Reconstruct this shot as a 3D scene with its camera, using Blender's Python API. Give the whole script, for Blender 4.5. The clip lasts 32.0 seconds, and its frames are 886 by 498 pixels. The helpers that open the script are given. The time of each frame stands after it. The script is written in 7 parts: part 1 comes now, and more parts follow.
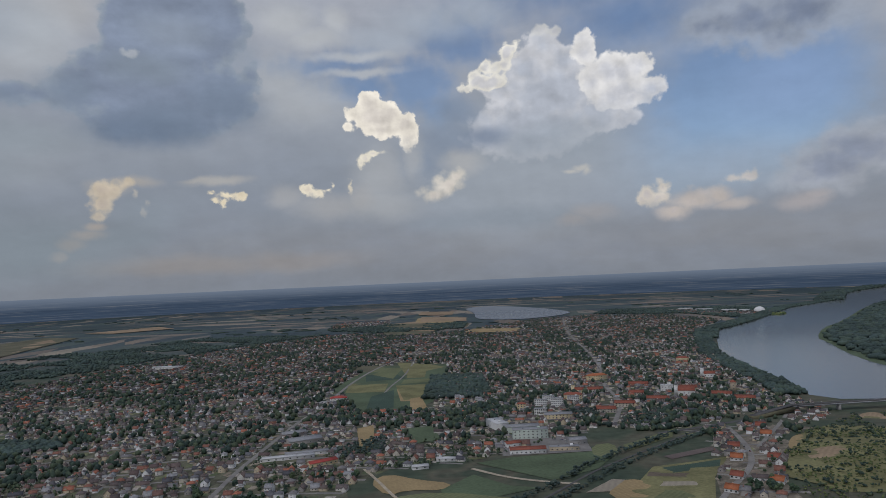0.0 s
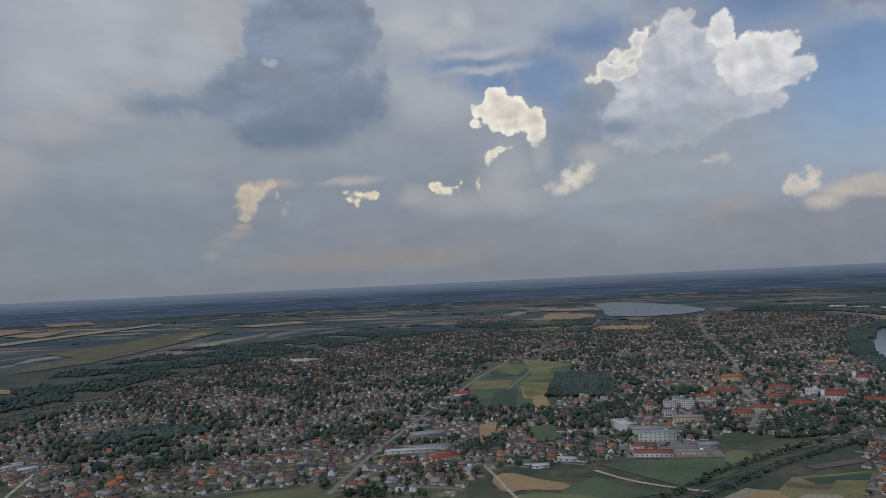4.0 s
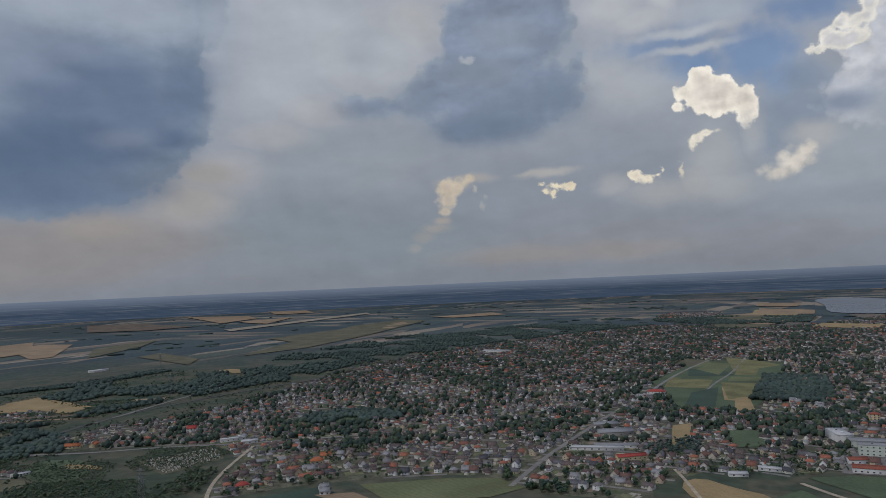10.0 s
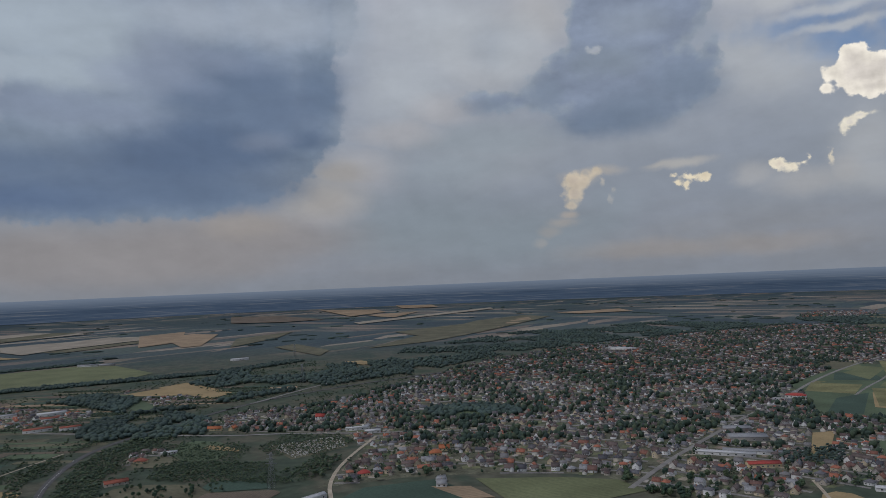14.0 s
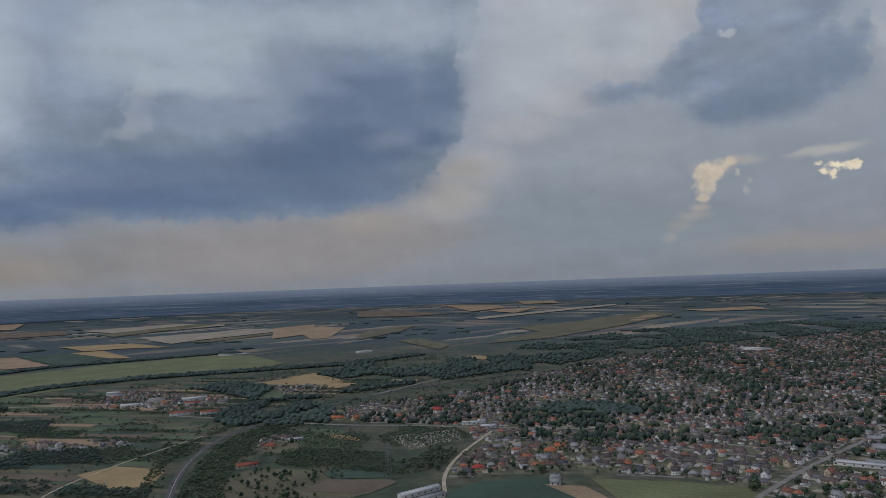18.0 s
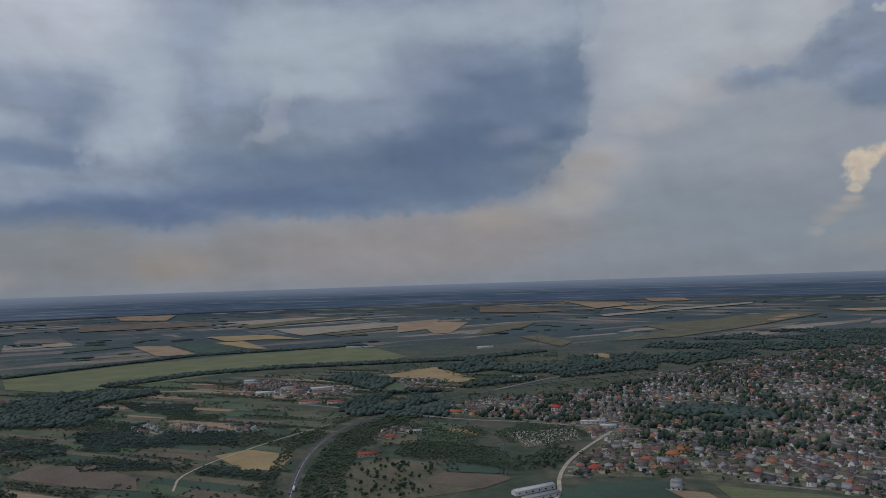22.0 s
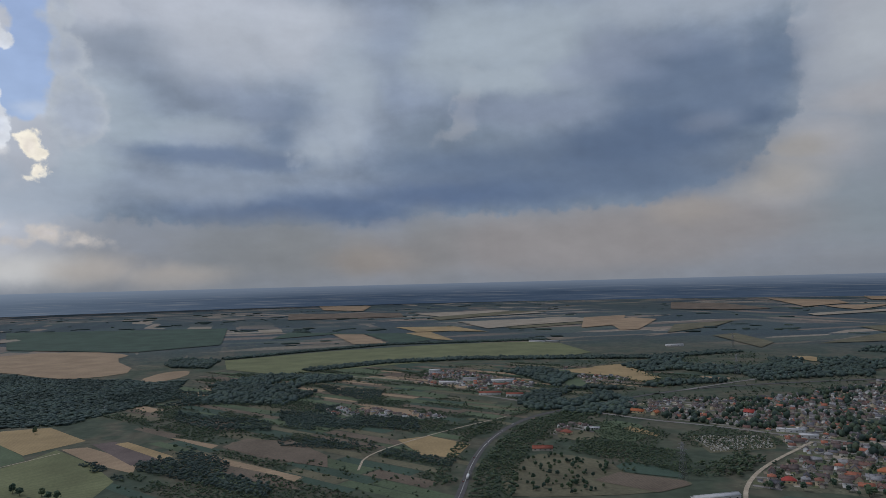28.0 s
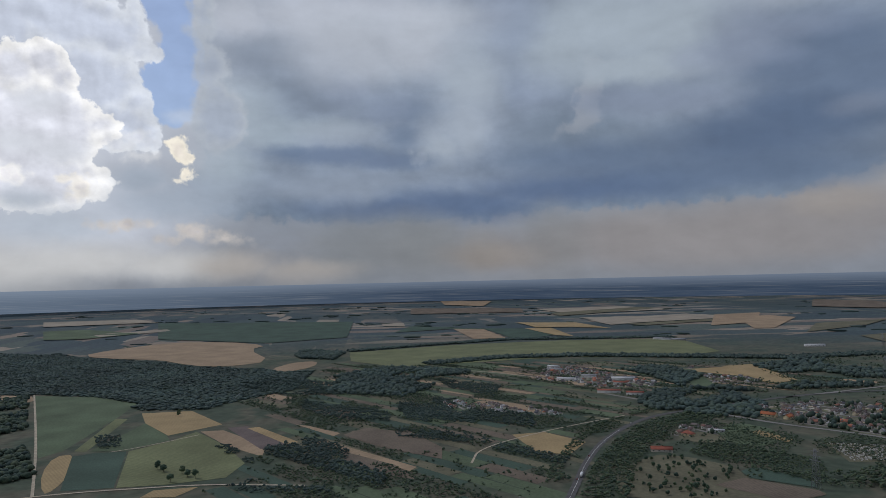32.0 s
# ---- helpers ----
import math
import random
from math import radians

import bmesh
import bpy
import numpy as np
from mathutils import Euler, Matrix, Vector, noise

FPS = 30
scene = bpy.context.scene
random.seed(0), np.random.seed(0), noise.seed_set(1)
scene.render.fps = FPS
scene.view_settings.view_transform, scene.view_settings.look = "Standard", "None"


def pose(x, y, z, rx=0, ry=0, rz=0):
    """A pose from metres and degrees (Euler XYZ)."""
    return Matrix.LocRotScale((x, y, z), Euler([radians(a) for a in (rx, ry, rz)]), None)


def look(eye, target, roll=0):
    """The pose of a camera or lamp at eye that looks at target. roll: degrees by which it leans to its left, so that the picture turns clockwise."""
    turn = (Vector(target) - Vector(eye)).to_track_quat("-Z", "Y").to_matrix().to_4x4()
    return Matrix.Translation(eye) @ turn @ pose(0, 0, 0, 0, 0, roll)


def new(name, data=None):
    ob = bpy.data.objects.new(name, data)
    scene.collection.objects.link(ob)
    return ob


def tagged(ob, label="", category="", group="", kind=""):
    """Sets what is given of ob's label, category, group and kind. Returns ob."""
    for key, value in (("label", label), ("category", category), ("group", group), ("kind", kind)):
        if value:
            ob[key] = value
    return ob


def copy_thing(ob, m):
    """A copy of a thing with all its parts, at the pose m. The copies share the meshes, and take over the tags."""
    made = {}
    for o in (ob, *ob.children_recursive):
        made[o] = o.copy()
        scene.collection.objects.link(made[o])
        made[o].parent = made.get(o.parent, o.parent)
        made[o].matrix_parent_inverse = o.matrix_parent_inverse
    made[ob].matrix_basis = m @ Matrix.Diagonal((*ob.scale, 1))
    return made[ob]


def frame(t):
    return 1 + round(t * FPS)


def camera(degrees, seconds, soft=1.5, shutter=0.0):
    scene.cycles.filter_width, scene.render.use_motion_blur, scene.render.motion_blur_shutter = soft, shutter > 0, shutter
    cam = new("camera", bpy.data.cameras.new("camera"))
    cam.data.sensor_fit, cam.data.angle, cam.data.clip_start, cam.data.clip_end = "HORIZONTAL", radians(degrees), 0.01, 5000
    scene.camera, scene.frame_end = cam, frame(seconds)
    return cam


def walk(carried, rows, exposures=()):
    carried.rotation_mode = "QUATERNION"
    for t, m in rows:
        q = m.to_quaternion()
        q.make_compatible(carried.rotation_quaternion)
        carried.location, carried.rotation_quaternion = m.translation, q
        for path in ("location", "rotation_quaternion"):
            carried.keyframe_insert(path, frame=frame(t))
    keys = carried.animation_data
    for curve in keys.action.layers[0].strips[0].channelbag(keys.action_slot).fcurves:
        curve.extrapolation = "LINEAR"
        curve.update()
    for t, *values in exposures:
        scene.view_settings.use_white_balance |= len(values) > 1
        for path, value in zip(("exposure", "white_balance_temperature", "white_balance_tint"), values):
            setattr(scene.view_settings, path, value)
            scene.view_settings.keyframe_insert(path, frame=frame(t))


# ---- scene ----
cam = camera(64.24, 32.0, soft=0.85)
PATH = (
    (0.0, pose(0.00, 0.00, 234.00, 92.575, 2.536, -0.001)),
    (1.0, pose(3.39, 0.98, 234.30, 92.616, 2.614, 2.751)),
    (2.0, pose(6.70, 2.03, 234.58, 92.650, 2.661, 5.417)),
    (3.0, pose(9.94, 3.15, 234.85, 92.677, 2.685, 7.933)),
    (3.5, pose(11.53, 3.74, 234.98, 92.689, 2.689, 9.136)),
    (5.5, pose(17.72, 6.27, 235.46, 92.724, 2.671, 14.575)),
    (6.0, pose(19.22, 6.95, 235.56, 92.730, 2.659, 15.946)),
    (7.0, pose(22.17, 8.36, 235.77, 92.740, 2.630, 18.350)),
    (8.0, pose(25.04, 9.85, 235.96, 92.748, 2.596, 20.894)),
    (9.0, pose(27.84, 11.40, 236.14, 92.754, 2.556, 23.663)),
    (10.0, pose(30.56, 13.03, 236.29, 92.759, 2.514, 26.308)),
    (11.0, pose(33.21, 14.73, 236.44, 92.762, 2.470, 28.865)),
    (12.0, pose(35.79, 16.51, 236.57, 92.765, 2.424, 31.391)),
    (13.0, pose(38.29, 18.35, 236.68, 92.767, 2.376, 33.872)),
    (14.0, pose(40.72, 20.27, 236.78, 92.769, 2.327, 36.480)),
    (14.5, pose(41.91, 21.26, 236.82, 92.770, 2.302, 37.748)),
    (16.5, pose(46.47, 25.39, 236.95, 92.774, 2.195, 42.918)),
    (17.0, pose(47.57, 26.46, 236.97, 92.775, 2.167, 44.045)),
    (18.0, pose(49.70, 28.67, 237.01, 92.776, 2.108, 46.415)),
    (19.0, pose(51.76, 30.96, 237.03, 92.778, 2.046, 49.143)),
    (20.0, pose(53.75, 33.31, 237.03, 92.778, 1.981, 51.585)),
    (21.0, pose(55.67, 35.74, 237.02, 92.778, 1.912, 53.958)),
    (22.0, pose(57.51, 38.23, 236.99, 92.777, 1.841, 56.471)),
    (23.0, pose(59.27, 40.81, 236.95, 92.774, 1.766, 58.884)),
    (24.0, pose(60.97, 43.45, 236.89, 92.768, 1.691, 61.468)),
    (25.0, pose(62.59, 46.17, 236.81, 92.760, 1.615, 63.788)),
    (25.5, pose(63.37, 47.55, 236.77, 92.755, 1.578, 65.055)),
    (27.5, pose(66.31, 53.27, 236.56, 92.723, 1.439, 70.403)),
    (28.0, pose(67.00, 54.75, 236.50, 92.712, 1.409, 71.595)),
    (29.0, pose(68.33, 57.76, 236.36, 92.685, 1.358, 74.069)),
    (30.0, pose(69.58, 60.83, 236.21, 92.652, 1.322, 76.384)),
    (31.0, pose(70.76, 63.98, 236.04, 92.610, 1.308, 78.868)),
    (32.0, pose(71.86, 67.21, 235.86, 92.560, 1.320, 81.490)),
)
walk(cam, PATH, [(0.0, 0.0, 6280, 14), (32.0, 0.0, 6280, 14)])


# ---------------------------------------------------------------- sky and sun
def lin(r, g, b):
    """Linear colour from 8-bit display values."""
    return tuple(((c / 255) / 12.92 if c <= 10 else ((c / 255 + 0.055) / 1.055) ** 2.4) for c in (r, g, b)) + (1.0,)


SUN_AZ, SUN_EL = 150.0, 54.0      # degrees, to the left of +y, above the horizon

world = bpy.data.worlds.new("sky")
scene.world = world
world.use_nodes = True
wt = world.node_tree
wt.nodes.clear()


def wnode(kind, **sets):
    n = wt.nodes.new(kind)
    for key, value in sets.items():
        if key == "operation":
            n.operation = value
        elif key == "sky_type":
            n.sky_type = value
    return n


def put(sock, value):
    if hasattr(value, "is_linked"):
        wt.links.new(value, sock)
    else:
        sock.default_value = value


def wmath(op, a, b=0.0, c=0.0):
    n = wnode("ShaderNodeMath", operation=op)
    for s, v in zip(n.inputs, (a, b, c)):
        put(s, v)
    return n.outputs[0]


def wvec(op, a, b=(0, 0, 0), c=(0, 0, 0)):
    n = wnode("ShaderNodeVectorMath", operation=op)
    for s, v in zip(n.inputs, (a, b, c)):
        put(s, v)
    return n.outputs["Value"] if op in ("LENGTH", "DOT_PRODUCT") else n.outputs["Vector"]


def wramp(value, a, b, lo=0.0, hi=1.0, smooth=True):
    n = wnode("ShaderNodeMapRange")
    n.interpolation_type = "SMOOTHSTEP" if smooth else "LINEAR"
    n.clamp = not smooth
    for s, v in zip(n.inputs[:5], (value, a, b, lo, hi)):
        put(s, v)
    return n.outputs[0]


def wmix(fac, a, b):
    n = wnode("ShaderNodeMix")
    n.data_type, n.clamp_factor = "VECTOR", True
    put(n.inputs[0], fac)
    put(n.inputs[4], a if hasattr(a, "is_linked") else a[:3])
    put(n.inputs[5], b if hasattr(b, "is_linked") else b[:3])
    return n.outputs[1]


def wnoise(vector, scale, detail, rough=0.55):
    n = wnode("ShaderNodeTexNoise")
    put(n.inputs["Vector"], vector)
    n.inputs["Scale"].default_value, n.inputs["Detail"].default_value, n.inputs["Roughness"].default_value = scale, detail, rough
    return n.outputs["Fac"], n.outputs["Color"]


tex = wnode("ShaderNodeTexCoord")
sep = wnode("ShaderNodeSeparateXYZ")
put(sep.inputs[0], tex.outputs["Generated"])
dx, dy, dz = sep.outputs
AZ = wmath("MULTIPLY", wmath("ARCTAN2", wmath("MULTIPLY", dx, -1.0), dy), 57.29578)
EL = wmath("MULTIPLY", wmath("ARCSINE", dz), 57.29578)
comb = wnode("ShaderNodeCombineXYZ")
put(comb.inputs[0], AZ)
put(comb.inputs[1], EL)
FLAT = comb.outputs[0]                       # azimuth and elevation in degrees


def warped(scale, detail, amount, rough=0.55):
    _, c = wnoise(FLAT, scale, detail, rough)
    return wvec("MULTIPLY_ADD", wvec("SUBTRACT", c, (0.5, 0.5, 0.5)), amount, FLAT)


SOFT = warped(0.22, 6.0, (2.6, 1.5, 0.0), 0.62)             # slow drift of layered cloud
RAGGED = warped(0.5, 6.0, (2.0, 1.2, 0.0), 0.64)           # torn edges
PUFFY = warped(1.3, 6.0, (1.0, 0.9, 0.0), 0.66)            # cauliflower tops
SHADE, _ = wnoise(wvec("MULTIPLY", FLAT, (0.5, 1.5, 1.0)), 0.22, 7.0, 0.6)
TORN = wmath("SUBTRACT", wnoise(FLAT, 0.8, 5.0, 0.6)[0], 0.5)
_cell = wnode("ShaderNodeTexVoronoi")
put(_cell.inputs["Vector"], FLAT)
_cell.inputs["Scale"].default_value = 1.1
LOBES = wmath("ADD", wmath("SUBTRACT", _cell.outputs["Distance"], 0.42), wmath("MULTIPLY", TORN, 1.4))     # rounded bulges along an edge
_fin, _ = wnoise(FLAT, 0.62, 4.0, 0.5)
_lit, _ = wnoise(wvec("ADD", FLAT, (-0.3, 0.5, 0.0)), 0.62, 4.0, 0.5)
_big, _ = wnoise(wvec("MULTIPLY", FLAT, (0.8, 1.3, 1.0)), 0.24, 5.0, 0.56)
_big2, _ = wnoise(wvec("ADD", wvec("MULTIPLY", FLAT, (0.8, 1.3, 1.0)), (-0.5, 1.0, 0.0)), 0.24, 5.0, 0.56)
WIDE = wmath("SUBTRACT", _big, _big2)                                    # light from above
TUFT = wmath("ADD", wmath("MULTIPLY", WIDE, 0.5), wmath("SUBTRACT", _fin, _lit))

nish = wnode("ShaderNodeTexSky", sky_type="NISHITA")
nish.sun_disc, nish.sun_elevation, nish.sun_rotation = False, radians(SUN_EL), radians(-SUN_AZ)
nish.altitude, nish.dust_density, nish.ozone_density = 200, 1.5, 1.5
BLUE = wvec("SCALE", nish.outputs[0])
BLUE.node.inputs["Scale"].default_value = 0.09

# layered overcast, paler overhead and open to the blue there, hazy over the plain
low = wmix(wramp(EL, 0.0, 3.0), lin(126, 131, 136), lin(134, 138, 142))
low = wmix(wramp(EL, 2.5, 7.0), low, lin(136, 144, 152))
low = wmix(wramp(EL, 7.0, 15.0), low, lin(152, 159, 166))
low = wmix(wramp(EL, 12.0, 24.0), low, lin(166, 171, 178))
low = wmix(wramp(EL, 28.0, 50.0), low, wmix(0.5, BLUE, lin(165, 176, 194)))
skycol = wmix(wramp(SHADE, 0.35, 0.7, 0.0, 0.5), low, lin(134, 142, 152))


FIELD = {"sky": skycol, "soft": SOFT, "ragged": RAGGED, "puffy": PUFFY, "lobes": LOBES, "torn": TORN, "rise": EL, "tuft": TUFT, "wide": WIDE, "blue": BLUE}
TOP = wt
OPEN = dict(FIELD)


def sky_part(name):
    """Close the part of the sky in work and begin the next one, a node group of its own."""
    global wt, OPEN
    if wt is not TOP:
        made = wt
        made.links.new(OPEN["sky"], made.nodes.new("NodeGroupOutput").inputs[0])
        wt = TOP
        g = wnode("ShaderNodeGroup")
        g.node_tree = made
        for key in FIELD:
            put(g.inputs[key], FIELD[key])
        FIELD["sky"] = g.outputs[0]
    if name:
        wt = bpy.data.node_groups.new(name, "ShaderNodeTree")
        for key in FIELD:
            flat = key in ("lobes", "torn", "rise", "tuft", "wide")
            wt.interface.new_socket(key, in_out="INPUT", socket_type="NodeSocketFloat" if flat else "NodeSocketVector")
        wt.interface.new_socket("sky", in_out="OUTPUT", socket_type="NodeSocketVector")
        entry = wt.nodes.new("NodeGroupInput")
        OPEN = {key: entry.outputs[key] for key in FIELD}


def union(skin, blobs, melt):
    """Degrees outside a union of ellipses (azimuth, elevation, half width, half height); negative within."""
    near = None
    for a, e, w, h in blobs:
        d = wvec("LENGTH", wvec("MULTIPLY_ADD", skin, (1 / w, 1 / h, 0), (-a / w, -e / h, 0)))
        d = wmath("MULTIPLY_ADD", d, min(w, h), -min(w, h))
        near = d if near is None else wmath("SMOOTH_MIN", near, d, melt)
    return near


def wash(blobs, colour, opacity):
    """Soft patches of tone in the layered cloud."""
    clear = None
    for a, e, w, h in blobs:
        d = wvec("LENGTH", wvec("MULTIPLY_ADD", OPEN["soft"], (0.8 / w, 0.8 / h, 0), (-0.8 * a / w, -0.8 * e / h, 0)))
        c = wramp(d, 0.2, 1.3, 1 - opacity, 1.0)
        clear = c if clear is None else wmath("MINIMUM", clear, c)
    OPEN["sky"] = wmix(wmath("SUBTRACT", 1.0, clear), OPEN["sky"], colour)


def body(skin, blobs, rim, core, depth, edge, opacity=1.0, rough=0.5, model=0.4, foot=None):
    """One cloud with an outline of its own: rim and core colours, lit from above, lost in the haze below its foot."""
    near = wmath("MULTIPLY_ADD", OPEN["lobes"], rough, union(OPEN[skin], blobs, min(0.6, max(0.15, rough))))
    mask = wramp(near, edge, -edge, 0.0, opacity)
    if foot:
        mask = wmath("MULTIPLY", mask, wramp(wmath("MULTIPLY_ADD", OPEN["torn"], 2.2, OPEN["rise"]), foot[1], foot[0]))
    tone = wmix(wramp(near, 0.0, -depth), rim, core)
    lit = wvec("SCALE", tone)
    put(lit.node.inputs["Scale"], wmath("MULTIPLY_ADD", OPEN["tuft" if skin == "puffy" else "wide"], model, 1.0))
    OPEN["sky"] = wmix(mask, OPEN["sky"], lit)


def opening(blobs, edge, opacity, pale=0.0):
    """A gap in the cloud, open to the blue."""
    near = wmath("MULTIPLY_ADD", OPEN["lobes"], 0.5, union(OPEN["soft"], blobs, 0.8))
    blue = wmix(pale, OPEN["blue"], lin(178, 200, 236)) if pale else OPEN["blue"]
    OPEN["sky"] = wmix(wramp(near, edge, -edge, 0.0, opacity), OPEN["sky"], blue)



sky_part("blue gaps over the river veiled with thin cloud")
opening([(-24.3, 13, 8.07, 5.88), (-16, 19.5, 5.42, 2.37), (-19.9, 9.5, 5.5, 2.91), (-15, 22.8, 10.93, 2.68)], 2.4, 0.95)
opening([(-2.1, 18.9, 3.23, 1.89), (1.3, 15.7, 2.78, 1.96), (5.9, 15.4, 2.77, 0.96), (10.4, 17.3, 2.05, 0.38), (-0.5, 13.8, 1.85, 1.32)], 1.1, 0.85)
opening([(9.6, 17.2, 2.22, 0.38), (6.7, 15.9, 2.11, 0.9), (6.3, 17.7, 2.09, 0.88)], 0.8, 0.8)
wash([(-21.3, 7.7, 6.52, 2.07), (-15.3, 7.8, 4.99, 2.59)], lin(150, 161, 173), 0.55)
wash([(-27.2, 13.3, 3.83, 2.67)], lin(138, 161, 193), 0.5)
wash([(0.1, 20.3, 4.17, 1.41), (3.9, 19.2, 3.25, 1.09), (-3.6, 20.9, 2.76, 1.23)], lin(160, 170, 179), 0.7)
wash([(10.6, 14.6, 3.41, 1.96), (12.3, 15.9, 2.7, 2.14)], lin(168, 173, 175), 0.75)
wash([(9.7, 19.5, 2.2, 0.75), (8, 20.6, 1.02, 1.08), (12.1, 20.6, 2.27, 1.23), (6.3, 18, 3.24, 0.38), (5.9, 16.8, 3.24, 0.3)], lin(180, 184, 184), 0.75)
wash([(31.8, 18.4, 4.27, 2.98), (28.1, 20.4, 2.66, 2.27)], lin(171, 172, 170), 0.7)
wash([(32, 10, 4.57, 2.37)], lin(147, 153, 157), 0.6)
wash([(30.9, 18.5, 1.63, 1.5)], lin(150, 156, 161), 0.5)
wash([(29.6, 4, 9.48, 2.45), (32.8, 2.4, 6.87, 1.98)], lin(126, 134, 141), 0.6)
sky_part("grey clouds over the river")
body("ragged", [(-24.7, 18, 4.4, 1.88), (-28.3, 18.1, 3.77, 2.17), (-21.6, 18, 2.13, 1.39), (-26.7, 16.4, 2.47, 1.12)], lin(153, 162, 172), lin(120, 131, 149), 2, 0.8, 0.92, 0.7, 0.5)
body("ragged", [(-29.2, 6.9, 2.99, 1.74), (-27.5, 6.2, 2.06, 0.79), (-31, 8, 2.88, 1.88)], lin(160, 165, 170), lin(136, 144, 158), 1.5, 0.7, 0.85, 0.6, 0.5)
sky_part("great cumulus grey body shining crests")
wash([(-8, 9.3, 7.97, 4.87), (-5.6, 7.2, 7.62, 3.6)], lin(152, 160, 166), 0.85)
body("puffy", [(-9, 18, 1.51, 1.41), (-10.7, 16.7, 2.2, 1.51), (-7.3, 16.4, 2.25, 1.7), (-5.2, 15.7, 1.82, 1.72), (-9.6, 14.4, 4.85, 2.57), (-7.7, 12, 5.35, 2.63), (-13, 12.8, 3.43, 1.92)], lin(198, 200, 201), lin(174, 180, 187), 1.6, 0.25, 0.96, 0.8, 0.496, (15, 5.7))
body("puffy", [(-14.5, 15.7, 2.54, 1.41), (-16.4, 16, 1.08, 0.98), (-17.2, 14.1, 1.31, 0.91), (-14.8, 14, 2.53, 1.42), (-12.3, 17.3, 1.04, 1.24), (-12.1, 18.3, 0.7, 0.57), (-12.7, 18.5, 0.35, 0.49), (-18.1, 14.2, 0.49, 0.41), (-12.7, 15, 1.12, 1.09)], lin(224, 223, 217), lin(202, 204, 206), 1.3, 0.16, 0.95, 0.55, 0.682, (15.8, 10.1))
body("puffy", [(-2.5, 15.3, 0.83, 0.39), (-3.6, 15.8, 1.01, 0.69), (-4.2, 16.7, 0.82, 0.6), (-5.7, 16.9, 1, 0.38), (-6.6, 18.1, 0.72, 0.5), (-4.7, 15.7, 1.37, 0.69), (-6, 17.6, 0.64, 0.68)], lin(228, 225, 210), lin(198, 198, 196), 0.5, 0.12, 0.95, 0.5, 0.682)
body("puffy", [(-8.6, 19.3, 0.72, 0.37), (-9.9, 19, 0.62, 0.41)], lin(206, 207, 201), lin(190, 192, 194), 0.5, 0.2, 0.8, 0.5, 0.496, (19.2, 17.7))
wash([(-0.8, 11.4, 2.53, 2.01), (-1.9, 13.5, 1.84, 1.23), (1.6, 9.7, 1.84, 1.53)], lin(128, 141, 156), 0.8)
wash([(-4.1, 11.5, 1.55, 0.8), (-2.2, 10.4, 0.92, 0.45)], lin(116, 131, 151), 0.7)
wash([(-10.3, 10.9, 3.5, 1.75), (-7.6, 10.7, 2.68, 1.32)], lin(147, 157, 165), 0.6)
wash([(-2.1, 9.5, 1.47, 0.99)], lin(178, 178, 173), 0.6)
wash([(-5.5, 4.8, 5.83, 0.81), (-1, 4.6, 3.66, 0.55)], lin(136, 146, 154), 0.6)
body("puffy", [(-0.6, 7.8, 1.1, 0.73), (0.5, 7, 0.92, 0.5), (-1.4, 8.4, 0.69, 0.41)], lin(205, 200, 185), lin(214, 207, 194), 0.6, 0.4, 0.9, 0.6, 0.558, (7.1, 5.1))
sky_part("the small bright cumulus and its column")
wash([(4.6, 8.7, 2.21, 2.49), (4.5, 6.4, 2.76, 1.37), (2, 9.9, 0.92, 1.8)], lin(163, 167, 168), 0.8)
body("puffy", [(5.3, 14.4, 1.11, 0.97), (6.5, 13.6, 0.92, 0.66), (5, 13.4, 2.03, 1.24), (4.1, 13.5, 1.57, 1.06), (2.6, 12.7, 1.2, 0.98), (7.2, 12.6, 0.41, 0.35), (2.2, 11.5, 0.74, 0.98), (4.4, 12.4, 1.85, 0.8)], lin(234, 228, 211), lin(210, 204, 192), 0.9, 0.1, 1, 0.42, 0.744, (11.9, 9.8))
body("puffy", [(6.3, 9.7, 0.32, 0.36), (5.8, 10.1, 0.41, 0.36), (5.3, 10.4, 0.46, 0.22), (4.8, 10.5, 0.37, 0.13)], lin(226, 220, 198), lin(206, 201, 191), 0.4, 0.12, 0.95, 0.3, 0.558)
body("puffy", [(7.1, 8, 0.18, 0.59), (7.2, 7.7, 0.18, 0.36)], lin(222, 213, 187), lin(222, 212, 190), 0.3, 0.1, 0.9, 0.25, 0.372)
wash([(9.1, 6.4, 2.73, 1), (6.3, 6.9, 1.19, 1.09), (12.2, 7.1, 1.34, 0.9)], lin(165, 166, 164), 0.65)
body("puffy", [(10.5, 7.7, 0.59, 0.5), (9.7, 7.5, 0.64, 0.36), (9, 7.7, 0.41, 0.27), (8.6, 8, 0.36, 0.32)], lin(232, 224, 199), lin(214, 204, 186), 0.5, 0.1, 0.97, 0.35, 0.62, (7.5, 6.5))
wash([(17.4, 8.5, 2.16, 0.35), (18.7, 8.6, 1.28, 0.26)], lin(170, 169, 163), 0.8)
body("puffy", [(16.7, 7.3, 0.87, 0.4), (15.9, 7.4, 0.57, 0.31), (17.1, 6.8, 0.39, 0.4), (17.6, 7, 0.26, 0.26), (18, 7.6, 0.17, 0.09)], lin(228, 217, 187), lin(220, 206, 178), 0.5, 0.12, 0.95, 0.4, 0.558)
wash([(23.7, 8.5, 1.81, 0.38), (25.3, 7.9, 1.26, 0.59)], lin(166, 163, 156), 0.8)
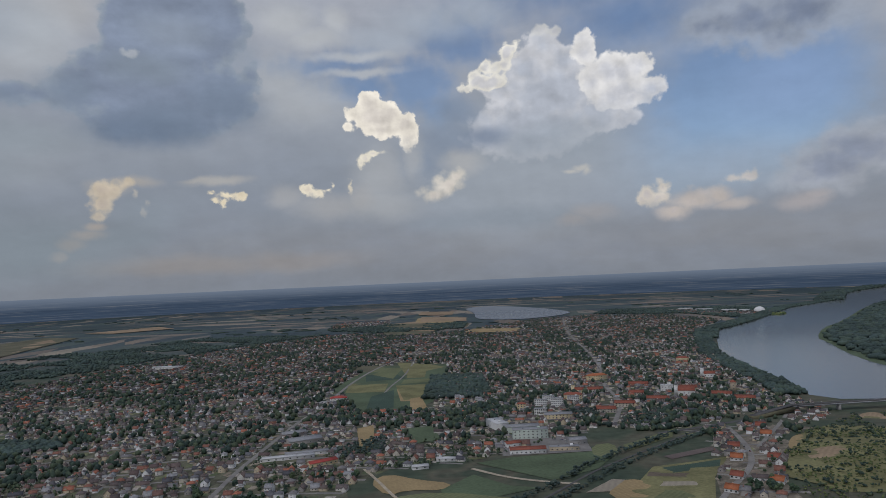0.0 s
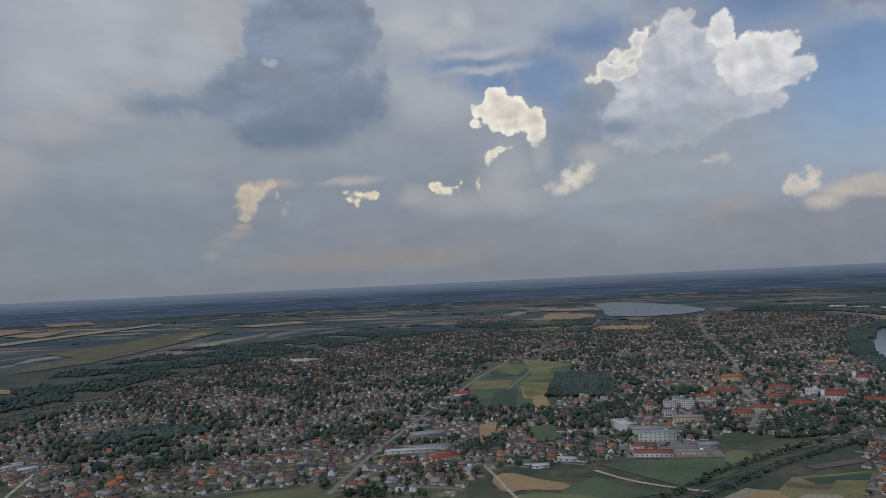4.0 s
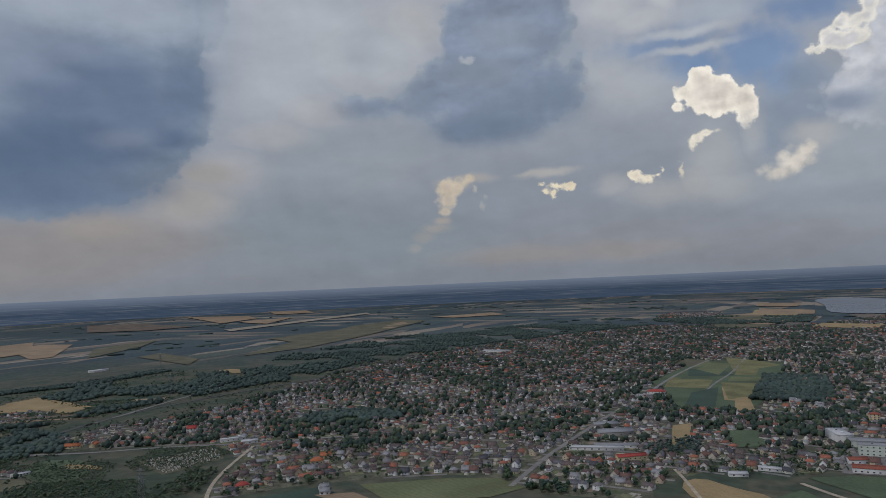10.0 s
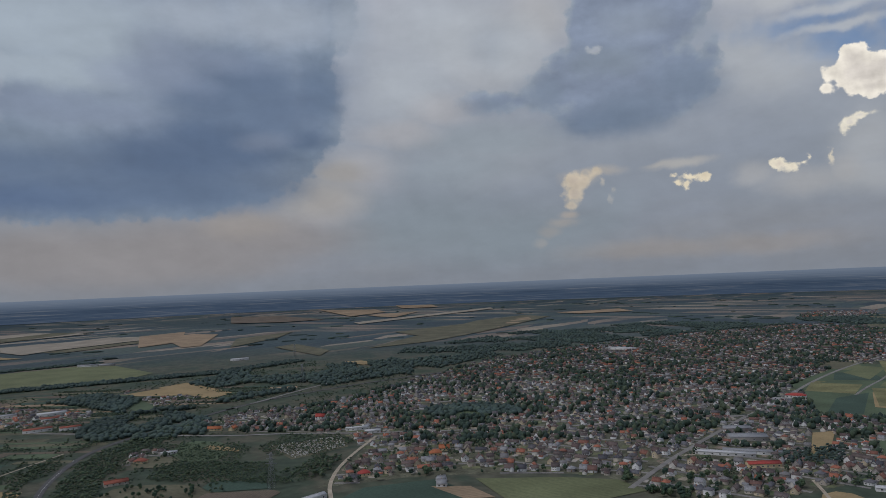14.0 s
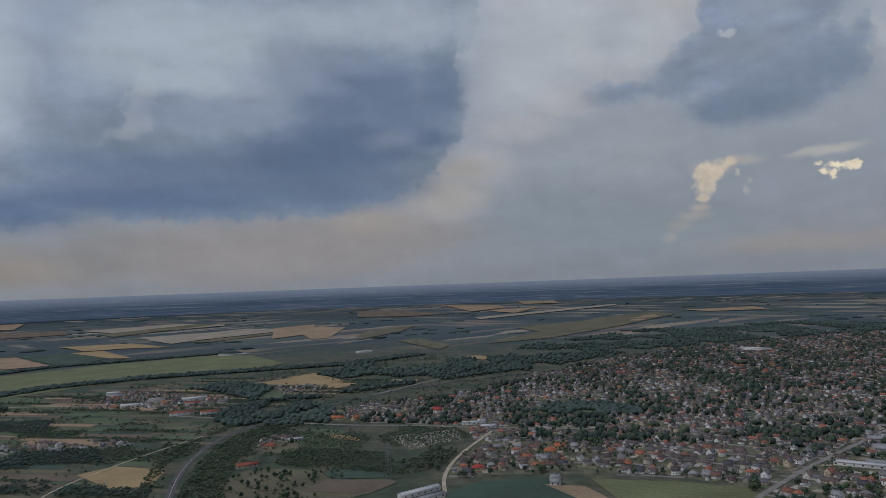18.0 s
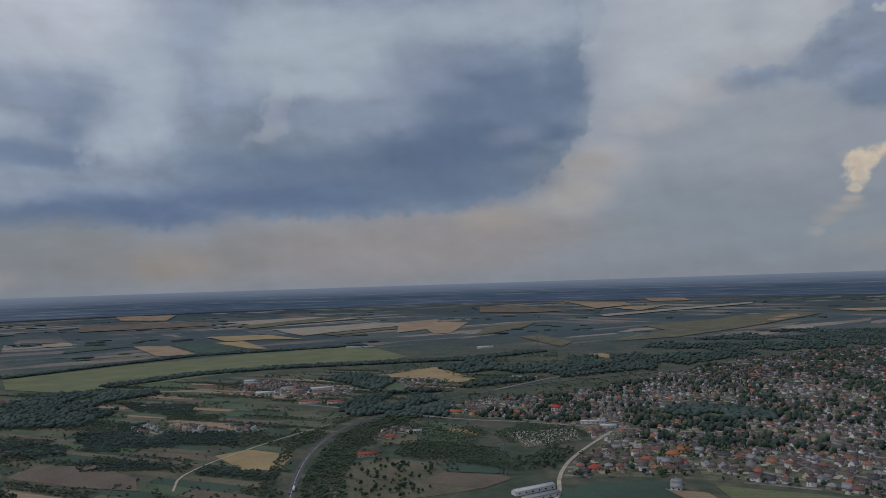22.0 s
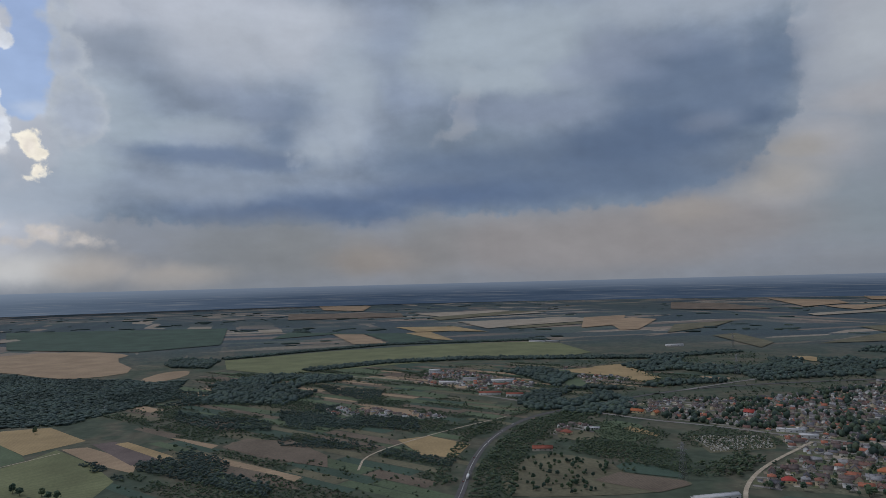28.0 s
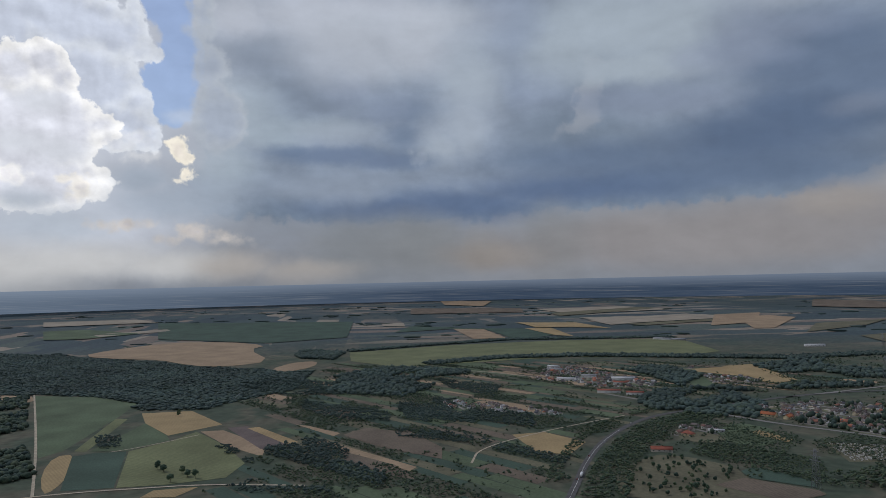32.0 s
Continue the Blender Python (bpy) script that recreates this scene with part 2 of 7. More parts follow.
body("puffy", [(25.5, 7.6, 0.86, 0.67), (24.8, 7.9, 0.67, 0.46), (25.8, 6.7, 0.7, 0.67), (25.7, 5.8, 0.47, 0.38), (24.1, 8.2, 0.56, 0.25)], lin(200, 188, 164), lin(190, 178, 160), 0.6, 0.25, 0.9, 0.45, 0.558)
body("puffy", [(22.8, 6, 0.16, 0.26), (23.4, 7.5, 0.12, 0.21), (22.5, 6.8, 0.12, 0.17)], lin(190, 184, 169), lin(190, 183, 172), 0.3, 0.15, 0.7, 0.25, 0.248)
wash([(26.7, 4.5, 1.07, 0.38), (27.8, 3.9, 0.9, 0.5), (28.5, 3, 0.6, 0.41), (26.1, 5.1, 0.62, 0.34)], lin(176, 164, 149), 0.85)
wash([(22.6, 5.8, 2.44, 1.55), (23.8, 4.3, 2.4, 0.86)], lin(134, 144, 151), 0.6)
wash([(11.9, 2.1, 4.9, 0.72), (19.8, 2, 7.1, 0.7)], lin(148, 143, 137), 0.55)
sky_part("warm low tufts over the river")
body("puffy", [(-16.5, 6.1, 0.66, 0.69), (-17.7, 6.5, 0.32, 0.47), (-17.2, 5.7, 0.81, 0.52), (-16.1, 5.6, 0.41, 0.43)], lin(206, 198, 181), lin(190, 184, 178), 0.6, 0.25, 0.9, 0.5, 0.558, (5.7, 4))
wash([(-20, 5.3, 1.8, 0.59), (-21.7, 5.5, 0.99, 0.58), (-18.2, 4.6, 1.2, 0.51), (-22.7, 4.9, 1.5, 0.41)], lin(182, 175, 167), 0.8)
body("puffy", [(-20.5, 5.9, 0.7, 0.34), (-21.8, 5.5, 0.53, 0.37), (-18.4, 4.7, 0.64, 0.34), (-19.6, 5.2, 0.71, 0.3)], lin(190, 181, 169), lin(180, 173, 169), 0.5, 0.4, 0.7, 0.5, 0.496)
body("puffy", [(-23.8, 6.8, 0.59, 0.29), (-24.3, 7, 0.18, 0.24), (-22.9, 6.7, 0.45, 0.16)], lin(196, 189, 176), lin(186, 181, 176), 0.4, 0.25, 0.8, 0.4, 0.372)
wash([(-27.4, 4.6, 1.51, 0.63), (-28.1, 4.9, 0.88, 0.39)], lin(168, 164, 162), 0.8)
wash([(-11.3, 8.5, 0.69, 0.26), (-11.7, 8.2, 0.35, 0.35), (-10.4, 8.3, 0.61, 0.18)], lin(184, 183, 175), 0.75)
wash([(-12.4, 4.9, 1.54, 0.62), (-10.8, 4.4, 1.3, 0.44)], lin(157, 155, 153), 0.6)
sky_part("slate cloud with a tail rounded below")
body("ragged", [(19.9, 20, 5.35, 3.59), (22.1, 15.9, 5.87, 2.94), (17.7, 14.8, 3.53, 2.4), (22.9, 13.2, 4.15, 1.81), (19.4, 13.4, 4.02, 1.69), (26.6, 14.9, 2.79, 1.94), (30.5, 14.3, 3.89, 0.87), (33.2, 14.2, 1.76, 0.97), (14.5, 16.6, 0.72, 0.96), (23.4, 19.6, 2.65, 2.85)], lin(140, 151, 161), lin(126, 138, 155), 0.8, 0.18, 0.95, 0.6, 0.6)
wash([(22.5, 12.1, 4.14, 1.12), (24.7, 11.9, 1.77, 0.7)], lin(107, 122, 140), 0.85)
wash([(16.8, 14.3, 2.88, 1.86), (20.3, 13, 3.84, 1.45)], lin(114, 128, 144), 0.75)
wash([(32.4, 14, 2.3, 0.66), (27.7, 14.7, 1.81, 1.3)], lin(120, 133, 147), 0.7)
wash([(20.4, 19.3, 2.58, 1.37), (15.4, 17.8, 1.22, 1.19)], lin(143, 154, 165), 0.6)
wash([(22.3, 16.6, 3.06, 1.09)], lin(132, 144, 154), 0.6)
body("puffy", [(23.6, 17.6, 0.4, 0.21), (23.2, 17.7, 0.31, 0.17)], lin(178, 183, 183), lin(172, 177, 183), 0.3, 0.2, 0.7, 0.3, 0.248)
sky_part("between the slate cloud and the storm")
wash([(35.8, 19.7, 5.11, 3.77), (38.8, 16, 3.7, 2.6), (30.3, 18.2, 2.76, 2.54)], lin(171, 178, 182), 0.75)
wash([(32.2, 18.7, 1.62, 2.11)], lin(155, 164, 172), 0.5)
wash([(33, 11.3, 5.51, 1.34), (35.4, 9.2, 4.6, 1.36)], lin(141, 151, 157), 0.7)
wash([(37.4, 4.7, 7.31, 2.75), (31, 3.5, 6.8, 2.28)], lin(129, 140, 146), 0.75)
wash([(36.1, 13.9, 2.78, 1.15), (39.4, 12.2, 3.23, 1.07), (42.7, 9.4, 2.73, 1.62), (46, 6.3, 2.68, 1.26)], lin(170, 169, 168), 0.55)
sky_part("warm light under the storm")
wash([(59.6, 3.1, 10.05, 2.11), (51.3, 4.2, 7.26, 1.59), (65.8, 3.2, 6.27, 1.84)], lin(142, 139, 137), 0.8)
wash([(46.4, 7.2, 3.57, 1.62), (44.6, 9, 2.26, 1.08)], lin(157, 154, 147), 0.7)
wash([(63, 2.1, 9.03, 2.17), (54.4, 3.4, 7.28, 2.45), (76.1, 2, 9.03, 1.83)], lin(139, 137, 136), 0.75)
wash([(52.1, 5.2, 3.15, 1.12)], lin(152, 147, 140), 0.6)
sky_part("the storm")
body("ragged", [(57.4, 12.4, 11.62, 6.24), (49.7, 15.6, 5.48, 4.67), (46.9, 13.2, 2.95, 2.88), (49.4, 9.9, 3.07, 1.94), (52.1, 8.2, 2.99, 1.66), (56.3, 7.3, 4.48, 1.54), (62.1, 7.7, 8.22, 2.14), (49.5, 21.4, 7.05, 4.82), (61.1, 23.5, 17.18, 7.32), (80, 8, 13.12, 3.14), (68.9, 8.5, 13.21, 3.04), (85, 17, 15.36, 11.47), (87.5, 7.1, 14.72, 2.36), (94.1, 13, 6.59, 7.33), (96.7, 18, 3.89, 2.88), (80, 27.9, 23.05, 12.3), (97.2, 7.3, 5.11, 2.19), (97.6, 14.6, 2.57, 2.11)], lin(116, 130, 144), lin(133, 146, 161), 2.6, 0.3, 0.97, 0.75, 0.5)
wash([(64.6, 18.6, 6.88, 2.26), (67.1, 16, 4.13, 1.13)], lin(157, 169, 178), 0.85)
wash([(49.5, 20.6, 6.17, 1.71), (56, 20.6, 4.97, 1.57), (43.2, 20.3, 1.84, 2.49)], lin(158, 168, 177), 0.8)
wash([(43.4, 15.6, 1.37, 3.46)], lin(150, 158, 167), 0.6)
wash([(51.9, 15.1, 6.02, 2.96), (46.2, 15.2, 2.25, 2.59)], lin(100, 117, 138), 0.85)
wash([(52, 11, 5.14, 1.82), (57.4, 9.9, 6.43, 1.27), (47.2, 11.7, 2.23, 1.06)], lin(90, 107, 129), 0.85)
wash([(49.9, 8.4, 2.62, 1.24)], lin(112, 124, 138), 0.7)
wash([(56.3, 7.7, 6.91, 1.54), (64.4, 7.2, 6.11, 1.45)], lin(96, 113, 134), 0.85)
wash([(62.1, 10.5, 4.5, 0.98), (66.4, 9.1, 3.12, 1.18)], lin(106, 121, 139), 0.7)
wash([(65.3, 13.5, 4.26, 1.4), (59.7, 14.3, 3.13, 1.62)], lin(128, 140, 154), 0.6)
wash([(78.6, 15.6, 2.47, 1.65), (68.6, 19.8, 4.07, 2.48), (62.2, 19, 4.17, 2.53), (65, 16, 4.12, 1.3)], lin(155, 167, 175), 0.75)
wash([(76.1, 19.4, 2.98, 2.42), (73.6, 15.4, 3.04, 1.69)], lin(136, 149, 167), 0.6)
wash([(67, 10.7, 5.42, 1.51), (73.2, 11.1, 3.04, 2.18)], lin(118, 132, 147), 0.65)
wash([(67.1, 19.1, 7.82, 2.44), (71.1, 17.8, 3.6, 2.52), (63.3, 16.2, 4.61, 1.07)], lin(160, 172, 180), 0.85)
wash([(79, 16.9, 2.78, 3.44), (79.5, 12.5, 1.76, 2.22), (81.4, 10.8, 1.39, 1.35), (81.7, 20.4, 3.26, 1.66)], lin(162, 173, 182), 0.85)
wash([(75.6, 20.1, 2.3, 2.48)], lin(140, 153, 170), 0.6)
wash([(89.5, 20.8, 10.4, 2.05), (97.1, 20.4, 3.02, 2.01)], lin(188, 194, 201), 0.8)
wash([(97.6, 13.3, 3.42, 2.55), (95.4, 12.1, 3.48, 1.47), (98.5, 9.4, 2.53, 2.16), (91.5, 12.4, 4.03, 0.79)], lin(158, 172, 180), 0.75)
wash([(85, 17.5, 3.24, 1.88), (87.2, 19.6, 4.14, 1.42)], lin(161, 170, 178), 0.6)
wash([(95.4, 17.6, 4.81, 1.33), (91.4, 15.7, 3.15, 1.37), (90.1, 14.4, 2.72, 0.7)], lin(125, 137, 151), 0.85)
wash([(84.1, 13.5, 2.77, 0.97), (84.6, 11.8, 1.38, 1.16)], lin(112, 128, 148), 0.8)
wash([(89.7, 10.2, 5.41, 0.71), (85.6, 9.8, 3.67, 0.72), (93.3, 10.5, 2.21, 0.62)], lin(106, 123, 145), 0.9)
wash([(91.5, 7.8, 5.79, 0.9)], lin(140, 152, 165), 0.6)
wash([(79.7, 6.2, 7.32, 1.37), (71.5, 7.1, 8.87, 1.35), (85.2, 5.9, 7.75, 1.09)], lin(90, 109, 137), 0.85)
wash([(60.7, 8.4, 8.84, 1.7), (69.2, 9.4, 7.89, 1.32), (54.8, 10.7, 5.54, 2.81)], lin(97, 114, 136), 0.8)
wash([(54.8, 11.5, 4.06, 1.84), (57.5, 10.6, 5.01, 1.64)], lin(88, 105, 128), 0.7)
wash([(51, 16, 3.11, 1.27), (49, 13.8, 2.98, 1.86), (54.6, 14.7, 2.96, 1.17)], lin(101, 117, 138), 0.8)
wash([(66.8, 13.8, 4.76, 1.02), (62.6, 13.2, 4.14, 0.84)], lin(131, 143, 160), 0.7)
wash([(50.1, 11.7, 2.03, 0.76), (58.3, 17.6, 2.36, 2.35)], lin(122, 133, 149), 0.6)
body("puffy", [(83.4, 9.7, 0.37, 0.36), (83.8, 10.3, 0.32, 0.32), (82.9, 10.2, 0.46, 0.41)], lin(158, 169, 179), lin(152, 163, 178), 0.5, 0.4, 0.6, 0.5, 0.31)
wash([(57.3, 17.3, 2.44, 1.61), (60.9, 16.2, 1.93, 1.03)], lin(138, 149, 165), 0.6)
wash([(53.1, 17.3, 3.41, 0.83), (55.3, 15.8, 1.66, 0.99)], lin(118, 131, 150), 0.6)
wash([(58.1, 16.3, 2.32, 1.3), (54.8, 17.9, 2.78, 0.85)], lin(126, 138, 155), 0.6)
wash([(85.7, 13.8, 2.22, 1.34), (88.9, 15.1, 2.09, 1.14)], lin(133, 145, 162), 0.6)
wash([(89.6, 10.2, 2.73, 0.7), (86.4, 9.8, 2.54, 0.64)], lin(112, 127, 149), 0.6)
wash([(88.9, 18.4, 5.24, 2.59), (83.8, 18.7, 3.45, 2.32)], lin(180, 187, 194), 0.75)
wash([(79.5, 13, 2.84, 2.08), (89.9, 12.1, 3.06, 0.92)], lin(158, 169, 180), 0.6)
wash([(90.3, 7.6, 4.03, 1.17)], lin(140, 152, 166), 0.6)
sky_part("rain below it in faint upright shafts")
wash([(88, 2.3, 4.07, 3.19), (83.5, 2.2, 4.57, 2.75)], lin(124, 129, 131), 0.7)
wash([(72.7, 2.4, 2.69, 3.17)], lin(124, 126, 125), 0.5)
wash([(78, 2.1, 1.55, 2.1)], lin(134, 132, 126), 0.35)
wash([(83.9, 3.3, 3.39, 2.08)], lin(124, 128, 129), 0.5)
wash([(77.6, 1.9, 3.7, 1.04)], lin(140, 134, 126), 0.6)
sky_part("the gap and the towers of white cloud beside it")
wash([(111.6, 14.3, 11.45, 9.83), (118.4, 13.4, 8.96, 10.54), (108.4, 5.4, 8.04, 3.67)], lin(198, 204, 211), 0.95)
opening([(102.5, 21.1, 2.23, 2.7), (101.9, 18, 1.55, 2.4), (102.6, 15.1, 2.02, 2.45), (101.7, 16.8, 1.47, 2.83), (102.4, 12.9, 1.45, 1.08)], 0.22, 0.95, 0.3)
wash([(101.6, 12.7, 1.23, 0.59)], lin(190, 201, 213), 0.6)
body("puffy", [(100.1, 20.2, 1, 2.37), (100.5, 19.1, 0.92, 0.56), (99.6, 16.6, 1.43, 1.64), (99.1, 15.1, 1.26, 0.75), (98.9, 12.8, 2.11, 2.54)], lin(174, 182, 188), lin(163, 173, 185), 1.2, 0.35, 0.85, 0.5, 0.248)
body("puffy", [(109.8, 19, 5.05, 2.23), (106.5, 18.3, 2.87, 1.74), (105.1, 19.6, 0.86, 1.54), (104.5, 17.3, 1.58, 0.79), (108.4, 15, 3.88, 2.74), (106.3, 14.8, 1.76, 1.59), (105, 13.7, 1.4, 1.05), (106.5, 11.8, 3.23, 2.03), (104.4, 11.3, 1.41, 1.49), (115.6, 18.1, 4.47, 4.24)], lin(214, 220, 224), lin(194, 202, 213), 1.2, 0.12, 0.96, 0.55, 0.496)
body("puffy", [(113, 15.3, 2.03, 1.87), (111, 15.9, 1.69, 1.59), (109.9, 14.8, 1.22, 1.54), (109.8, 13.3, 1.51, 1.41), (111.6, 11.2, 4.85, 3.49), (107.8, 11.8, 1.86, 1.2), (111.6, 7.7, 5.18, 2.36), (106.7, 11.6, 0.91, 0.57), (116.5, 12.6, 4.04, 4.37)], lin(250, 250, 244), lin(216, 219, 224), 1.2, 0.1, 0.98, 0.55, 0.62, (7.3, 3.3))
wash([(111.2, 13.2, 1.61, 0.85), (112.6, 10.3, 2.37, 0.77), (109.8, 9.8, 2.15, 0.88)], lin(208, 213, 216), 0.6)
body("puffy", [(112.6, 7.9, 0.88, 0.51), (113.3, 8.2, 0.6, 0.46)], lin(243, 242, 233), lin(230, 229, 227), 0.5, 0.3, 0.85, 0.6, 0.558, (7.8, 6.6))
body("puffy", [(109.3, 7.9, 0.94, 0.36), (108.7, 7.4, 0.8, 0.53), (108.4, 6.8, 0.73, 0.41), (109, 6.5, 0.51, 0.32)], lin(242, 238, 224), lin(228, 225, 219), 0.5, 0.25, 0.9, 0.55, 0.62, (6.8, 5.6))
body("puffy", [(105.4, 11.2, 1.31, 0.37), (105.9, 10.3, 1, 0.33), (104.6, 9.8, 1.17, 0.42), (106.9, 10.7, 0.98, 0.41)], lin(226, 227, 223), lin(214, 217, 221), 0.4, 0.4, 0.7, 0.6, 0.496)
body("puffy", [(101.9, 10.3, 0.73, 0.93), (102.4, 10.7, 0.56, 0.38), (101.6, 11.3, 0.24, 0.34), (101.1, 9.8, 0.49, 0.43), (101.5, 8.6, 0.53, 0.43), (102, 8, 0.4, 0.26), (100.9, 8.8, 0.25, 0.51)], lin(243, 237, 217), lin(232, 225, 210), 0.6, 0.12, 0.97, 0.4, 0.62)
wash([(102.6, 6.3, 4.8, 1.45), (104.6, 8, 1.95, 1.26), (99.3, 7.2, 2.09, 1.3)], lin(157, 169, 180), 0.8)
wash([(110.5, 4.5, 3.87, 1.44), (112.3, 6.5, 2.04, 0.94)], lin(174, 184, 192), 0.75)
body("puffy", [(100.6, 4, 1.48, 0.48), (100.3, 4.6, 0.58, 0.3), (101.8, 3.7, 1.21, 0.34), (98.7, 3.5, 1.42, 0.35), (105.6, 4.6, 1.53, 0.33)], lin(205, 197, 184), lin(190, 186, 183), 0.6, 0.4, 0.85, 0.6, 0.558, (3.8, 2.2))
wash([(109.5, 1.9, 7.15, 1.38), (113.6, 1.4, 5.93, 1.94), (102.6, 1.6, 4.78, 1.2)], lin(196, 197, 193), 0.85)
wash([(92.5, 1, 3.97, 0.99), (97.7, 1.5, 2.96, 1.06)], lin(166, 161, 153), 0.75)
sky_part(None)
# haze along the horizon
skycol = wmix(wramp(EL, 1.6, -0.3, 0.0, 0.45), FIELD["sky"], lin(126, 133, 140))

back = wnode("ShaderNodeBackground")
grain = wmath("MULTIPLY_ADD", WIDE, 0.30, wmath("MULTIPLY_ADD", wmath("SUBTRACT", SHADE, 0.5), 0.14, 1.0))
skycol = wvec("SCALE", skycol)
put(skycol.node.inputs["Scale"], grain)
put(back.inputs[0], skycol)
back.inputs[1].default_value = 1.0
wout = wnode("ShaderNodeOutputWorld")
put(wout.inputs[0], back.outputs[0])

sun = new("sun", bpy.data.lights.new("sun", "SUN"))
sun.data.energy, sun.data.angle, sun.data.color = 1.1, radians(8), (1.0, 0.98, 0.95)
_az, _el = radians(SUN_AZ), radians(SUN_EL)
sun.matrix_world = look((0, 0, 900), Vector((0, 0, 900)) - 100 * Vector((-math.sin(_az) * math.cos(_el), math.cos(_az) * math.cos(_el), math.sin(_el))))


# ---------------------------------------------------------------- materials
def material(name, colours, scale=0.2, rough=0.9, bump=0.0, vary="object", spread=0.25, fine=None, metallic=0.0, rows=None, sheen=0.0):
    """colours: the range of base colours, picked by object or by island; mottled by noise at two scales."""
    m = bpy.data.materials.new(name)
    m.use_nodes = True
    nt = m.node_tree
    bs = nt.nodes["Principled BSDF"]
    link = nt.links.new

    def node(kind):
        return nt.nodes.new(kind)

    if vary == "island":
        pick = node("ShaderNodeNewGeometry").outputs["Random Per Island"]
    else:
        pick = node("ShaderNodeObjectInfo").outputs["Random"]
    ramp = node("ShaderNodeValToRGB")
    ramp.color_ramp.interpolation = "CONSTANT" if len(colours) > 2 else "LINEAR"
    els = ramp.color_ramp.elements
    while len(els) < len(colours):
        els.new(0.5)
    for i, c in enumerate(colours):
        els[i].position = i / len(colours) if len(colours) > 2 else float(i)
        els[i].color = (*c, 1)
    if len(colours) == 1:
        els[1].color = (*colours[0], 1)
    link(pick, ramp.inputs[0])
    geo = node("ShaderNodeNewGeometry")
    total = None
    for s, w in ((scale, spread), (fine or scale * 9, spread * 0.7)):
        tn = node("ShaderNodeTexNoise")
        tn.inputs["Scale"].default_value, tn.inputs["Detail"].default_value = s, 4.0
        link(geo.outputs["Position"], tn.inputs["Vector"])
        mr = node("ShaderNodeMapRange")
        mr.inputs[1].default_value, mr.inputs[2].default_value = 0.3, 0.7
        mr.inputs[3].default_value, mr.inputs[4].default_value = 1 - w, 1 + w
        link(tn.outputs["Fac"], mr.inputs[0])
        if total is None:
            total = mr.outputs[0]
        else:
            mu = node("ShaderNodeMath")
            mu.operation = "MULTIPLY"
            link(total, mu.inputs[0])
            link(mr.outputs[0], mu.inputs[1])
            total = mu.outputs[0]
    if rows:
        mp = node("ShaderNodeMapping")
        mp.inputs["Rotation"].default_value = (0, 0, radians(rows[0]))
        link(geo.outputs["Position"], mp.inputs["Vector"])
        wv = node("ShaderNodeTexWave")
        wv.inputs["Scale"].default_value, wv.inputs["Distortion"].default_value, wv.inputs["Detail"].default_value = rows[1], 1.5, 2.0
        link(mp.outputs[0], wv.inputs["Vector"])
        mr = node("ShaderNodeMapRange")
        mr.inputs[3].default_value, mr.inputs[4].default_value = 1 - rows[2], 1 + rows[2]
        link(wv.outputs["Fac"], mr.inputs[0])
        mu = node("ShaderNodeMath")
        mu.operation = "MULTIPLY"
        link(total, mu.inputs[0])
        link(mr.outputs[0], mu.inputs[1])
        total = mu.outputs[0]
    sc = node("ShaderNodeVectorMath")
    sc.operation = "SCALE"
    link(ramp.outputs[0], sc.inputs[0])
    link(total, sc.inputs["Scale"])
    link(sc.outputs[0], bs.inputs["Base Color"])
    bs.inputs["Roughness"].default_value, bs.inputs["Metallic"].default_value = rough, metallic
    bs.inputs["Specular IOR Level"].default_value = 0.2
    if sheen:
        # blue-tinted sheen that imitates a veil of haze
        bs.inputs["Sheen Weight"].default_value, bs.inputs["Sheen Roughness"].default_value = sheen, 0.6
        bs.inputs["Sheen Tint"].default_value = (0.75, 0.85, 1.0, 1.0)
    if bump:
        tn = node("ShaderNodeTexNoise")
        tn.inputs["Scale"].default_value, tn.inputs["Detail"].default_value = scale * 6, 5.0
        link(geo.outputs["Position"], tn.inputs["Vector"])
        bp = node("ShaderNodeBump")
        bp.inputs["Distance"].default_value = bump
        link(tn.outputs["Fac"], bp.inputs["Height"])
        link(bp.outputs[0], bs.inputs["Normal"])
    return m


ROOFS = [(0.112, 0.082, 0.077), (0.160, 0.094, 0.079), (0.107, 0.102, 0.107), (0.139, 0.117, 0.112), (0.087, 0.071, 0.068), (0.211, 0.100, 0.074), (0.179, 0.173, 0.173), (0.122, 0.098, 0.089), (0.320, 0.128, 0.083), (0.077, 0.077, 0.087), (0.109, 0.089, 0.085), (0.256, 0.256, 0.262), (0.139, 0.107, 0.099), (0.128, 0.128, 0.139)]
WALLS = [(0.66, 0.66, 0.65), (0.50, 0.46, 0.39), (0.34, 0.32, 0.30), (0.76, 0.76, 0.76), (0.42, 0.38, 0.33), (0.58, 0.56, 0.52), (0.28, 0.26, 0.25), (0.52, 0.44, 0.32)]
M_ROOF = material("clay_tile_roof", ROOFS, 0.5, 0.85, 0.05, "object", 0.18, rows=(0, 2.2, 0.10))
M_ROOF_I = material("town_roofs", ROOFS, 0.4, 0.85, 0.0, "island", 0.18)
M_WALL = material("plaster", WALLS, 0.6, 0.9, 0.02, "object", 0.10)
M_WALL_I = material("town_plaster", WALLS, 0.5, 0.9, 0.0, "island", 0.12)
M_WHITE = material("white_render", [(0.62, 0.62, 0.61)], 0.4, 0.85, 0.0, "object", 0.08)
M_CREAM = material("cream_render", [(0.60, 0.50, 0.32)], 0.4, 0.85, 0.0, "object", 0.08)
M_MINT = material("pale_green_panels", [(0.50, 0.56, 0.50)], 0.4, 0.7, 0.0, "object", 0.08)
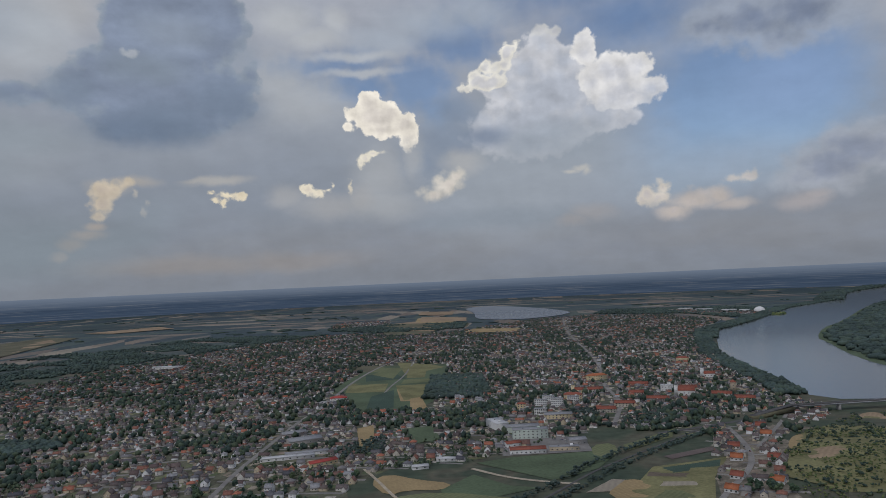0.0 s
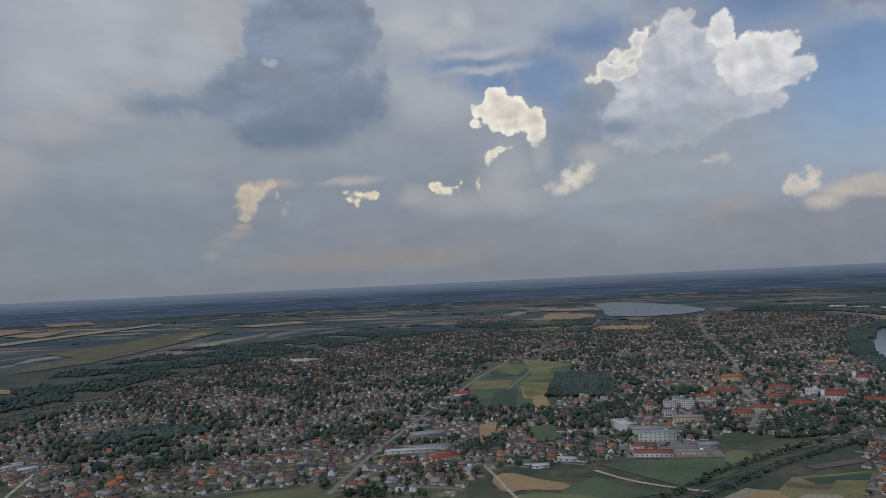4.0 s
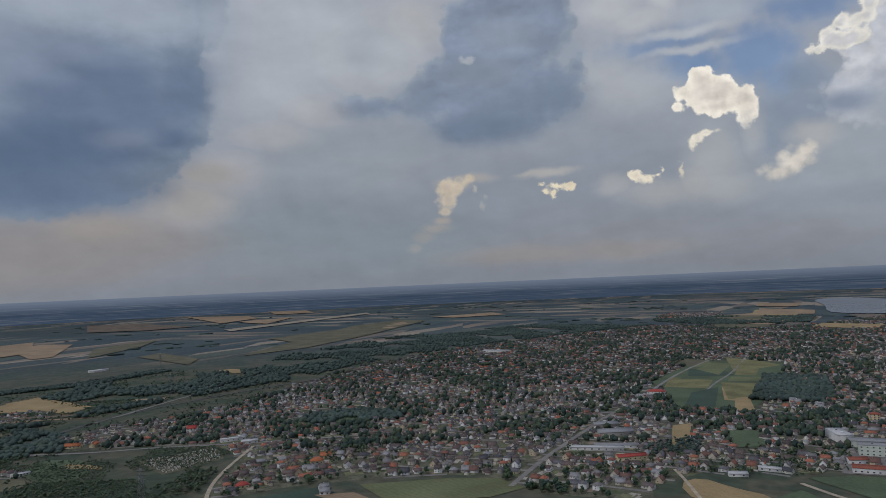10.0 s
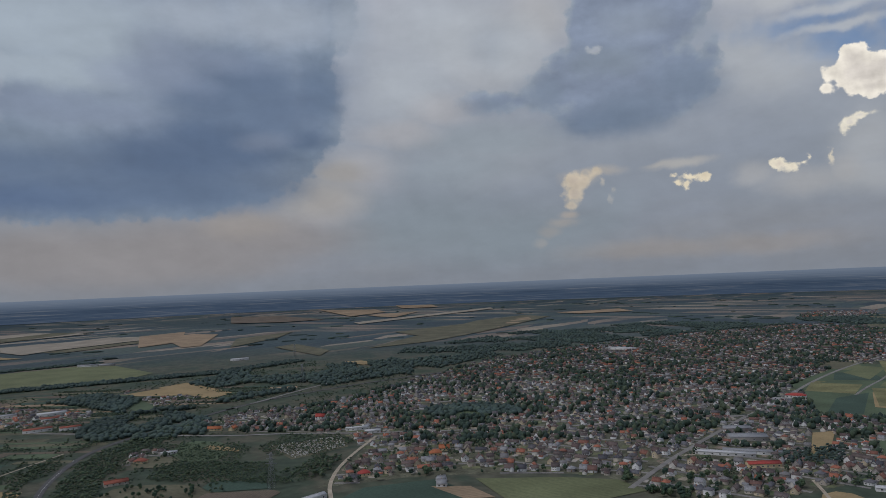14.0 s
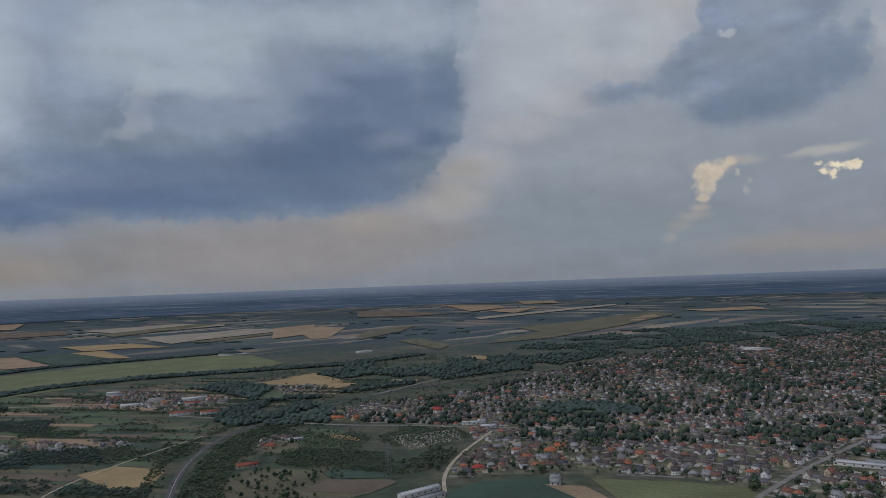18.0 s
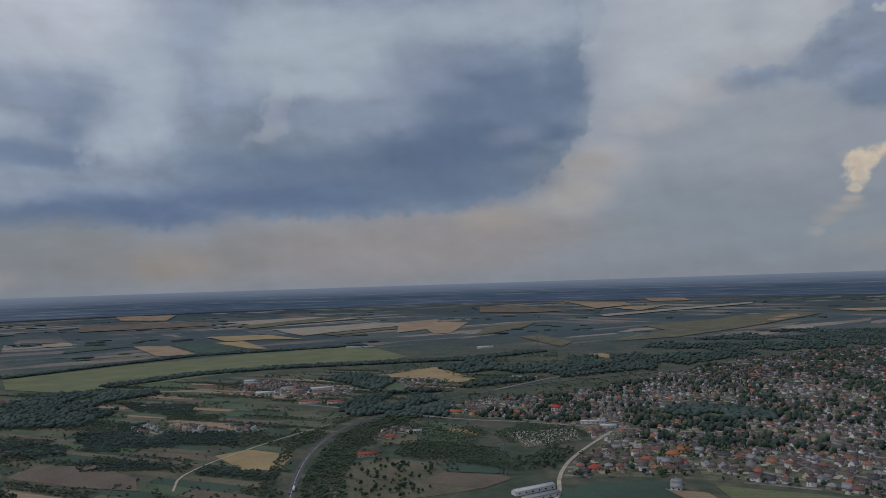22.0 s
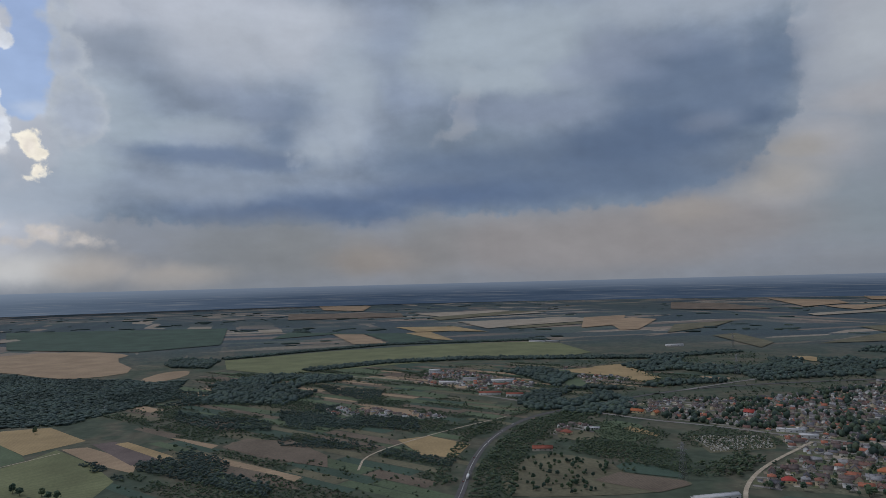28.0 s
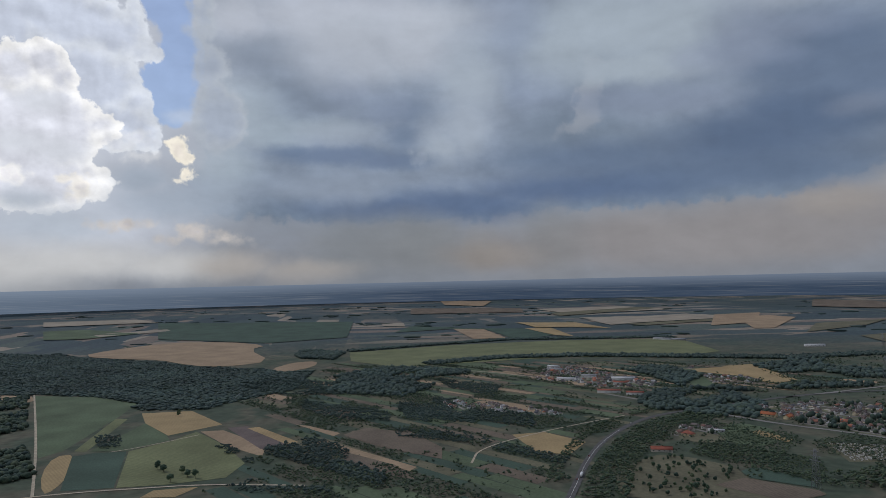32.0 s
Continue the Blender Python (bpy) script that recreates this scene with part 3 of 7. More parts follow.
M_RED = material("red_sheet_roof", [(0.33, 0.060, 0.048)], 0.3, 0.6, 0.0, "object", 0.12, rows=(0, 1.5, 0.08))
M_BRICKRED = material("red_tile_roof", [(0.25, 0.085, 0.058)], 0.4, 0.8, 0.0, "object", 0.15, rows=(0, 2.0, 0.10))
M_ORANGE = material("orange_tile_roof", [(0.35, 0.125, 0.06)], 0.4, 0.8, 0.0, "object", 0.15, rows=(0, 2.0, 0.10))
M_GREYROOF = material("grey_sheet_roof", [(0.25, 0.255, 0.265)], 0.3, 0.6, 0.0, "object", 0.12, rows=(0, 1.2, 0.06))
M_PALEROOF = material("pale_fibre_cement", [(0.46, 0.465, 0.47)], 0.3, 0.7, 0.0, "object", 0.12)
M_GLASS = material("dark_window_glass", [(0.03, 0.035, 0.04)], 0.5, 0.12, 0.0, "object", 0.1)
M_FRAME = material("window_frame_paint", [(0.7, 0.69, 0.66)], 1.0, 0.6, 0.0, "object", 0.08)
M_DOOR = material("door_wood", [(0.14, 0.08, 0.045), (0.22, 0.15, 0.09)], 1.0, 0.6, 0.0, "object", 0.2)
M_CHIM = material("chimney_brick", [(0.26, 0.11, 0.07), (0.38, 0.33, 0.28)], 1.5, 0.9, 0.0, "object", 0.2)
M_STONE = material("weathered_stone", [(0.34, 0.29, 0.22)], 0.6, 0.9, 0.05, "object", 0.2)
M_STEEL = material("galvanised_steel", [(0.20, 0.21, 0.22)], 0.8, 0.5, 0.0, "object", 0.15, metallic=0.6)
M_CONCRETE = material("concrete", [(0.30, 0.295, 0.29)], 0.4, 0.85, 0.0, "object", 0.15)
M_ASPHALT = material("asphalt", [(0.085, 0.083, 0.082)], 0.12, 0.85, 0.0, "object", 0.2)
M_STREET = material("street_surface", [(0.155, 0.15, 0.145), (0.235, 0.22, 0.20)], 0.05, 0.9, 0.0, "island", 0.2)
M_DUST = material("dusty_track", [(0.36, 0.31, 0.235)], 0.08, 0.95, 0.0, "object", 0.2)
M_LINE = material("road_paint", [(0.6, 0.6, 0.57)], 0.5, 0.8, 0.0, "object", 0.1)
M_BARK = material("bark", [(0.07, 0.05, 0.035), (0.11, 0.085, 0.06)], 2.0, 0.95, 0.0, "object", 0.25)
LEAVES = [(0.035, 0.056, 0.043), (0.045, 0.068, 0.048), (0.032, 0.051, 0.045), (0.055, 0.078, 0.050), (0.038, 0.061, 0.047), (0.066, 0.086, 0.054)]
M_LEAF = material("foliage", [(a * 1.15, b * 1.22, c * 1.05) for a, b, c in LEAVES], 0.5, 0.85, 0.3, "object", 0.35)
M_LEAF_I = material("town_foliage", LEAVES, 0.3, 0.85, 0.0, "island", 0.35)
# cool tones and blue sheen put haze into the woodland colour
M_WOOD_I = material("woodland_foliage", [(0.047, 0.072, 0.064), (0.053, 0.078, 0.065), (0.044, 0.067, 0.062), (0.058, 0.083, 0.066)], 0.006, 0.85, 0.0, "island", 0.28, 0.05, sheen=0.02)
M_BUSH_I = material("scrub_foliage", [(0.110, 0.140, 0.052), (0.145, 0.165, 0.064), (0.078, 0.110, 0.044), (0.055, 0.084, 0.042)], 0.2, 0.9, 0.0, "island", 0.3)
M_YARD = material("garden_soil", [(0.22, 0.175, 0.135), (0.115, 0.128, 0.068), (0.15, 0.158, 0.085), (0.30, 0.26, 0.20), (0.085, 0.108, 0.055), (0.34, 0.31, 0.27)], 0.1, 0.95, 0.0, "island", 0.25)
M_YARD_GROUND = material("trodden_yards", [(0.155, 0.135, 0.105)], 0.06, 0.95, 0.0, "object", 0.45, 0.35)
M_VILLAGE = material("yards_and_lawns", [(0.100, 0.100, 0.068)], 0.05, 0.95, 0.0, "object", 0.45, 0.3)
M_GARDEN_I = material("garden_foliage", [(0.054, 0.083, 0.052), (0.070, 0.098, 0.058), (0.047, 0.072, 0.051), (0.084, 0.108, 0.062)], 0.1, 0.85, 0.0, "island", 0.3)
M_TOMB = material("gravestones", [(0.5, 0.49, 0.46), (0.30, 0.29, 0.28), (0.62, 0.61, 0.58)], 1.0, 0.7, 0.0, "island", 0.15)
M_PAINT_W = material("white_lorry_paint", [(0.75, 0.75, 0.75)], 1.0, 0.35, 0.0, "object", 0.05)
M_PAINT = material("car_paint", [(0.5, 0.5, 0.5), (0.06, 0.06, 0.07), (0.6, 0.6, 0.58), (0.3, 0.04, 0.03), (0.07, 0.1, 0.2)], 1.0, 0.3, 0.0, "object", 0.05)
M_TYRE = material("tyre_rubber", [(0.02, 0.02, 0.02)], 3.0, 0.9, 0.0, "object", 0.1)

CROP = {
    "tan": material("ripe_wheat", [(0.265, 0.195, 0.125)], 0.012, 0.9, 0.0, "object", 0.16, 0.25, rows=(35, 0.05, 0.07)),
    "gold": material("golden_stubble", [(0.285, 0.212, 0.110)], 0.02, 0.9, 0.0, "object", 0.15, 0.3, rows=(60, 0.08, 0.06)),
    "pale": material("pale_stubble", [(0.265, 0.232, 0.180)], 0.012, 0.9, 0.0, "object", 0.14, 0.25, rows=(20, 0.05, 0.06)),
    "brown": material("ploughed_soil", [(0.128, 0.103, 0.077)], 0.02, 0.9, 0.0, "object", 0.2, 0.3, rows=(-30, 0.1, 0.08)),
    "plum": material("dark_tilled_soil", [(0.115, 0.091, 0.083)], 0.02, 0.9, 0.0, "object", 0.18, 0.3, rows=(-30, 0.1, 0.06)),
    "lime": material("light_green_crop", [(0.130, 0.143, 0.072)], 0.012, 0.9, 0.0, "object", 0.2, 0.25, rows=(40, 0.06, 0.07)),
    "green": material("meadow_grass", [(0.080, 0.108, 0.062)], 0.012, 0.9, 0.0, "object", 0.25, 0.25),
    "dark": material("maize_crop", [(0.047, 0.076, 0.056)], 0.012, 0.9, 0.0, "object", 0.2, 0.3, rows=(40, 0.15, 0.08)),
    # yellow grass, its base colour raised to carry direct sunlight
    "sunny": material("mown_yellow_meadow_sun_toned", [(0.165, 0.158, 0.075)], 0.02, 0.9, 0.0, "object", 0.28, 0.25),
    "olive": material("dry_pasture", [(0.112, 0.106, 0.068)], 0.015, 0.9, 0.0, "object", 0.25, 0.2),
}


def ground_material():
    """Grass, scrub and soil near by; a patchwork of crops over the far plain, with blue haze painted into its colours.
    """
    m = bpy.data.materials.new("plain_ground")
    m.use_nodes = True
    nt, link = m.node_tree, m.node_tree.links.new
    bs = nt.nodes["Principled BSDF"]
    bs.inputs["Roughness"].default_value = 0.9
    bs.inputs["Specular IOR Level"].default_value = 0.2

    def node(kind):
        return nt.nodes.new(kind)

    uv = node("ShaderNodeUVMap")
    uv.uv_map = "plan"                      # kilometres on the plain

    def noise_ramp(scale, stops, detail=5.0):
        tn = node("ShaderNodeTexNoise")
        tn.inputs["Scale"].default_value, tn.inputs["Detail"].default_value = scale, detail
        link(uv.outputs[0], tn.inputs["Vector"])
        r = node("ShaderNodeValToRGB")
        while len(r.color_ramp.elements) < len(stops):
            r.color_ramp.elements.new(0.5)
        for e, (p, c) in zip(r.color_ramp.elements, stops):
            e.position, e.color = p, (*c, 1)
        link(tn.outputs["Fac"], r.inputs[0])
        return r.outputs[0]

    def patchwork(turn, sx, sy, stops):
        mp = node("ShaderNodeMapping")
        mp.inputs["Rotation"].default_value = (0, 0, radians(turn))
        mp.inputs["Scale"].default_value = (sx, sy, 1)
        link(uv.outputs[0], mp.inputs["Vector"])
        vo = node("ShaderNodeTexVoronoi")
        vo.distance, vo.inputs["Scale"].default_value, vo.inputs["Randomness"].default_value = "CHEBYCHEV", 1.0, 0.85
        link(mp.outputs[0], vo.inputs["Vector"])
        sp = node("ShaderNodeSeparateColor")
        link(vo.outputs["Color"], sp.inputs[0])
        r = node("ShaderNodeValToRGB")
        r.color_ramp.interpolation = "CONSTANT"
        while len(r.color_ramp.elements) < len(stops):
            r.color_ramp.elements.new(0.5)
        for e, (p, c) in zip(r.color_ramp.elements, stops):
            e.position, e.color = p, (*c, 1)
        link(sp.outputs[0], r.inputs[0])
        return r.outputs[0]

    def mix(f, a, b):
        n = node("ShaderNodeMix")
        n.data_type = "RGBA"
        for s, v in ((n.inputs[0], f), (n.inputs[6], a), (n.inputs[7], b)):
            if hasattr(v, "is_linked"):
                link(v, s)
            else:
                s.default_value = v
        return n.outputs[2]

    # crop tones with the blue of distant haze mixed into them
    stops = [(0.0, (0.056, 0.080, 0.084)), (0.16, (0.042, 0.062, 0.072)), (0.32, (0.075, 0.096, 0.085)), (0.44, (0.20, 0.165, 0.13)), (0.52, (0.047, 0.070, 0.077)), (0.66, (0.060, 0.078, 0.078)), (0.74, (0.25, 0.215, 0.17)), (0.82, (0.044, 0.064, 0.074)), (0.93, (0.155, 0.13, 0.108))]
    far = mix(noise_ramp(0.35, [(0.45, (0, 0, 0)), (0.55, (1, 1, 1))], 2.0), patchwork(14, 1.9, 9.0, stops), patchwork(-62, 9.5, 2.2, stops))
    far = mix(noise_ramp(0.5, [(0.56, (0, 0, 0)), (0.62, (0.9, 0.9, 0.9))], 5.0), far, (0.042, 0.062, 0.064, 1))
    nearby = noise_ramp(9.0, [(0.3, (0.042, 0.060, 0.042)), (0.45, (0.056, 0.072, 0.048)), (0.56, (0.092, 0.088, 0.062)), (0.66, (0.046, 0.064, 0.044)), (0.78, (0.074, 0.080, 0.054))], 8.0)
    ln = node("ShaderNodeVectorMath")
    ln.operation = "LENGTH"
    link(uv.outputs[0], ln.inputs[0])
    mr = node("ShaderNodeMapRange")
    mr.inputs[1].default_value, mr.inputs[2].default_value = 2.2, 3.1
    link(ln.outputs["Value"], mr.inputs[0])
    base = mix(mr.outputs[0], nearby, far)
    fine = noise_ramp(60.0, [(0.3, (0.75, 0.75, 0.75)), (0.7, (1.25, 1.25, 1.25))], 4.0)
    mul = node("ShaderNodeMix")
    mul.data_type, mul.blend_type = "RGBA", "MULTIPLY"
    mul.inputs[0].default_value = 1.0
    link(base, mul.inputs[6])
    link(fine, mul.inputs[7])
    link(mul.outputs[2], bs.inputs["Base Color"])
    return m


M_GROUND = ground_material()


def water_material(name, base, ripple):
    m = bpy.data.materials.new(name)
    m.use_nodes = True
    nt, link = m.node_tree, m.node_tree.links.new
    bs = nt.nodes["Principled BSDF"]
    bs.inputs["Base Color"].default_value = base
    bs.inputs["Roughness"].default_value = 0.12
    bs.inputs["IOR"].default_value = 1.33
    geo = nt.nodes.new("ShaderNodeNewGeometry")
    tn = nt.nodes.new("ShaderNodeTexNoise")
    tn.inputs["Scale"].default_value, tn.inputs["Detail"].default_value = 0.35, 4.0
    link(geo.outputs["Position"], tn.inputs["Vector"])
    bp = nt.nodes.new("ShaderNodeBump")
    bp.inputs["Distance"].default_value = ripple
    link(tn.outputs["Fac"], bp.inputs["Height"])
    link(bp.outputs[0], bs.inputs["Normal"])
    return m


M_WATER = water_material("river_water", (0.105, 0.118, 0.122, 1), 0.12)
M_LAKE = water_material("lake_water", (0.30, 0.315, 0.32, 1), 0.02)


def distance_material():
    """Self-lit backdrop: land below the horizon with haze painted in, blue with distance, in faint long streaks."""
    m = bpy.data.materials.new("glowing_haze_distance")
    m.use_nodes = True
    nt, link = m.node_tree, m.node_tree.links.new
    nt.nodes.clear()
    geo = nt.nodes.new("ShaderNodeNewGeometry")
    mp = nt.nodes.new("ShaderNodeMapping")
    mp.inputs["Scale"].default_value = (0.0011, 0.0011, 0.10)
    link(geo.outputs["Position"], mp.inputs["Vector"])
    tn = nt.nodes.new("ShaderNodeTexNoise")
    tn.inputs["Scale"].default_value, tn.inputs["Detail"].default_value, tn.inputs["Roughness"].default_value = 2.6, 5.0, 0.6
    link(mp.outputs[0], tn.inputs["Vector"])
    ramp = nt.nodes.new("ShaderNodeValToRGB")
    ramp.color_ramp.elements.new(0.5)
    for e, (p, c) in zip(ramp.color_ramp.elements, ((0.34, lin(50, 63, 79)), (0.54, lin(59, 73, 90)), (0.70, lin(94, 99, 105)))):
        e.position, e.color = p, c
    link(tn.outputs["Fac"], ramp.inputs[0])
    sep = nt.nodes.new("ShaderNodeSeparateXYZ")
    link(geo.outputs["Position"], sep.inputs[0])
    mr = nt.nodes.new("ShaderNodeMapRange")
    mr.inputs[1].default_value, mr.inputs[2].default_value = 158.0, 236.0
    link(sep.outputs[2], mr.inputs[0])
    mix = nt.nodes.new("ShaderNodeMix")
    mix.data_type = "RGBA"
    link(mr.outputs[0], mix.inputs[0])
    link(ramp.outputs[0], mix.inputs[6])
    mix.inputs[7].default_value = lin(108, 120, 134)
    side = nt.nodes.new("ShaderNodeMapRange")      # haze glow painted paler towards the open sky in the west
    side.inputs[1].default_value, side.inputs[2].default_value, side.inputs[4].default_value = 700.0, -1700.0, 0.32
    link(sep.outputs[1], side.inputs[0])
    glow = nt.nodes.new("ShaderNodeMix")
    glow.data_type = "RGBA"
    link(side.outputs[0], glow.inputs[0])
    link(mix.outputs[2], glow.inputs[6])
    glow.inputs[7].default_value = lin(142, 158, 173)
    # the ring emits its haze colours itself; no lamp lights it
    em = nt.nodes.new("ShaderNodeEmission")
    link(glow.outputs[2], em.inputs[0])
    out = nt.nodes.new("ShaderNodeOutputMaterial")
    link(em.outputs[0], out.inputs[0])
    return m


M_DISTANCE = distance_material()


# ---------------------------------------------------------------- the land
EYE = 234.0                     # flying height over the plain
NEAR, REACH = 2800.0, 2040.0    # beyond NEAR the plain is drawn in, so that its horizon lies within reach


def relief(x, y):
    """The green hill on the river's near bank and slight swells."""
    d2 = ((x - 572) / 195) ** 2 + ((y - 728) / 208) ** 2
    return 30.0 * np.exp(-d2) * (d2 < 9)


def lay(x, y, h=0.0):
    """Places on the plain, h above it, as an array of x, y, z."""
    x, y, h = np.broadcast_arrays(np.asarray(x, float), np.asarray(y, float), np.asarray(h, float))
    dist = np.maximum(np.hypot(x, y), 1e-6)
    short = np.where(dist > NEAR, NEAR + REACH * (1 - np.exp(-(np.maximum(dist, NEAR) - NEAR) / REACH)), dist)
    k = short / dist
    return np.stack([x * k, y * k, EYE * (1 - k) + h * k + relief(x, y)], -1)


def spot(x, y, h=0.0):
    return Vector(lay(x, y, h).tolist())


def build(name, verts, faces, mats, indices=None, smooth=False):
    """A mesh from an array of vertices and a list of faces."""
    me = bpy.data.meshes.new(name)
    verts = np.asarray(verts, np.float32)
    sizes = np.array([len(f) for f in faces], np.int32)
    flat = np.array([i for f in faces for i in f], np.int32)
    return raw(me, verts, sizes, flat, mats, indices, smooth)


def raw(me, verts, sizes, flat, mats, indices=None, smooth=False):
    me.vertices.add(len(verts))
    me.vertices.foreach_set("co", np.ascontiguousarray(verts, np.float32).ravel())
    me.loops.add(len(flat))
    me.loops.foreach_set("vertex_index", flat.astype(np.int32))
    me.polygons.add(len(sizes))
    starts = np.concatenate([[0], np.cumsum(sizes)[:-1]]).astype(np.int32)
    me.polygons.foreach_set("loop_start", starts)
    for m in mats:
        me.materials.append(m)
    if indices is not None:
        me.polygons.foreach_set("material_index", np.asarray(indices, np.int32))
    if smooth:
        me.polygons.foreach_set("use_smooth", np.ones(len(sizes), bool))
    me.update(calc_edges=True)
    me.validate()
    return me


def inside(x, y, poly):
    """Which of the points lie in the polygon."""
    x, y = np.asarray(x, float), np.asarray(y, float)
    hit = np.zeros(x.shape, bool)
    n = len(poly)
    for i in range(n):
        (x0, y0), (x1, y1) = poly[i], poly[(i + 1) % n]
        cross = (y0 > y) != (y1 > y)
        at = (x1 - x0) * (y - y0) / ((y1 - y0) or 1e-9) + x0
        hit ^= cross & (x < at)
    return hit


def centre(poly):
    a = np.array(poly, float)
    return a.mean(0)


def rounded(poly, steps=2):
    """Corners cut, for borders that are not ruled."""
    p = [np.array(q, float) for q in poly]
    for _ in range(steps):
        q = []
        for a, b in zip(p, p[1:] + p[:1]):
            q += [a * 0.75 + b * 0.25, a * 0.25 + b * 0.75]
        p = q
    return p


def sheet(name, poly, mat, lift, label, category, cell=160.0):
    """A patch of land laid over the plain."""
    bm = bmesh.new()
    vs = [bm.verts.new((x, y, 0)) for x, y in poly]
    bm.faces.new(vs)
    bmesh.ops.triangulate(bm, faces=bm.faces[:])
    a = np.array(poly, float)
    if np.hypot(*a.T).max() > NEAR or relief(*a.T).max() > 0.5:
        step = cell if np.hypot(*a.T).max() > NEAR else 25.0
        for _ in range(6):
            long = [e for e in bm.edges if e.calc_length() > step * 2]
            if not long:
                break
            bmesh.ops.subdivide_edges(bm, edges=long, cuts=1)
            bmesh.ops.triangulate(bm, faces=bm.faces[:])
    for v in bm.verts:
        d = math.hypot(v.co.x, v.co.y)
        v.co = spot(v.co.x, v.co.y, lift + max(0.0, d - 1500) * 0.0012)
    bmesh.ops.recalc_face_normals(bm, faces=bm.faces[:])
    me = bpy.data.meshes.new(name)
    bm.to_mesh(me)
    bm.free()
    if me.polygons and me.polygons[0].normal.z < 0:
        me.flip_normals()
    me.materials.append(mat)
    if np.hypot(*a.T).max() > NEAR and name != "water":
        me.polygons.foreach_set("use_smooth", np.ones(len(me.polygons), bool))
        me.normals_split_custom_set_from_vertices([(0.0, 0.0, 1.0)] * len(me.vertices))
    return tagged(new(name, me), label, category, kind="structure")


# the plain, one sheet to the horizon
def plain():
    rings = [0, 60, 130, 210, 300, 400, 500, 600, 700, 800, 900, 1000, 1120, 1250, 1400, 1550, 1700, 1850, 2000, 2200, 2400, 2600, 2800, 3000, 3300, 3600, 4000, 4500, 5000, 5600, 6400, 7400, 8600, 10000, 12000]
    n = 192
    ang = np.linspace(0, 2 * np.pi, n, endpoint=False)
    xs, ys = [], []
    for r in rings:
        xs.append(-np.sin(ang) * r)
        ys.append(np.cos(ang) * r)
    x, y = np.concatenate(xs), np.concatenate(ys)
    v = lay(x, y, 0.0)
    faces = []
    for i in range(len(rings) - 1):
        for j in range(n):
            a, b = i * n + j, i * n + (j + 1) % n
            faces.append((a, b, b + n, a + n) if i else (j, b + n, a + n))
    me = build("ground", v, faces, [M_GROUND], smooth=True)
    uv = me.uv_layers.new(name="plan")
    idx = np.empty(len(me.loops), np.int32)
    me.loops.foreach_get("vertex_index", idx)
    uv.data.foreach_set("uv", np.stack([x[idx], y[idx]], 1).ravel() / 1000)
    if me.polygons[500].normal.z < 0:
        me.flip_normals()
    up = [(0.0, 0.0, 1.0) if math.hypot(px, py) > NEAR else tuple(v.normal) for px, py, v in zip(x, y, me.vertices)]
    me.normals_split_custom_set_from_vertices(up)
    tagged(new("ground", me), "wide flat plain of grass, soil and crops reaching the horizon", "ground", kind="structure")


plain()

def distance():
    """A self-lit backdrop of hazy far land that closes the plain, up to the horizon."""
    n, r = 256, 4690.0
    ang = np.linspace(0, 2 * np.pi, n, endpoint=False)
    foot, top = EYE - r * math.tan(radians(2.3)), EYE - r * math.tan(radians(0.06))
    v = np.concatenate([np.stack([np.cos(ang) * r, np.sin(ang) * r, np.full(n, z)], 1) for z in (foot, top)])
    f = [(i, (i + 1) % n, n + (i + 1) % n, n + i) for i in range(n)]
    tagged(new("backdrop", build("backdrop", v, f, [M_DISTANCE])), "glowing backdrop of the far plain along the horizon, blue haze painted in", "horizon", kind="structure")


distance()

# the river, its wooded island and the lake
LEFT_BANK = [(4114, 6572), (3048, 5421), (2438, 4400), (1911, 3906), (1313, 3029), (1034, 2684), (904, 2366), (760, 1970), (722, 1781), (692, 1573), (686, 1436), (650, 1280), (676, 1228), (760, 1209)]
RIVER = LEFT_BANK + [(988, 1170), (1430, 1014), (2210, 650), (3380, 1170), (3380, 2860), (4680, 4680), (5980, 6760)]
ISLAND = [(2632, 4218), (2152, 3627), (1580, 2821), (1365, 2568), (1170, 2236), (1144, 2132), (1040, 1846), (994, 1670), (982, 1586), (1027, 1456), (1235, 1352), (1950, 1170), (2990, 1950), (3770, 3900), (3250, 4550)]
LAKE = [(143, 5720), (396, 5980), (682, 5304), (819, 4433), (676, 4134), (552, 3991), (390, 3926), (292, 3965), (176, 4121), (208, 4810)]
sheet("water", RIVER, M_WATER, 0.25, "broad calm grey river reflecting the cloudy sky", "river")
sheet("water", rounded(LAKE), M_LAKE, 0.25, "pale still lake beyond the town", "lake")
sheet("river_island", rounded(ISLAND, 1), CROP["green"], 0.5, "low wooded island in the river", "island")
sheet("islet", rounded([(1534, 3328), (1638, 3380), (1690, 3510), (1580, 3432)], 2), CROP["green"], 0.5, "small bushy islet in the river", "island")

# fields
FIELDS = []


def field(kind, poly, label, steps=0):
    p = rounded(poly, steps) if steps else [np.array(q, float) for q in poly]
    FIELDS.append(poly)
    sheet("crop_field", p, CROP[kind], 0.30 + 0.005 * len(FIELDS), label, "field")


field("tan", [(-2554, -826), (-2788, -780), (-3029, -630), (-2984, -396), (-2743, -202), (-2580, -254), (-2164, -136), (-2054, -254), (-2119, -364), (-2334, -507), (-2392, -630)], "ripe wheat field bordered by dark woodland", 1)
field("tan", [(-1944, -124), (-2106, -65), (-2112, 6), (-1970, 0), (-1866, -78)], "small ripe wheat field at the forest edge", 1)
field("green", [(-1625, -604), (-1566, -455), (-1450, -338), (-1300, -332), (-1040, -332), (-1001, -351)], "green crop field beside a dirt track")
field("tan", [(-1664, -689), (-1618, -604), (-1554, -572), (-1508, -592), (-1560, -644)], "tan stubble field beside the forest")
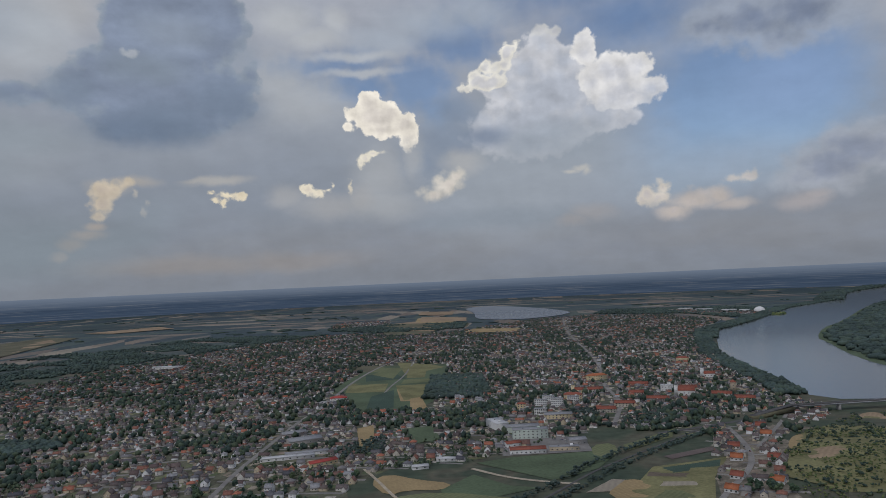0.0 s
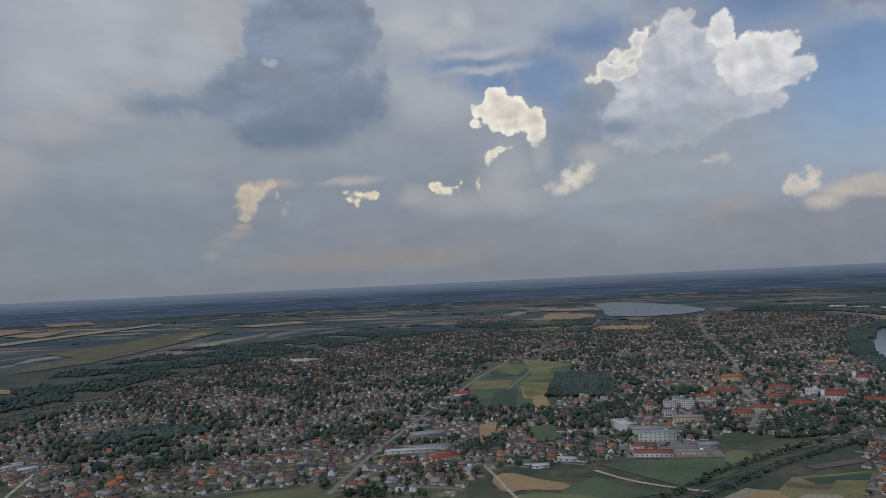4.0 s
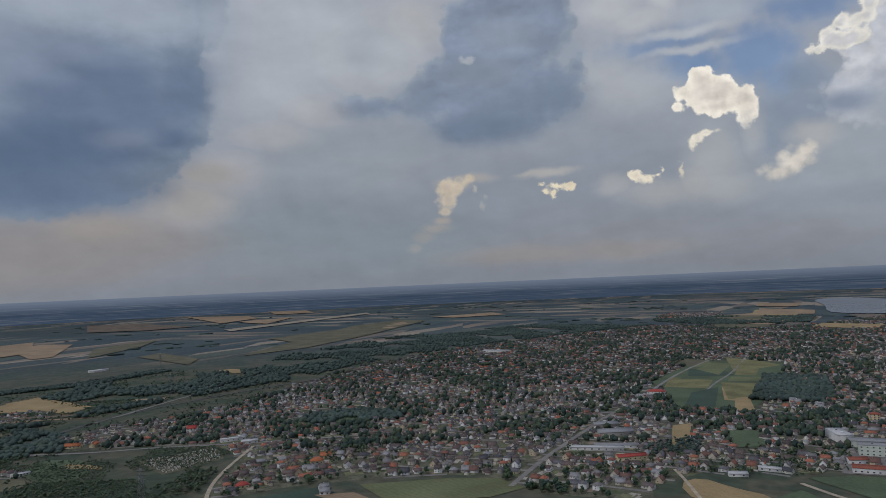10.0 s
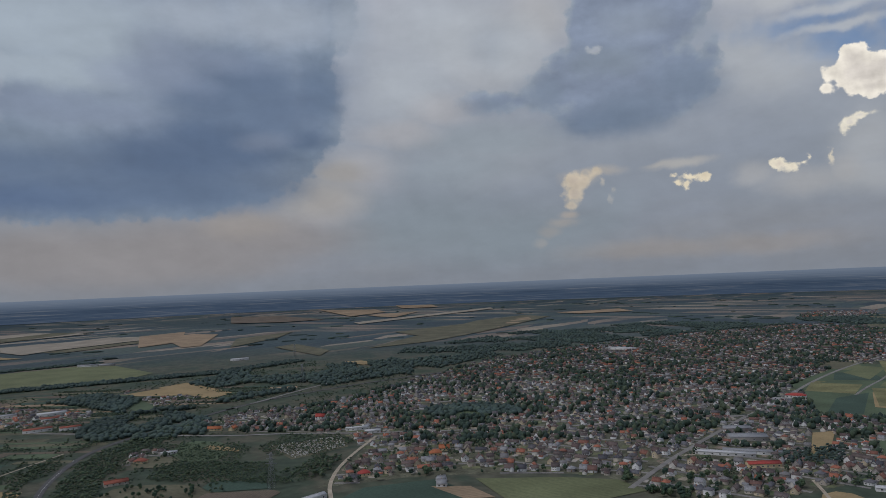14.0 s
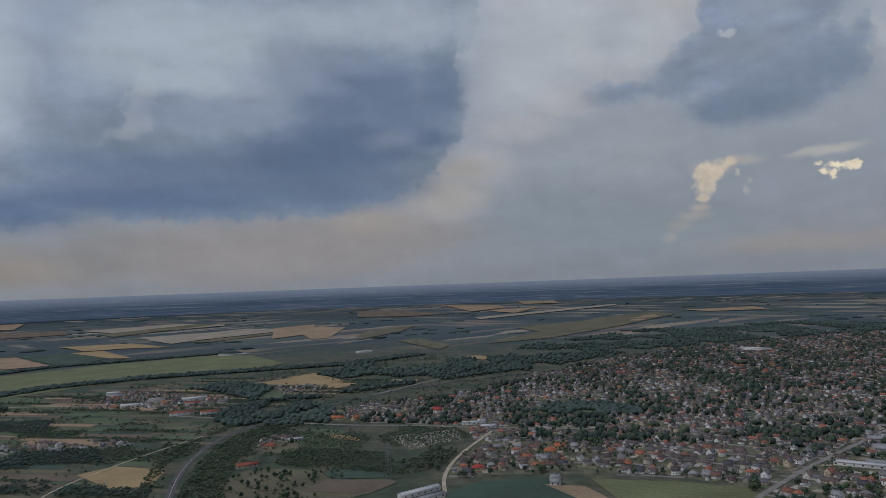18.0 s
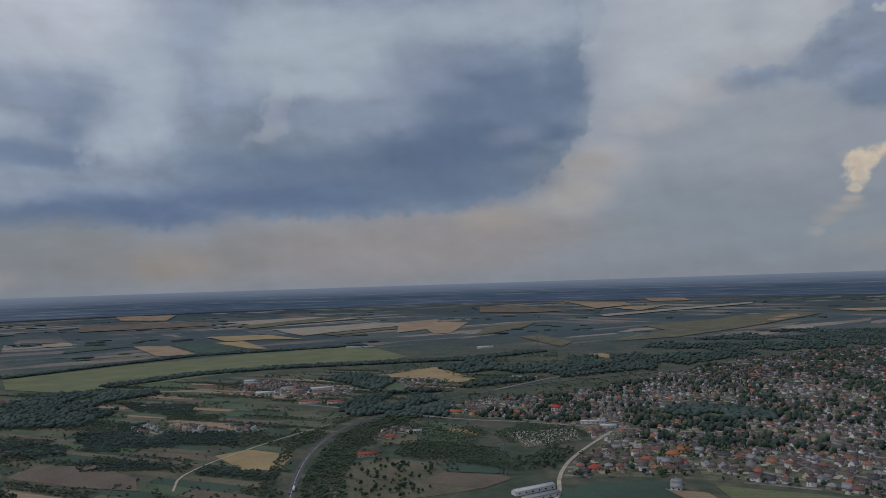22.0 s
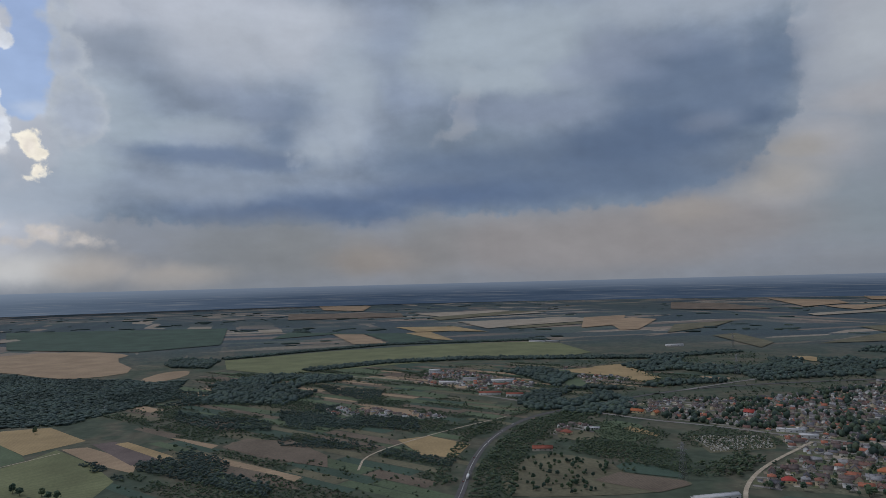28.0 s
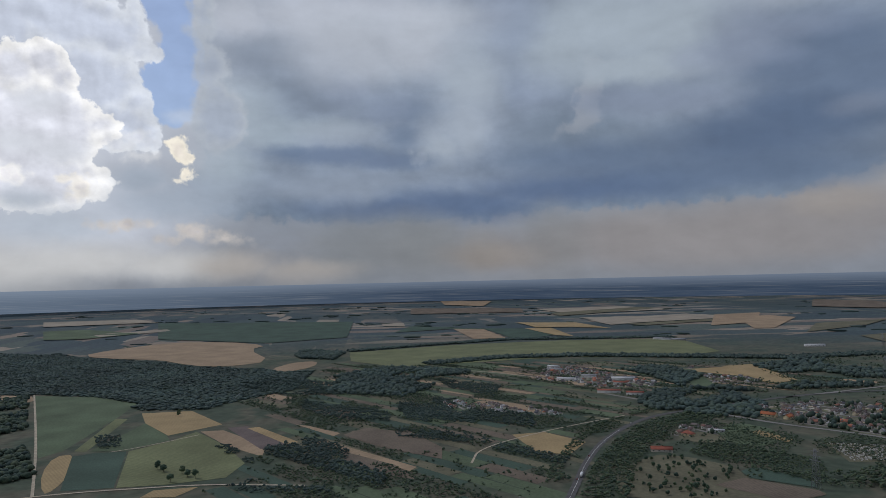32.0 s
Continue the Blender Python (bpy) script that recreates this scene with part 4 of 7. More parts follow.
field("gold", [(-1332, -299), (-1332, -208), (-1183, -130), (-1112, -202), (-1228, -266)], "golden grain field with a lone tree")
field("lime", [(-1287, -332), (-1280, -309), (-1027, -296), (-1034, -315)], "narrow light green strip field")
field("gold", [(-1008, -332), (-1014, -306), (-897, -273), (-826, -266), (-812, -273), (-910, -312)], "golden grain field beside a dirt track", 1)
field("lime", [(-822, -195), (-1014, -234), (-1072, -188), (-1131, -162), (-1014, -98), (-904, -58), (-838, -72), (-832, -91), (-822, -143)], "light green meadow with scattered trees")
field("dark", [(-822, -257), (-1001, -306), (-1014, -283), (-1014, -237), (-822, -198)], "dark green crop field")
field("green", [(-1228, -266), (-1115, -205), (-1075, -191), (-1017, -238), (-1027, -292)], "green meadow between hedges")
field("tan", [(-1131, -156), (-1131, -120), (-1001, -39), (-936, -39), (-1014, -98)], "tan stubble strip")
field("plum", [(-1150, -117), (-1157, -86), (-982, 0), (-982, -46)], "dark freshly tilled field")
field("gold", [(-1138, -83), (-1144, -65), (-1014, 6), (-994, -6)], "yellow ripe strip field")
field("gold", [(-774, -156), (-800, -148), (-803, -98), (-767, -117)], "golden field corner by the lane")
field("brown", [(-1046, 72), (-1092, 110), (-1020, 188), (-923, 202), (-897, 169), (-962, 117)], "brown ploughed field between hedges")
field("gold", [(-982, 325), (-988, 377), (-910, 416), (-845, 370), (-871, 332)], "golden grass field beside the main road")
field("tan", [(-1131, 16), (-1060, 68), (-1040, 58), (-1150, -6)], "thin tan stubble strip")
field("olive", [(-1034, 42), (-826, 165), (-812, 153), (-1020, 29)], "dry grass strip between hedges")
field("lime", [(-2074, 104), (-2334, 104), (-2464, 474), (-2496, 910), (-2398, 1313), (-1950, 1222), (-1852, 1034), (-1970, 734), (-1904, 384), (-1892, 221)], "long pale green field between tree belts")
field("gold", [(-1592, 904), (-1612, 1086), (-1346, 1040), (-1320, 982), (-1398, 1008)], "yellow and brown grain field by a hamlet")
field("green", [(-1651, 904), (-1580, 942), (-1320, 852), (-1294, 800)], "green meadow by a hamlet")
field("olive", [(-735, 390), (-820, 470), (-805, 510), (-740, 545), (-690, 530), (-630, 580), (-615, 575), (-605, 515), (-640, 400), (-665, 360)], "dry orchard grass with small trees", 1)
field("pale", [(-3887, 312), (-3874, 436), (-3608, 416), (-3660, 306)], "pale stubble field on the plain")
field("tan", [(-3296, 618), (-3204, 748), (-2672, 728), (-2704, 598)], "tan wheat field on the plain")
field("gold", [(-3614, 1008), (-3256, 1287), (-3010, 1300), (-3302, 1027)], "yellow wheat field on the plain")
field("gold", [(-3172, 936), (-3152, 1060), (-2658, 1001), (-2736, 949)], "golden wheat field on the plain")
field("dark", [(-3588, 442), (-3250, 767), (-3172, 930), (-2743, 942), (-2652, 832), (-2678, 748), (-3211, 754), (-3302, 611), (-3185, 325)], "dark green maize on the plain")
field("pale", [(-5083, 1554), (-5161, 2288), (-4485, 2340), (-4310, 1573)], "pale striped stubble on the plain")
field("pale", [(-3861, 1450), (-3809, 2197), (-3471, 2197), (-3282, 1476)], "pale striped stubble on the plain")
field("olive", [(-3250, 1482), (-3432, 2197), (-3328, 2210), (-3107, 1495)], "dry grass strip on the plain")
field("tan", [(-3471, 2197), (-3549, 2444), (-3315, 2444), (-2717, 1918), (-2724, 1826)], "tan wheat field on the plain")
field("olive", [(-1800, 2008), (-1989, 2554), (-2346, 3582), (-2327, 4108), (-2067, 3998), (-1807, 2860), (-1729, 2301)], "long olive and tan field west of the town")
field("tan", [(-3848, 4251), (-3724, 4784), (-3308, 3952), (-3549, 4050)], "tan wheat field far out on the plain")
field("tan", [(-2100, 3341), (-2178, 3920), (-2002, 3653), (-1846, 2944)], "tan wheat field far out on the plain")
field("tan", [(-2242, 4407), (-1963, 4862), (-1729, 4537), (-1996, 4264)], "tan wheat field far out on the plain")
field("pale", [(-1710, 3010), (-1606, 3048), (-1521, 2880), (-1606, 2847)], "small pale stubble field past the town")
field("tan", [(-338, 3958), (-156, 4147), (32, 3516), (-72, 3276), (-286, 3523)], "tan grain field near the lake")
field("gold", [(-169, 4459), (84, 4452), (39, 3842), (-169, 3991)], "golden grain field beside the lake")
field("green", [(-221, 1514), (-260, 1599), (-208, 2002), (0, 1989), (-6, 1456), (-58, 1306), (-162, 1306)], "green meadows inside the town")
field("sunny", [(-231, 1680), (-136, 1670), (-143, 1602), (-231, 1612)], "light green allotment field")
field("lime", [(-234, 2002), (-188, 2015), (-156, 1918), (-205, 1859)], "light green allotment field")
field("sunny", [(-146, 2080), (-46, 1996), (-5, 1924), (-104, 1791)], "light green allotment field")
field("gold", [(-114, 1580), (-60, 1560), (-60, 1398), (-94, 1404)], "yellow-green allotment field")
field("dark", [(-208, 1820), (-143, 1846), (-98, 1729), (-195, 1703)], "dark green allotment field")
field("gold", [(-150, 1157), (-124, 1183), (-110, 1014), (-130, 1020)], "golden stubble plot among houses")
field("gold", [(-98, 845), (-78, 878), (-39, 845), (0, 826), (-6, 800), (-52, 806), (-72, 786)], "yellow mown meadow with small trees", 1)
field("green", [(-13, 800), (26, 858), (65, 806), (98, 793), (32, 760), (-6, 760)], "green meadow at the town's edge")
field("green", [(32, 910), (78, 930), (182, 942), (221, 936), (176, 858), (117, 819)], "green meadow beside the works")
field("lime", [(-72, 780), (-13, 796), (91, 748), (78, 702), (-78, 702)], "light green meadow below the houses", 1)
# sunlight on these plots is part of the raised grass colour
field("sunny", [(169, 728), (240, 852), (338, 871), (292, 793), (260, 708)], "dry grass and allotments by the railway")
field("gold", [(160, 745), (185, 805), (212, 806), (225, 770), (200, 735)], "yellow mown grass by the railway", 1)
field("lime", [(206, 735), (222, 762), (256, 748), (245, 725)], "light green allotment")
field("pale", [(226, 792), (268, 782), (264, 768), (222, 776)], "pale tilled allotment")
field("brown", [(222, 815), (268, 800), (276, 812), (230, 832)], "brown tilled allotment")
field("lime", [(182, 912), (192, 975), (225, 985), (218, 918)], "bright green playing field", 1)
field("pale", [(143, 767), (182, 812), (195, 806), (169, 767)], "pale tilled allotment")
field("dark", [(247, 845), (325, 861), (312, 832), (247, 819)], "dark green allotment")
sheet("yard_ground", [np.array(q, float) for q in [(262, 690), (292, 790), (345, 890), (368, 960), (400, 985), (470, 1060), (560, 1120), (600, 1090), (545, 1022), (478, 980), (395, 850), (350, 765), (340, 690)]], M_YARD_GROUND, 0.16, "pale trodden yards between red-roofed houses", "yards")
field("plum", [(266, 897), (341, 930), (341, 910), (273, 881)], "dark tilled plot beside houses")
field("lime", [(234, 968), (332, 1053), (312, 1001), (234, 936)], "light green playing field beside a tree line")
field("dark", [(-533, 559), (-543, 637), (-488, 708), (-442, 689), (-403, 656), (-429, 546)], "dark green crop field below the village")
field("lime", [(-448, 731), (-358, 786), (-299, 806), (-254, 780), (-280, 734), (-377, 682)], "light green meadow below the village")
field("tan", [(-476, 679), (-436, 702), (-387, 680), (-416, 660)], "tan stubble plot below the village")
field("green", [(-429, 650), (-377, 679), (-280, 728), (-260, 702), (-338, 624)], "green meadow below the village")
field("green", [(-806, 1053), (-728, 994), (-624, 1092), (-578, 1089), (-650, 1176), (-754, 1144)], "dark green park inside the town", 1)
# the hill's sunlight is painted in with the brighter meadow colour
field("sunny", [(332, 722), (429, 897), (488, 982), (676, 1105), (806, 1040), (806, 676), (546, 611)], "sunlit grassy hillside with bushes", 1)
field("tan", [(405, 812), (430, 858), (470, 860), (462, 828), (432, 806)], "bare sandy patch on the hillside", 2)
field("gold", [(408, 866), (452, 948), (478, 962), (440, 892)], "dry yellow grass on the hillside", 2)
field("tan", [(600, 1040), (628, 1095), (668, 1110), (640, 1030), (585, 962)], "bare sandy patch on the hillside", 2)

field("dark", [(-720, 540), (-735, 565), (-670, 597), (-640, 582), (-692, 534)], "dark green crop strip below the orchard")
field("brown", [(-676, 482), (-694, 528), (-632, 578), (-616, 572), (-606, 522)], "brown tilled strip of the orchard")
field("green", [(-930, 630), (-985, 690), (-905, 720), (-815, 645), (-860, 600)], "green garden meadow below the village", 1)

field("olive", [(-905, 545), (-940, 600), (-880, 625), (-855, 570)], "dry garden grass below the village", 1)
field("gold", [(-905, 668), (-920, 690), (-850, 700), (-838, 682)], "yellow garden strip below the village")
sheet("village_ground", [np.array(q, float) for q in [(-592, 611), (-676, 780), (-780, 852), (-956, 780), (-1040, 860), (-1000, 1000), (-600, 1100), (-300, 1050), (-110, 1000), (-78, 897), (-124, 832), (-110, 767), (-247, 767), (-325, 819), (-448, 760), (-526, 696)]], M_VILLAGE, 0.07, "trodden yards and dry lawns between the village houses", "yards")

# patchwork of smaller fields
field("sunny", [(-229, 1651), (-137, 1655), (-137, 1533), (-222, 1538)], "light green allotment strip")
field("sunny", [(-103, 1971), (-52, 1970), (-55, 1734), (-99, 1733)], "light green allotment strip")
field("lime", [(-192, 1823), (-164, 1957), (-119, 1940), (-132, 1732)], "green allotment strip")
field("lime", [(-104, 1709), (-25, 1711), (-25, 1659), (-107, 1639)], "pale green allotment strip")
field("sunny", [(-118, 1617), (-50, 1620), (-52, 1440), (-88, 1412)], "yellow-green allotment strip")
field("gold", [(-77, 1421), (-58, 1474), (-39, 1318), (-69, 1294)], "yellow allotment strip")
field("dark", [(-160, 1475), (-117, 1555), (-103, 1332), (-153, 1305)], "dark green allotment")
field("olive", [(-258, 1911), (-243, 2033), (-184, 2014), (-207, 1880)], "dry grass allotment")
field("tan", [(-175, 5374), (72, 5202), (53, 4759), (-182, 4900)], "tan grain strip near the lake")
field("tan", [(-150, 4607), (133, 4334), (122, 3987), (-141, 4037)], "tan grain strip near the lake")
field("olive", [(-319, 4014), (132, 3769), (109, 3534), (-299, 3650)], "olive grass strip near the lake")
field("gold", [(132, 3336), (354, 3225), (301, 3025), (83, 3119)], "golden grain strip near the lake")
field("olive", [(-291, 3372), (-76, 3309), (-57, 3116), (-270, 3129)], "olive grass strip near the lake")
field("green", [(-67, 1142), (-29, 1153), (-12, 1053), (-53, 1033)], "green meadow among houses")
field("olive", [(-2274, 2731), (-2234, 3479), (-2247, 3914), (-1830, 2948), (-1872, 2477)], "long dry field past the town")
field("tan", [(-5384, 5216), (-4579, 5192), (-4061, 4734), (-3875, 4093)], "tan wheat field on the plain")
field("brown", [(-5378, 4095), (-4804, 4182), (-3801, 3746), (-3895, 3419), (-4300, 3275)], "brown tilled field on the plain")
field("pale", [(-7095, 8047), (-6423, 8474), (-5879, 8153), (-5743, 7014)], "pale stubble strip on the plain")
field("tan", [(-5140, 6160), (-4661, 6209), (-4124, 5604), (-4414, 5391)], "tan stubble strip on the plain")
field("pale", [(-3183, 3392), (-3354, 5333), (-3176, 5106), (-3003, 3258)], "pale straight field track on the plain")
field("olive", [(-2469, 1887), (-2875, 2228), (-2969, 2684), (-2678, 2318)], "olive strip field on the plain")
field("gold", [(-1561, 1632), (-1523, 1679), (-1400, 1645), (-1431, 1593)], "small yellow field by the village")
field("brown", [(-1070, 87), (-1058, 172), (-926, 210), (-862, 200), (-928, 144), (-1033, 76)], "brown fallow field between hedges")
field("tan", [(-1025, 37), (-830, 163), (-812, 152), (-993, 32)], "thin tan strip beside a copse")
field("brown", [(-947, 64), (-846, 137), (-773, 156), (-797, 128), (-883, 73)], "brown tilled strip beside a copse")
field("dark", [(-4648, -1054), (-4180, 165), (-3001, 104), (-2841, -213), (-3251, -728)], "wide dark green crop field on the plain")
field("pale", [(-5282, -1973), (-5313, -1353), (-4787, -1086), (-4636, -1730)], "pale stubble field on the plain")
field("pale", [(-3727, -1158), (-3993, -856), (-3818, -794), (-3543, -1068)], "pale striped stubble on the plain")
field("green", [(-4130, -1539), (-4200, -1346), (-3701, -918), (-3429, -1093), (-3436, -1276)], "green crop on the plain")
field("tan", [(-7669, 1245), (-7248, 1731), (-5975, 1355), (-6516, 1099)], "tan wheat field on the plain")
field("brown", [(-5877, 705), (-5338, 1519), (-4724, 1365), (-4899, 590)], "brown tilled field on the plain")
field("gold", [(-3607, 1024), (-3457, 1291), (-3122, 1291), (-3200, 1002)], "golden wheat field on the plain")
field("olive", [(-4471, 1477), (-4969, 2347), (-4678, 2353), (-4107, 1421)], "olive stripe of stubble on the plain")
field("pale", [(-3643, 1421), (-3924, 2152), (-3638, 2162), (-3204, 1378)], "pale striped stubble on the plain")
field("tan", [(-3736, 2225), (-3807, 2566), (-3061, 2047), (-2960, 1761)], "tan wheat field on the plain")
field("olive", [(-2255, 1945), (-2296, 2090), (-1907, 1916), (-1786, 1751)], "olive strip field by the village")
field("gold", [(-1620, 1034), (-1634, 1126), (-1358, 1063), (-1314, 972)], "yellow and brown grain field by the hamlet")

# strips of smallholdings west of the main road
SMALL = [(-767, -91), (-832, -58), (-910, -46), (-988, 6), (-1170, -13), (-1404, -143), (-1547, -26), (-1872, 26), (-2028, 78), (-1885, 208), (-1729, 429), (-1365, 520), (-1144, 611), (-1014, 520), (-897, 429), (-767, 351), (-650, 247), (-624, 78)]
SMALL_NORTH = [(-1885, 210), (-1730, 430), (-1500, 500), (-1365, 540), (-1240, 620), (-1260, 900), (-1320, 1080), (-1300, 1180), (-1620, 1500), (-1720, 1300), (-1780, 1080), (-1820, 800), (-1950, 600)]
HEDGES = []
rng = np.random.default_rng(7)
_c, _s = math.cos(radians(32)), math.sin(radians(32))


def strips():
    v = -400.0
    kinds = ["olive", "olive", "green", "green", "hedge", "hedge", "hedge", "hedge", "hedge", "brown", "dark", "dark", "brown", "tan"]
    names = {"olive": "dry grass strip among hedges", "green": "green meadow strip among hedges", "brown": "brown tilled strip among hedges", "tan": "tan stubble strip among hedges", "dark": "dark green crop strip among hedges"}
    n = 0
    while v < 1700:
        wide = rng.uniform(10, 30)
        u = -2250.0
        while u < -100:
            run = rng.uniform(60, 190)
            kind = kinds[rng.integers(len(kinds))]
            quad = [(_c * a - _s * b, _s * a + _c * b) for a, b in ((u, v), (u + run, v + rng.uniform(-3, 3)), (u + run, v + wide), (u, v + wide + rng.uniform(-3, 3)))]
            q = np.array(quad)
            mid = centre(quad)
            if (inside(*mid, SMALL) or inside(*mid, SMALL_NORTH)) and not any(inside(*mid, f) for f in FIELDS):
                n += 1
                if kind == "hedge":
                    HEDGES.append(quad)
                else:
                    sheet("crop_field", [np.array(p) for p in quad], CROP[kind], 0.10 + 0.008 * (n % 14), names[kind], "field")
            u += run + 4
        v += wide + 1.5


strips()


# roads
def ribbon(name, pts, width, mat, lift, label, category, smooth=3, kind="structure"):
    p = [np.array(q, float) for q in pts]
    for _ in range(smooth):
        q = [p[0]]
        for a, b in zip(p, p[1:]):
            q += [a * 0.75 + b * 0.25, a * 0.25 + b * 0.75]
        p = q + [p[-1]]
    p = np.array(p)
    seg = [p[0]]
    for a, b in zip(p, p[1:]):
        n = max(1, int(np.hypot(*(b - a)) // 20))
        seg += [a + (b - a) * (i + 1) / n for i in range(n)]
    p = np.array(seg)
    t = np.gradient(p, axis=0)
    t /= np.linalg.norm(t, axis=1)[:, None] + 1e-9
    nrm = np.stack([-t[:, 1], t[:, 0]], 1) * width / 2
    a, b = p + nrm, p - nrm
    d = np.hypot(*p.T)
    lift = lift + np.maximum(0, d - 1500) * 0.0012
    n = len(p)
    top = np.concatenate([lay(a[:, 0], a[:, 1], lift), lay(b[:, 0], b[:, 1], lift)])
    faces = [(i, i + n, i + n + 1, i + 1) for i in range(n - 1)]
    me = build(name, top, faces, [mat])
    if me.polygons[0].normal.z < 0:
        me.flip_normals()
    ob = new(name, me)
    return tagged(ob, label, category, kind=kind), p


ROADS = []


def road(name, pts, width, mat, label, lift=0.62, smooth=3):
    _, p = ribbon(name, pts, width, mat, lift, label, "road", smooth)
    ROADS.append((p, width))
    return p


HIGHWAY = road("road", [(-520, 228), (-611, 280), (-696, 325), (-806, 378), (-926, 451), (-1034, 549), (-1082, 629), (-1124, 767), (-1176, 923), (-1190, 1072), (-1144, 1365), (-1040, 1690)], 9.5, M_ASPHALT, "two-lane asphalt main road curving between trees")
ribbon("centre_line", HIGHWAY[:40], 0.35, M_LINE, 0.70, "white painted centre line on the main road", "road marking", 0)
road("road", [(-1166, 904), (-1182, 986), (-1205, 1082), (-1232, 1190), (-1249, 1306), (-1280, 1428), (-1317, 1564)], 8.0, M_STREET, "pale straight road running past the village")
road("road", [(-520, 552), (-536, 578), (-592, 627), (-650, 708), (-722, 858)], 5.0, M_DUST, "pale dusty lane into the village")
road("road", [(-1300, 598), (-1118, 676), (-956, 741), (-864, 812), (-760, 861), (-663, 926), (-494, 1040), (-260, 1248)], 8.0, M_STREET, "grey main street through the village")
road("road", [(260, 702), (280, 734), (338, 806), (370, 878), (396, 982), (406, 1040)], 7.0, M_STREET, "asphalt street between red-roofed houses")
road("road", [(299, 1027), (390, 1060), (465, 1096), (545, 1132)], 9.0, M_ASPHALT, "approach road rising to the bridge")
road("road", [(390, 904), (429, 962), (468, 1020), (546, 1144)], 6.0, M_STREET, "pale side street")
road("road", [(-273, 780), (-276, 910), (-273, 994), (-266, 1138), (-260, 1248), (-247, 1326), (-221, 1826), (-124, 2268), (0, 2860)], 7.0, M_STREET, "long straight street through the town")
road("road", [(-110, 904), (-91, 858), (-65, 786), (-39, 728)], 4.0, M_DUST, "pale gravel lane beside a meadow")
road("road", [(26, 884), (65, 838), (117, 809), (143, 800)], 6.0, M_DUST, "pale sandy track by a meadow")
road("road", [(-136, 1339), (-136, 1488), (-130, 1606), (-104, 1788), (-91, 2249)], 5.0, M_STREET, "lane between allotments")
road("road", [(260, 1118), (318, 1300), (325, 1508), (410, 1898), (488, 2873), (650, 3900)], 8.0, M_STREET, "main street of the old town")
road("road", [(-780, -338), (-806, -283), (-812, -221), (-812, -169), (-812, -91), (-780, 26)], 4.0, M_DUST, "pale dirt track between fields")
road("road", [(-806, -281), (-975, -344), (-1176, -422), (-1638, -607)], 3.5, M_DUST, "pale dirt track along the wood")
road("road", [(-1105, -153), (-1040, -218), (-1014, -260)], 2.5, M_DUST, "faint field path")
road("road", [(-1892, 221), (-1729, 429), (-1508, 572), (-1384, 728)], 5.0, M_DUST, "pale road by the works")
road("road", [(-832, 234), (-910, 260), (-1001, 390), (-1079, 546)], 3.0, M_DUST, "pale path between orchards")
road("track", [(52, 702), (98, 754), (176, 858), (254, 930), (377, 1053)], 3.5, M_ASPHALT, "straight track between two lines of trees")


# ---------------------------------------------------------------- house shapes
def box_faces(x0, x1, y0, y1, z0, z1):
    v = [(x0, y0, z0), (x1, y0, z0), (x1, y1, z0), (x0, y1, z0), (x0, y0, z1), (x1, y0, z1), (x1, y1, z1), (x0, y1, z1)]
    f = [(0, 3, 2, 1), (4, 5, 6, 7), (0, 1, 5, 4), (1, 2, 6, 5), (2, 3, 7, 6), (3, 0, 4, 7)]
    return v, f


def joined(pieces):
    v, f = [], []
    for pv, pf in pieces:
        n = len(v)
        v += list(pv)
        f += [tuple(i + n for i in q) for q in pf]
    return v, f


def gable_walls(l, w, h, rise):
    """Ridge along x."""
    a, b = l / 2, w / 2
    v = [(-a, -b, -0.6), (a, -b, -0.6), (a, b, -0.6), (-a, b, -0.6), (-a, -b, h), (a, -b, h), (a, b, h), (-a, b, h), (-a, 0, h + rise), (a, 0, h + rise)]
    f = [(0, 1, 5, 4), (2, 3, 7, 6), (1, 2, 6, 9, 5), (3, 0, 4, 8, 7)]
    return v, f


def gable_roof(l, w, h, rise, over=0.5, thick=0.22):
    a, b = l / 2 + over * 0.8, w / 2
    drop = over * rise / b
    out = []
    for s in (1, -1):
        e = s * (b + over)
        v = [(-a, e, h - drop), (a, e, h - drop), (a, 0, h + rise), (-a, 0, h + rise)]
        v += [(x, y, z + thick) for x, y, z in v]
        f = [(0, 1, 2, 3), (7, 6, 5, 4), (0, 4, 5, 1), (1, 5, 6, 2), (2, 6, 7, 3), (3, 7, 4, 0)]
        if s < 0:
            f = [q[::-1] for q in f]
        out.append((v, f))
    return joined(out)


def hip_roof(l, w, h, rise, over=0.5):
    a, b = l / 2 + over, w / 2 + over
    r = max(0.0, a - b) * 0.9
    v = [(-a, -b, h - 0.2), (a, -b, h - 0.2), (a, b, h - 0.2), (-a, b, h - 0.2), (-a, -b, h), (a, -b, h), (a, b, h), (-a, b, h), (-r, 0, h + rise), (r, 0, h + rise)]
    f = [(0, 3, 2, 1), (0, 1, 5, 4), (1, 2, 6, 5), (2, 3, 7, 6), (3, 0, 4, 7), (4, 5, 9, 8), (5, 6, 9), (6, 7, 8, 9), (7, 4, 8)]
    if r < 0.05:
        v[9] = v[8]
    return v, f


def box_walls(l, w, h):
    v, f = box_faces(-l / 2, l / 2, -w / 2, w / 2, -0.6, h)
    return v, f[2:]


def turned(vf, dx, dy, deg):
    c, s = math.cos(radians(deg)), math.sin(radians(deg))
    return [(x * c - y * s + dx, x * s + y * c + dy, z) for x, y, z in vf[0]], vf[1]


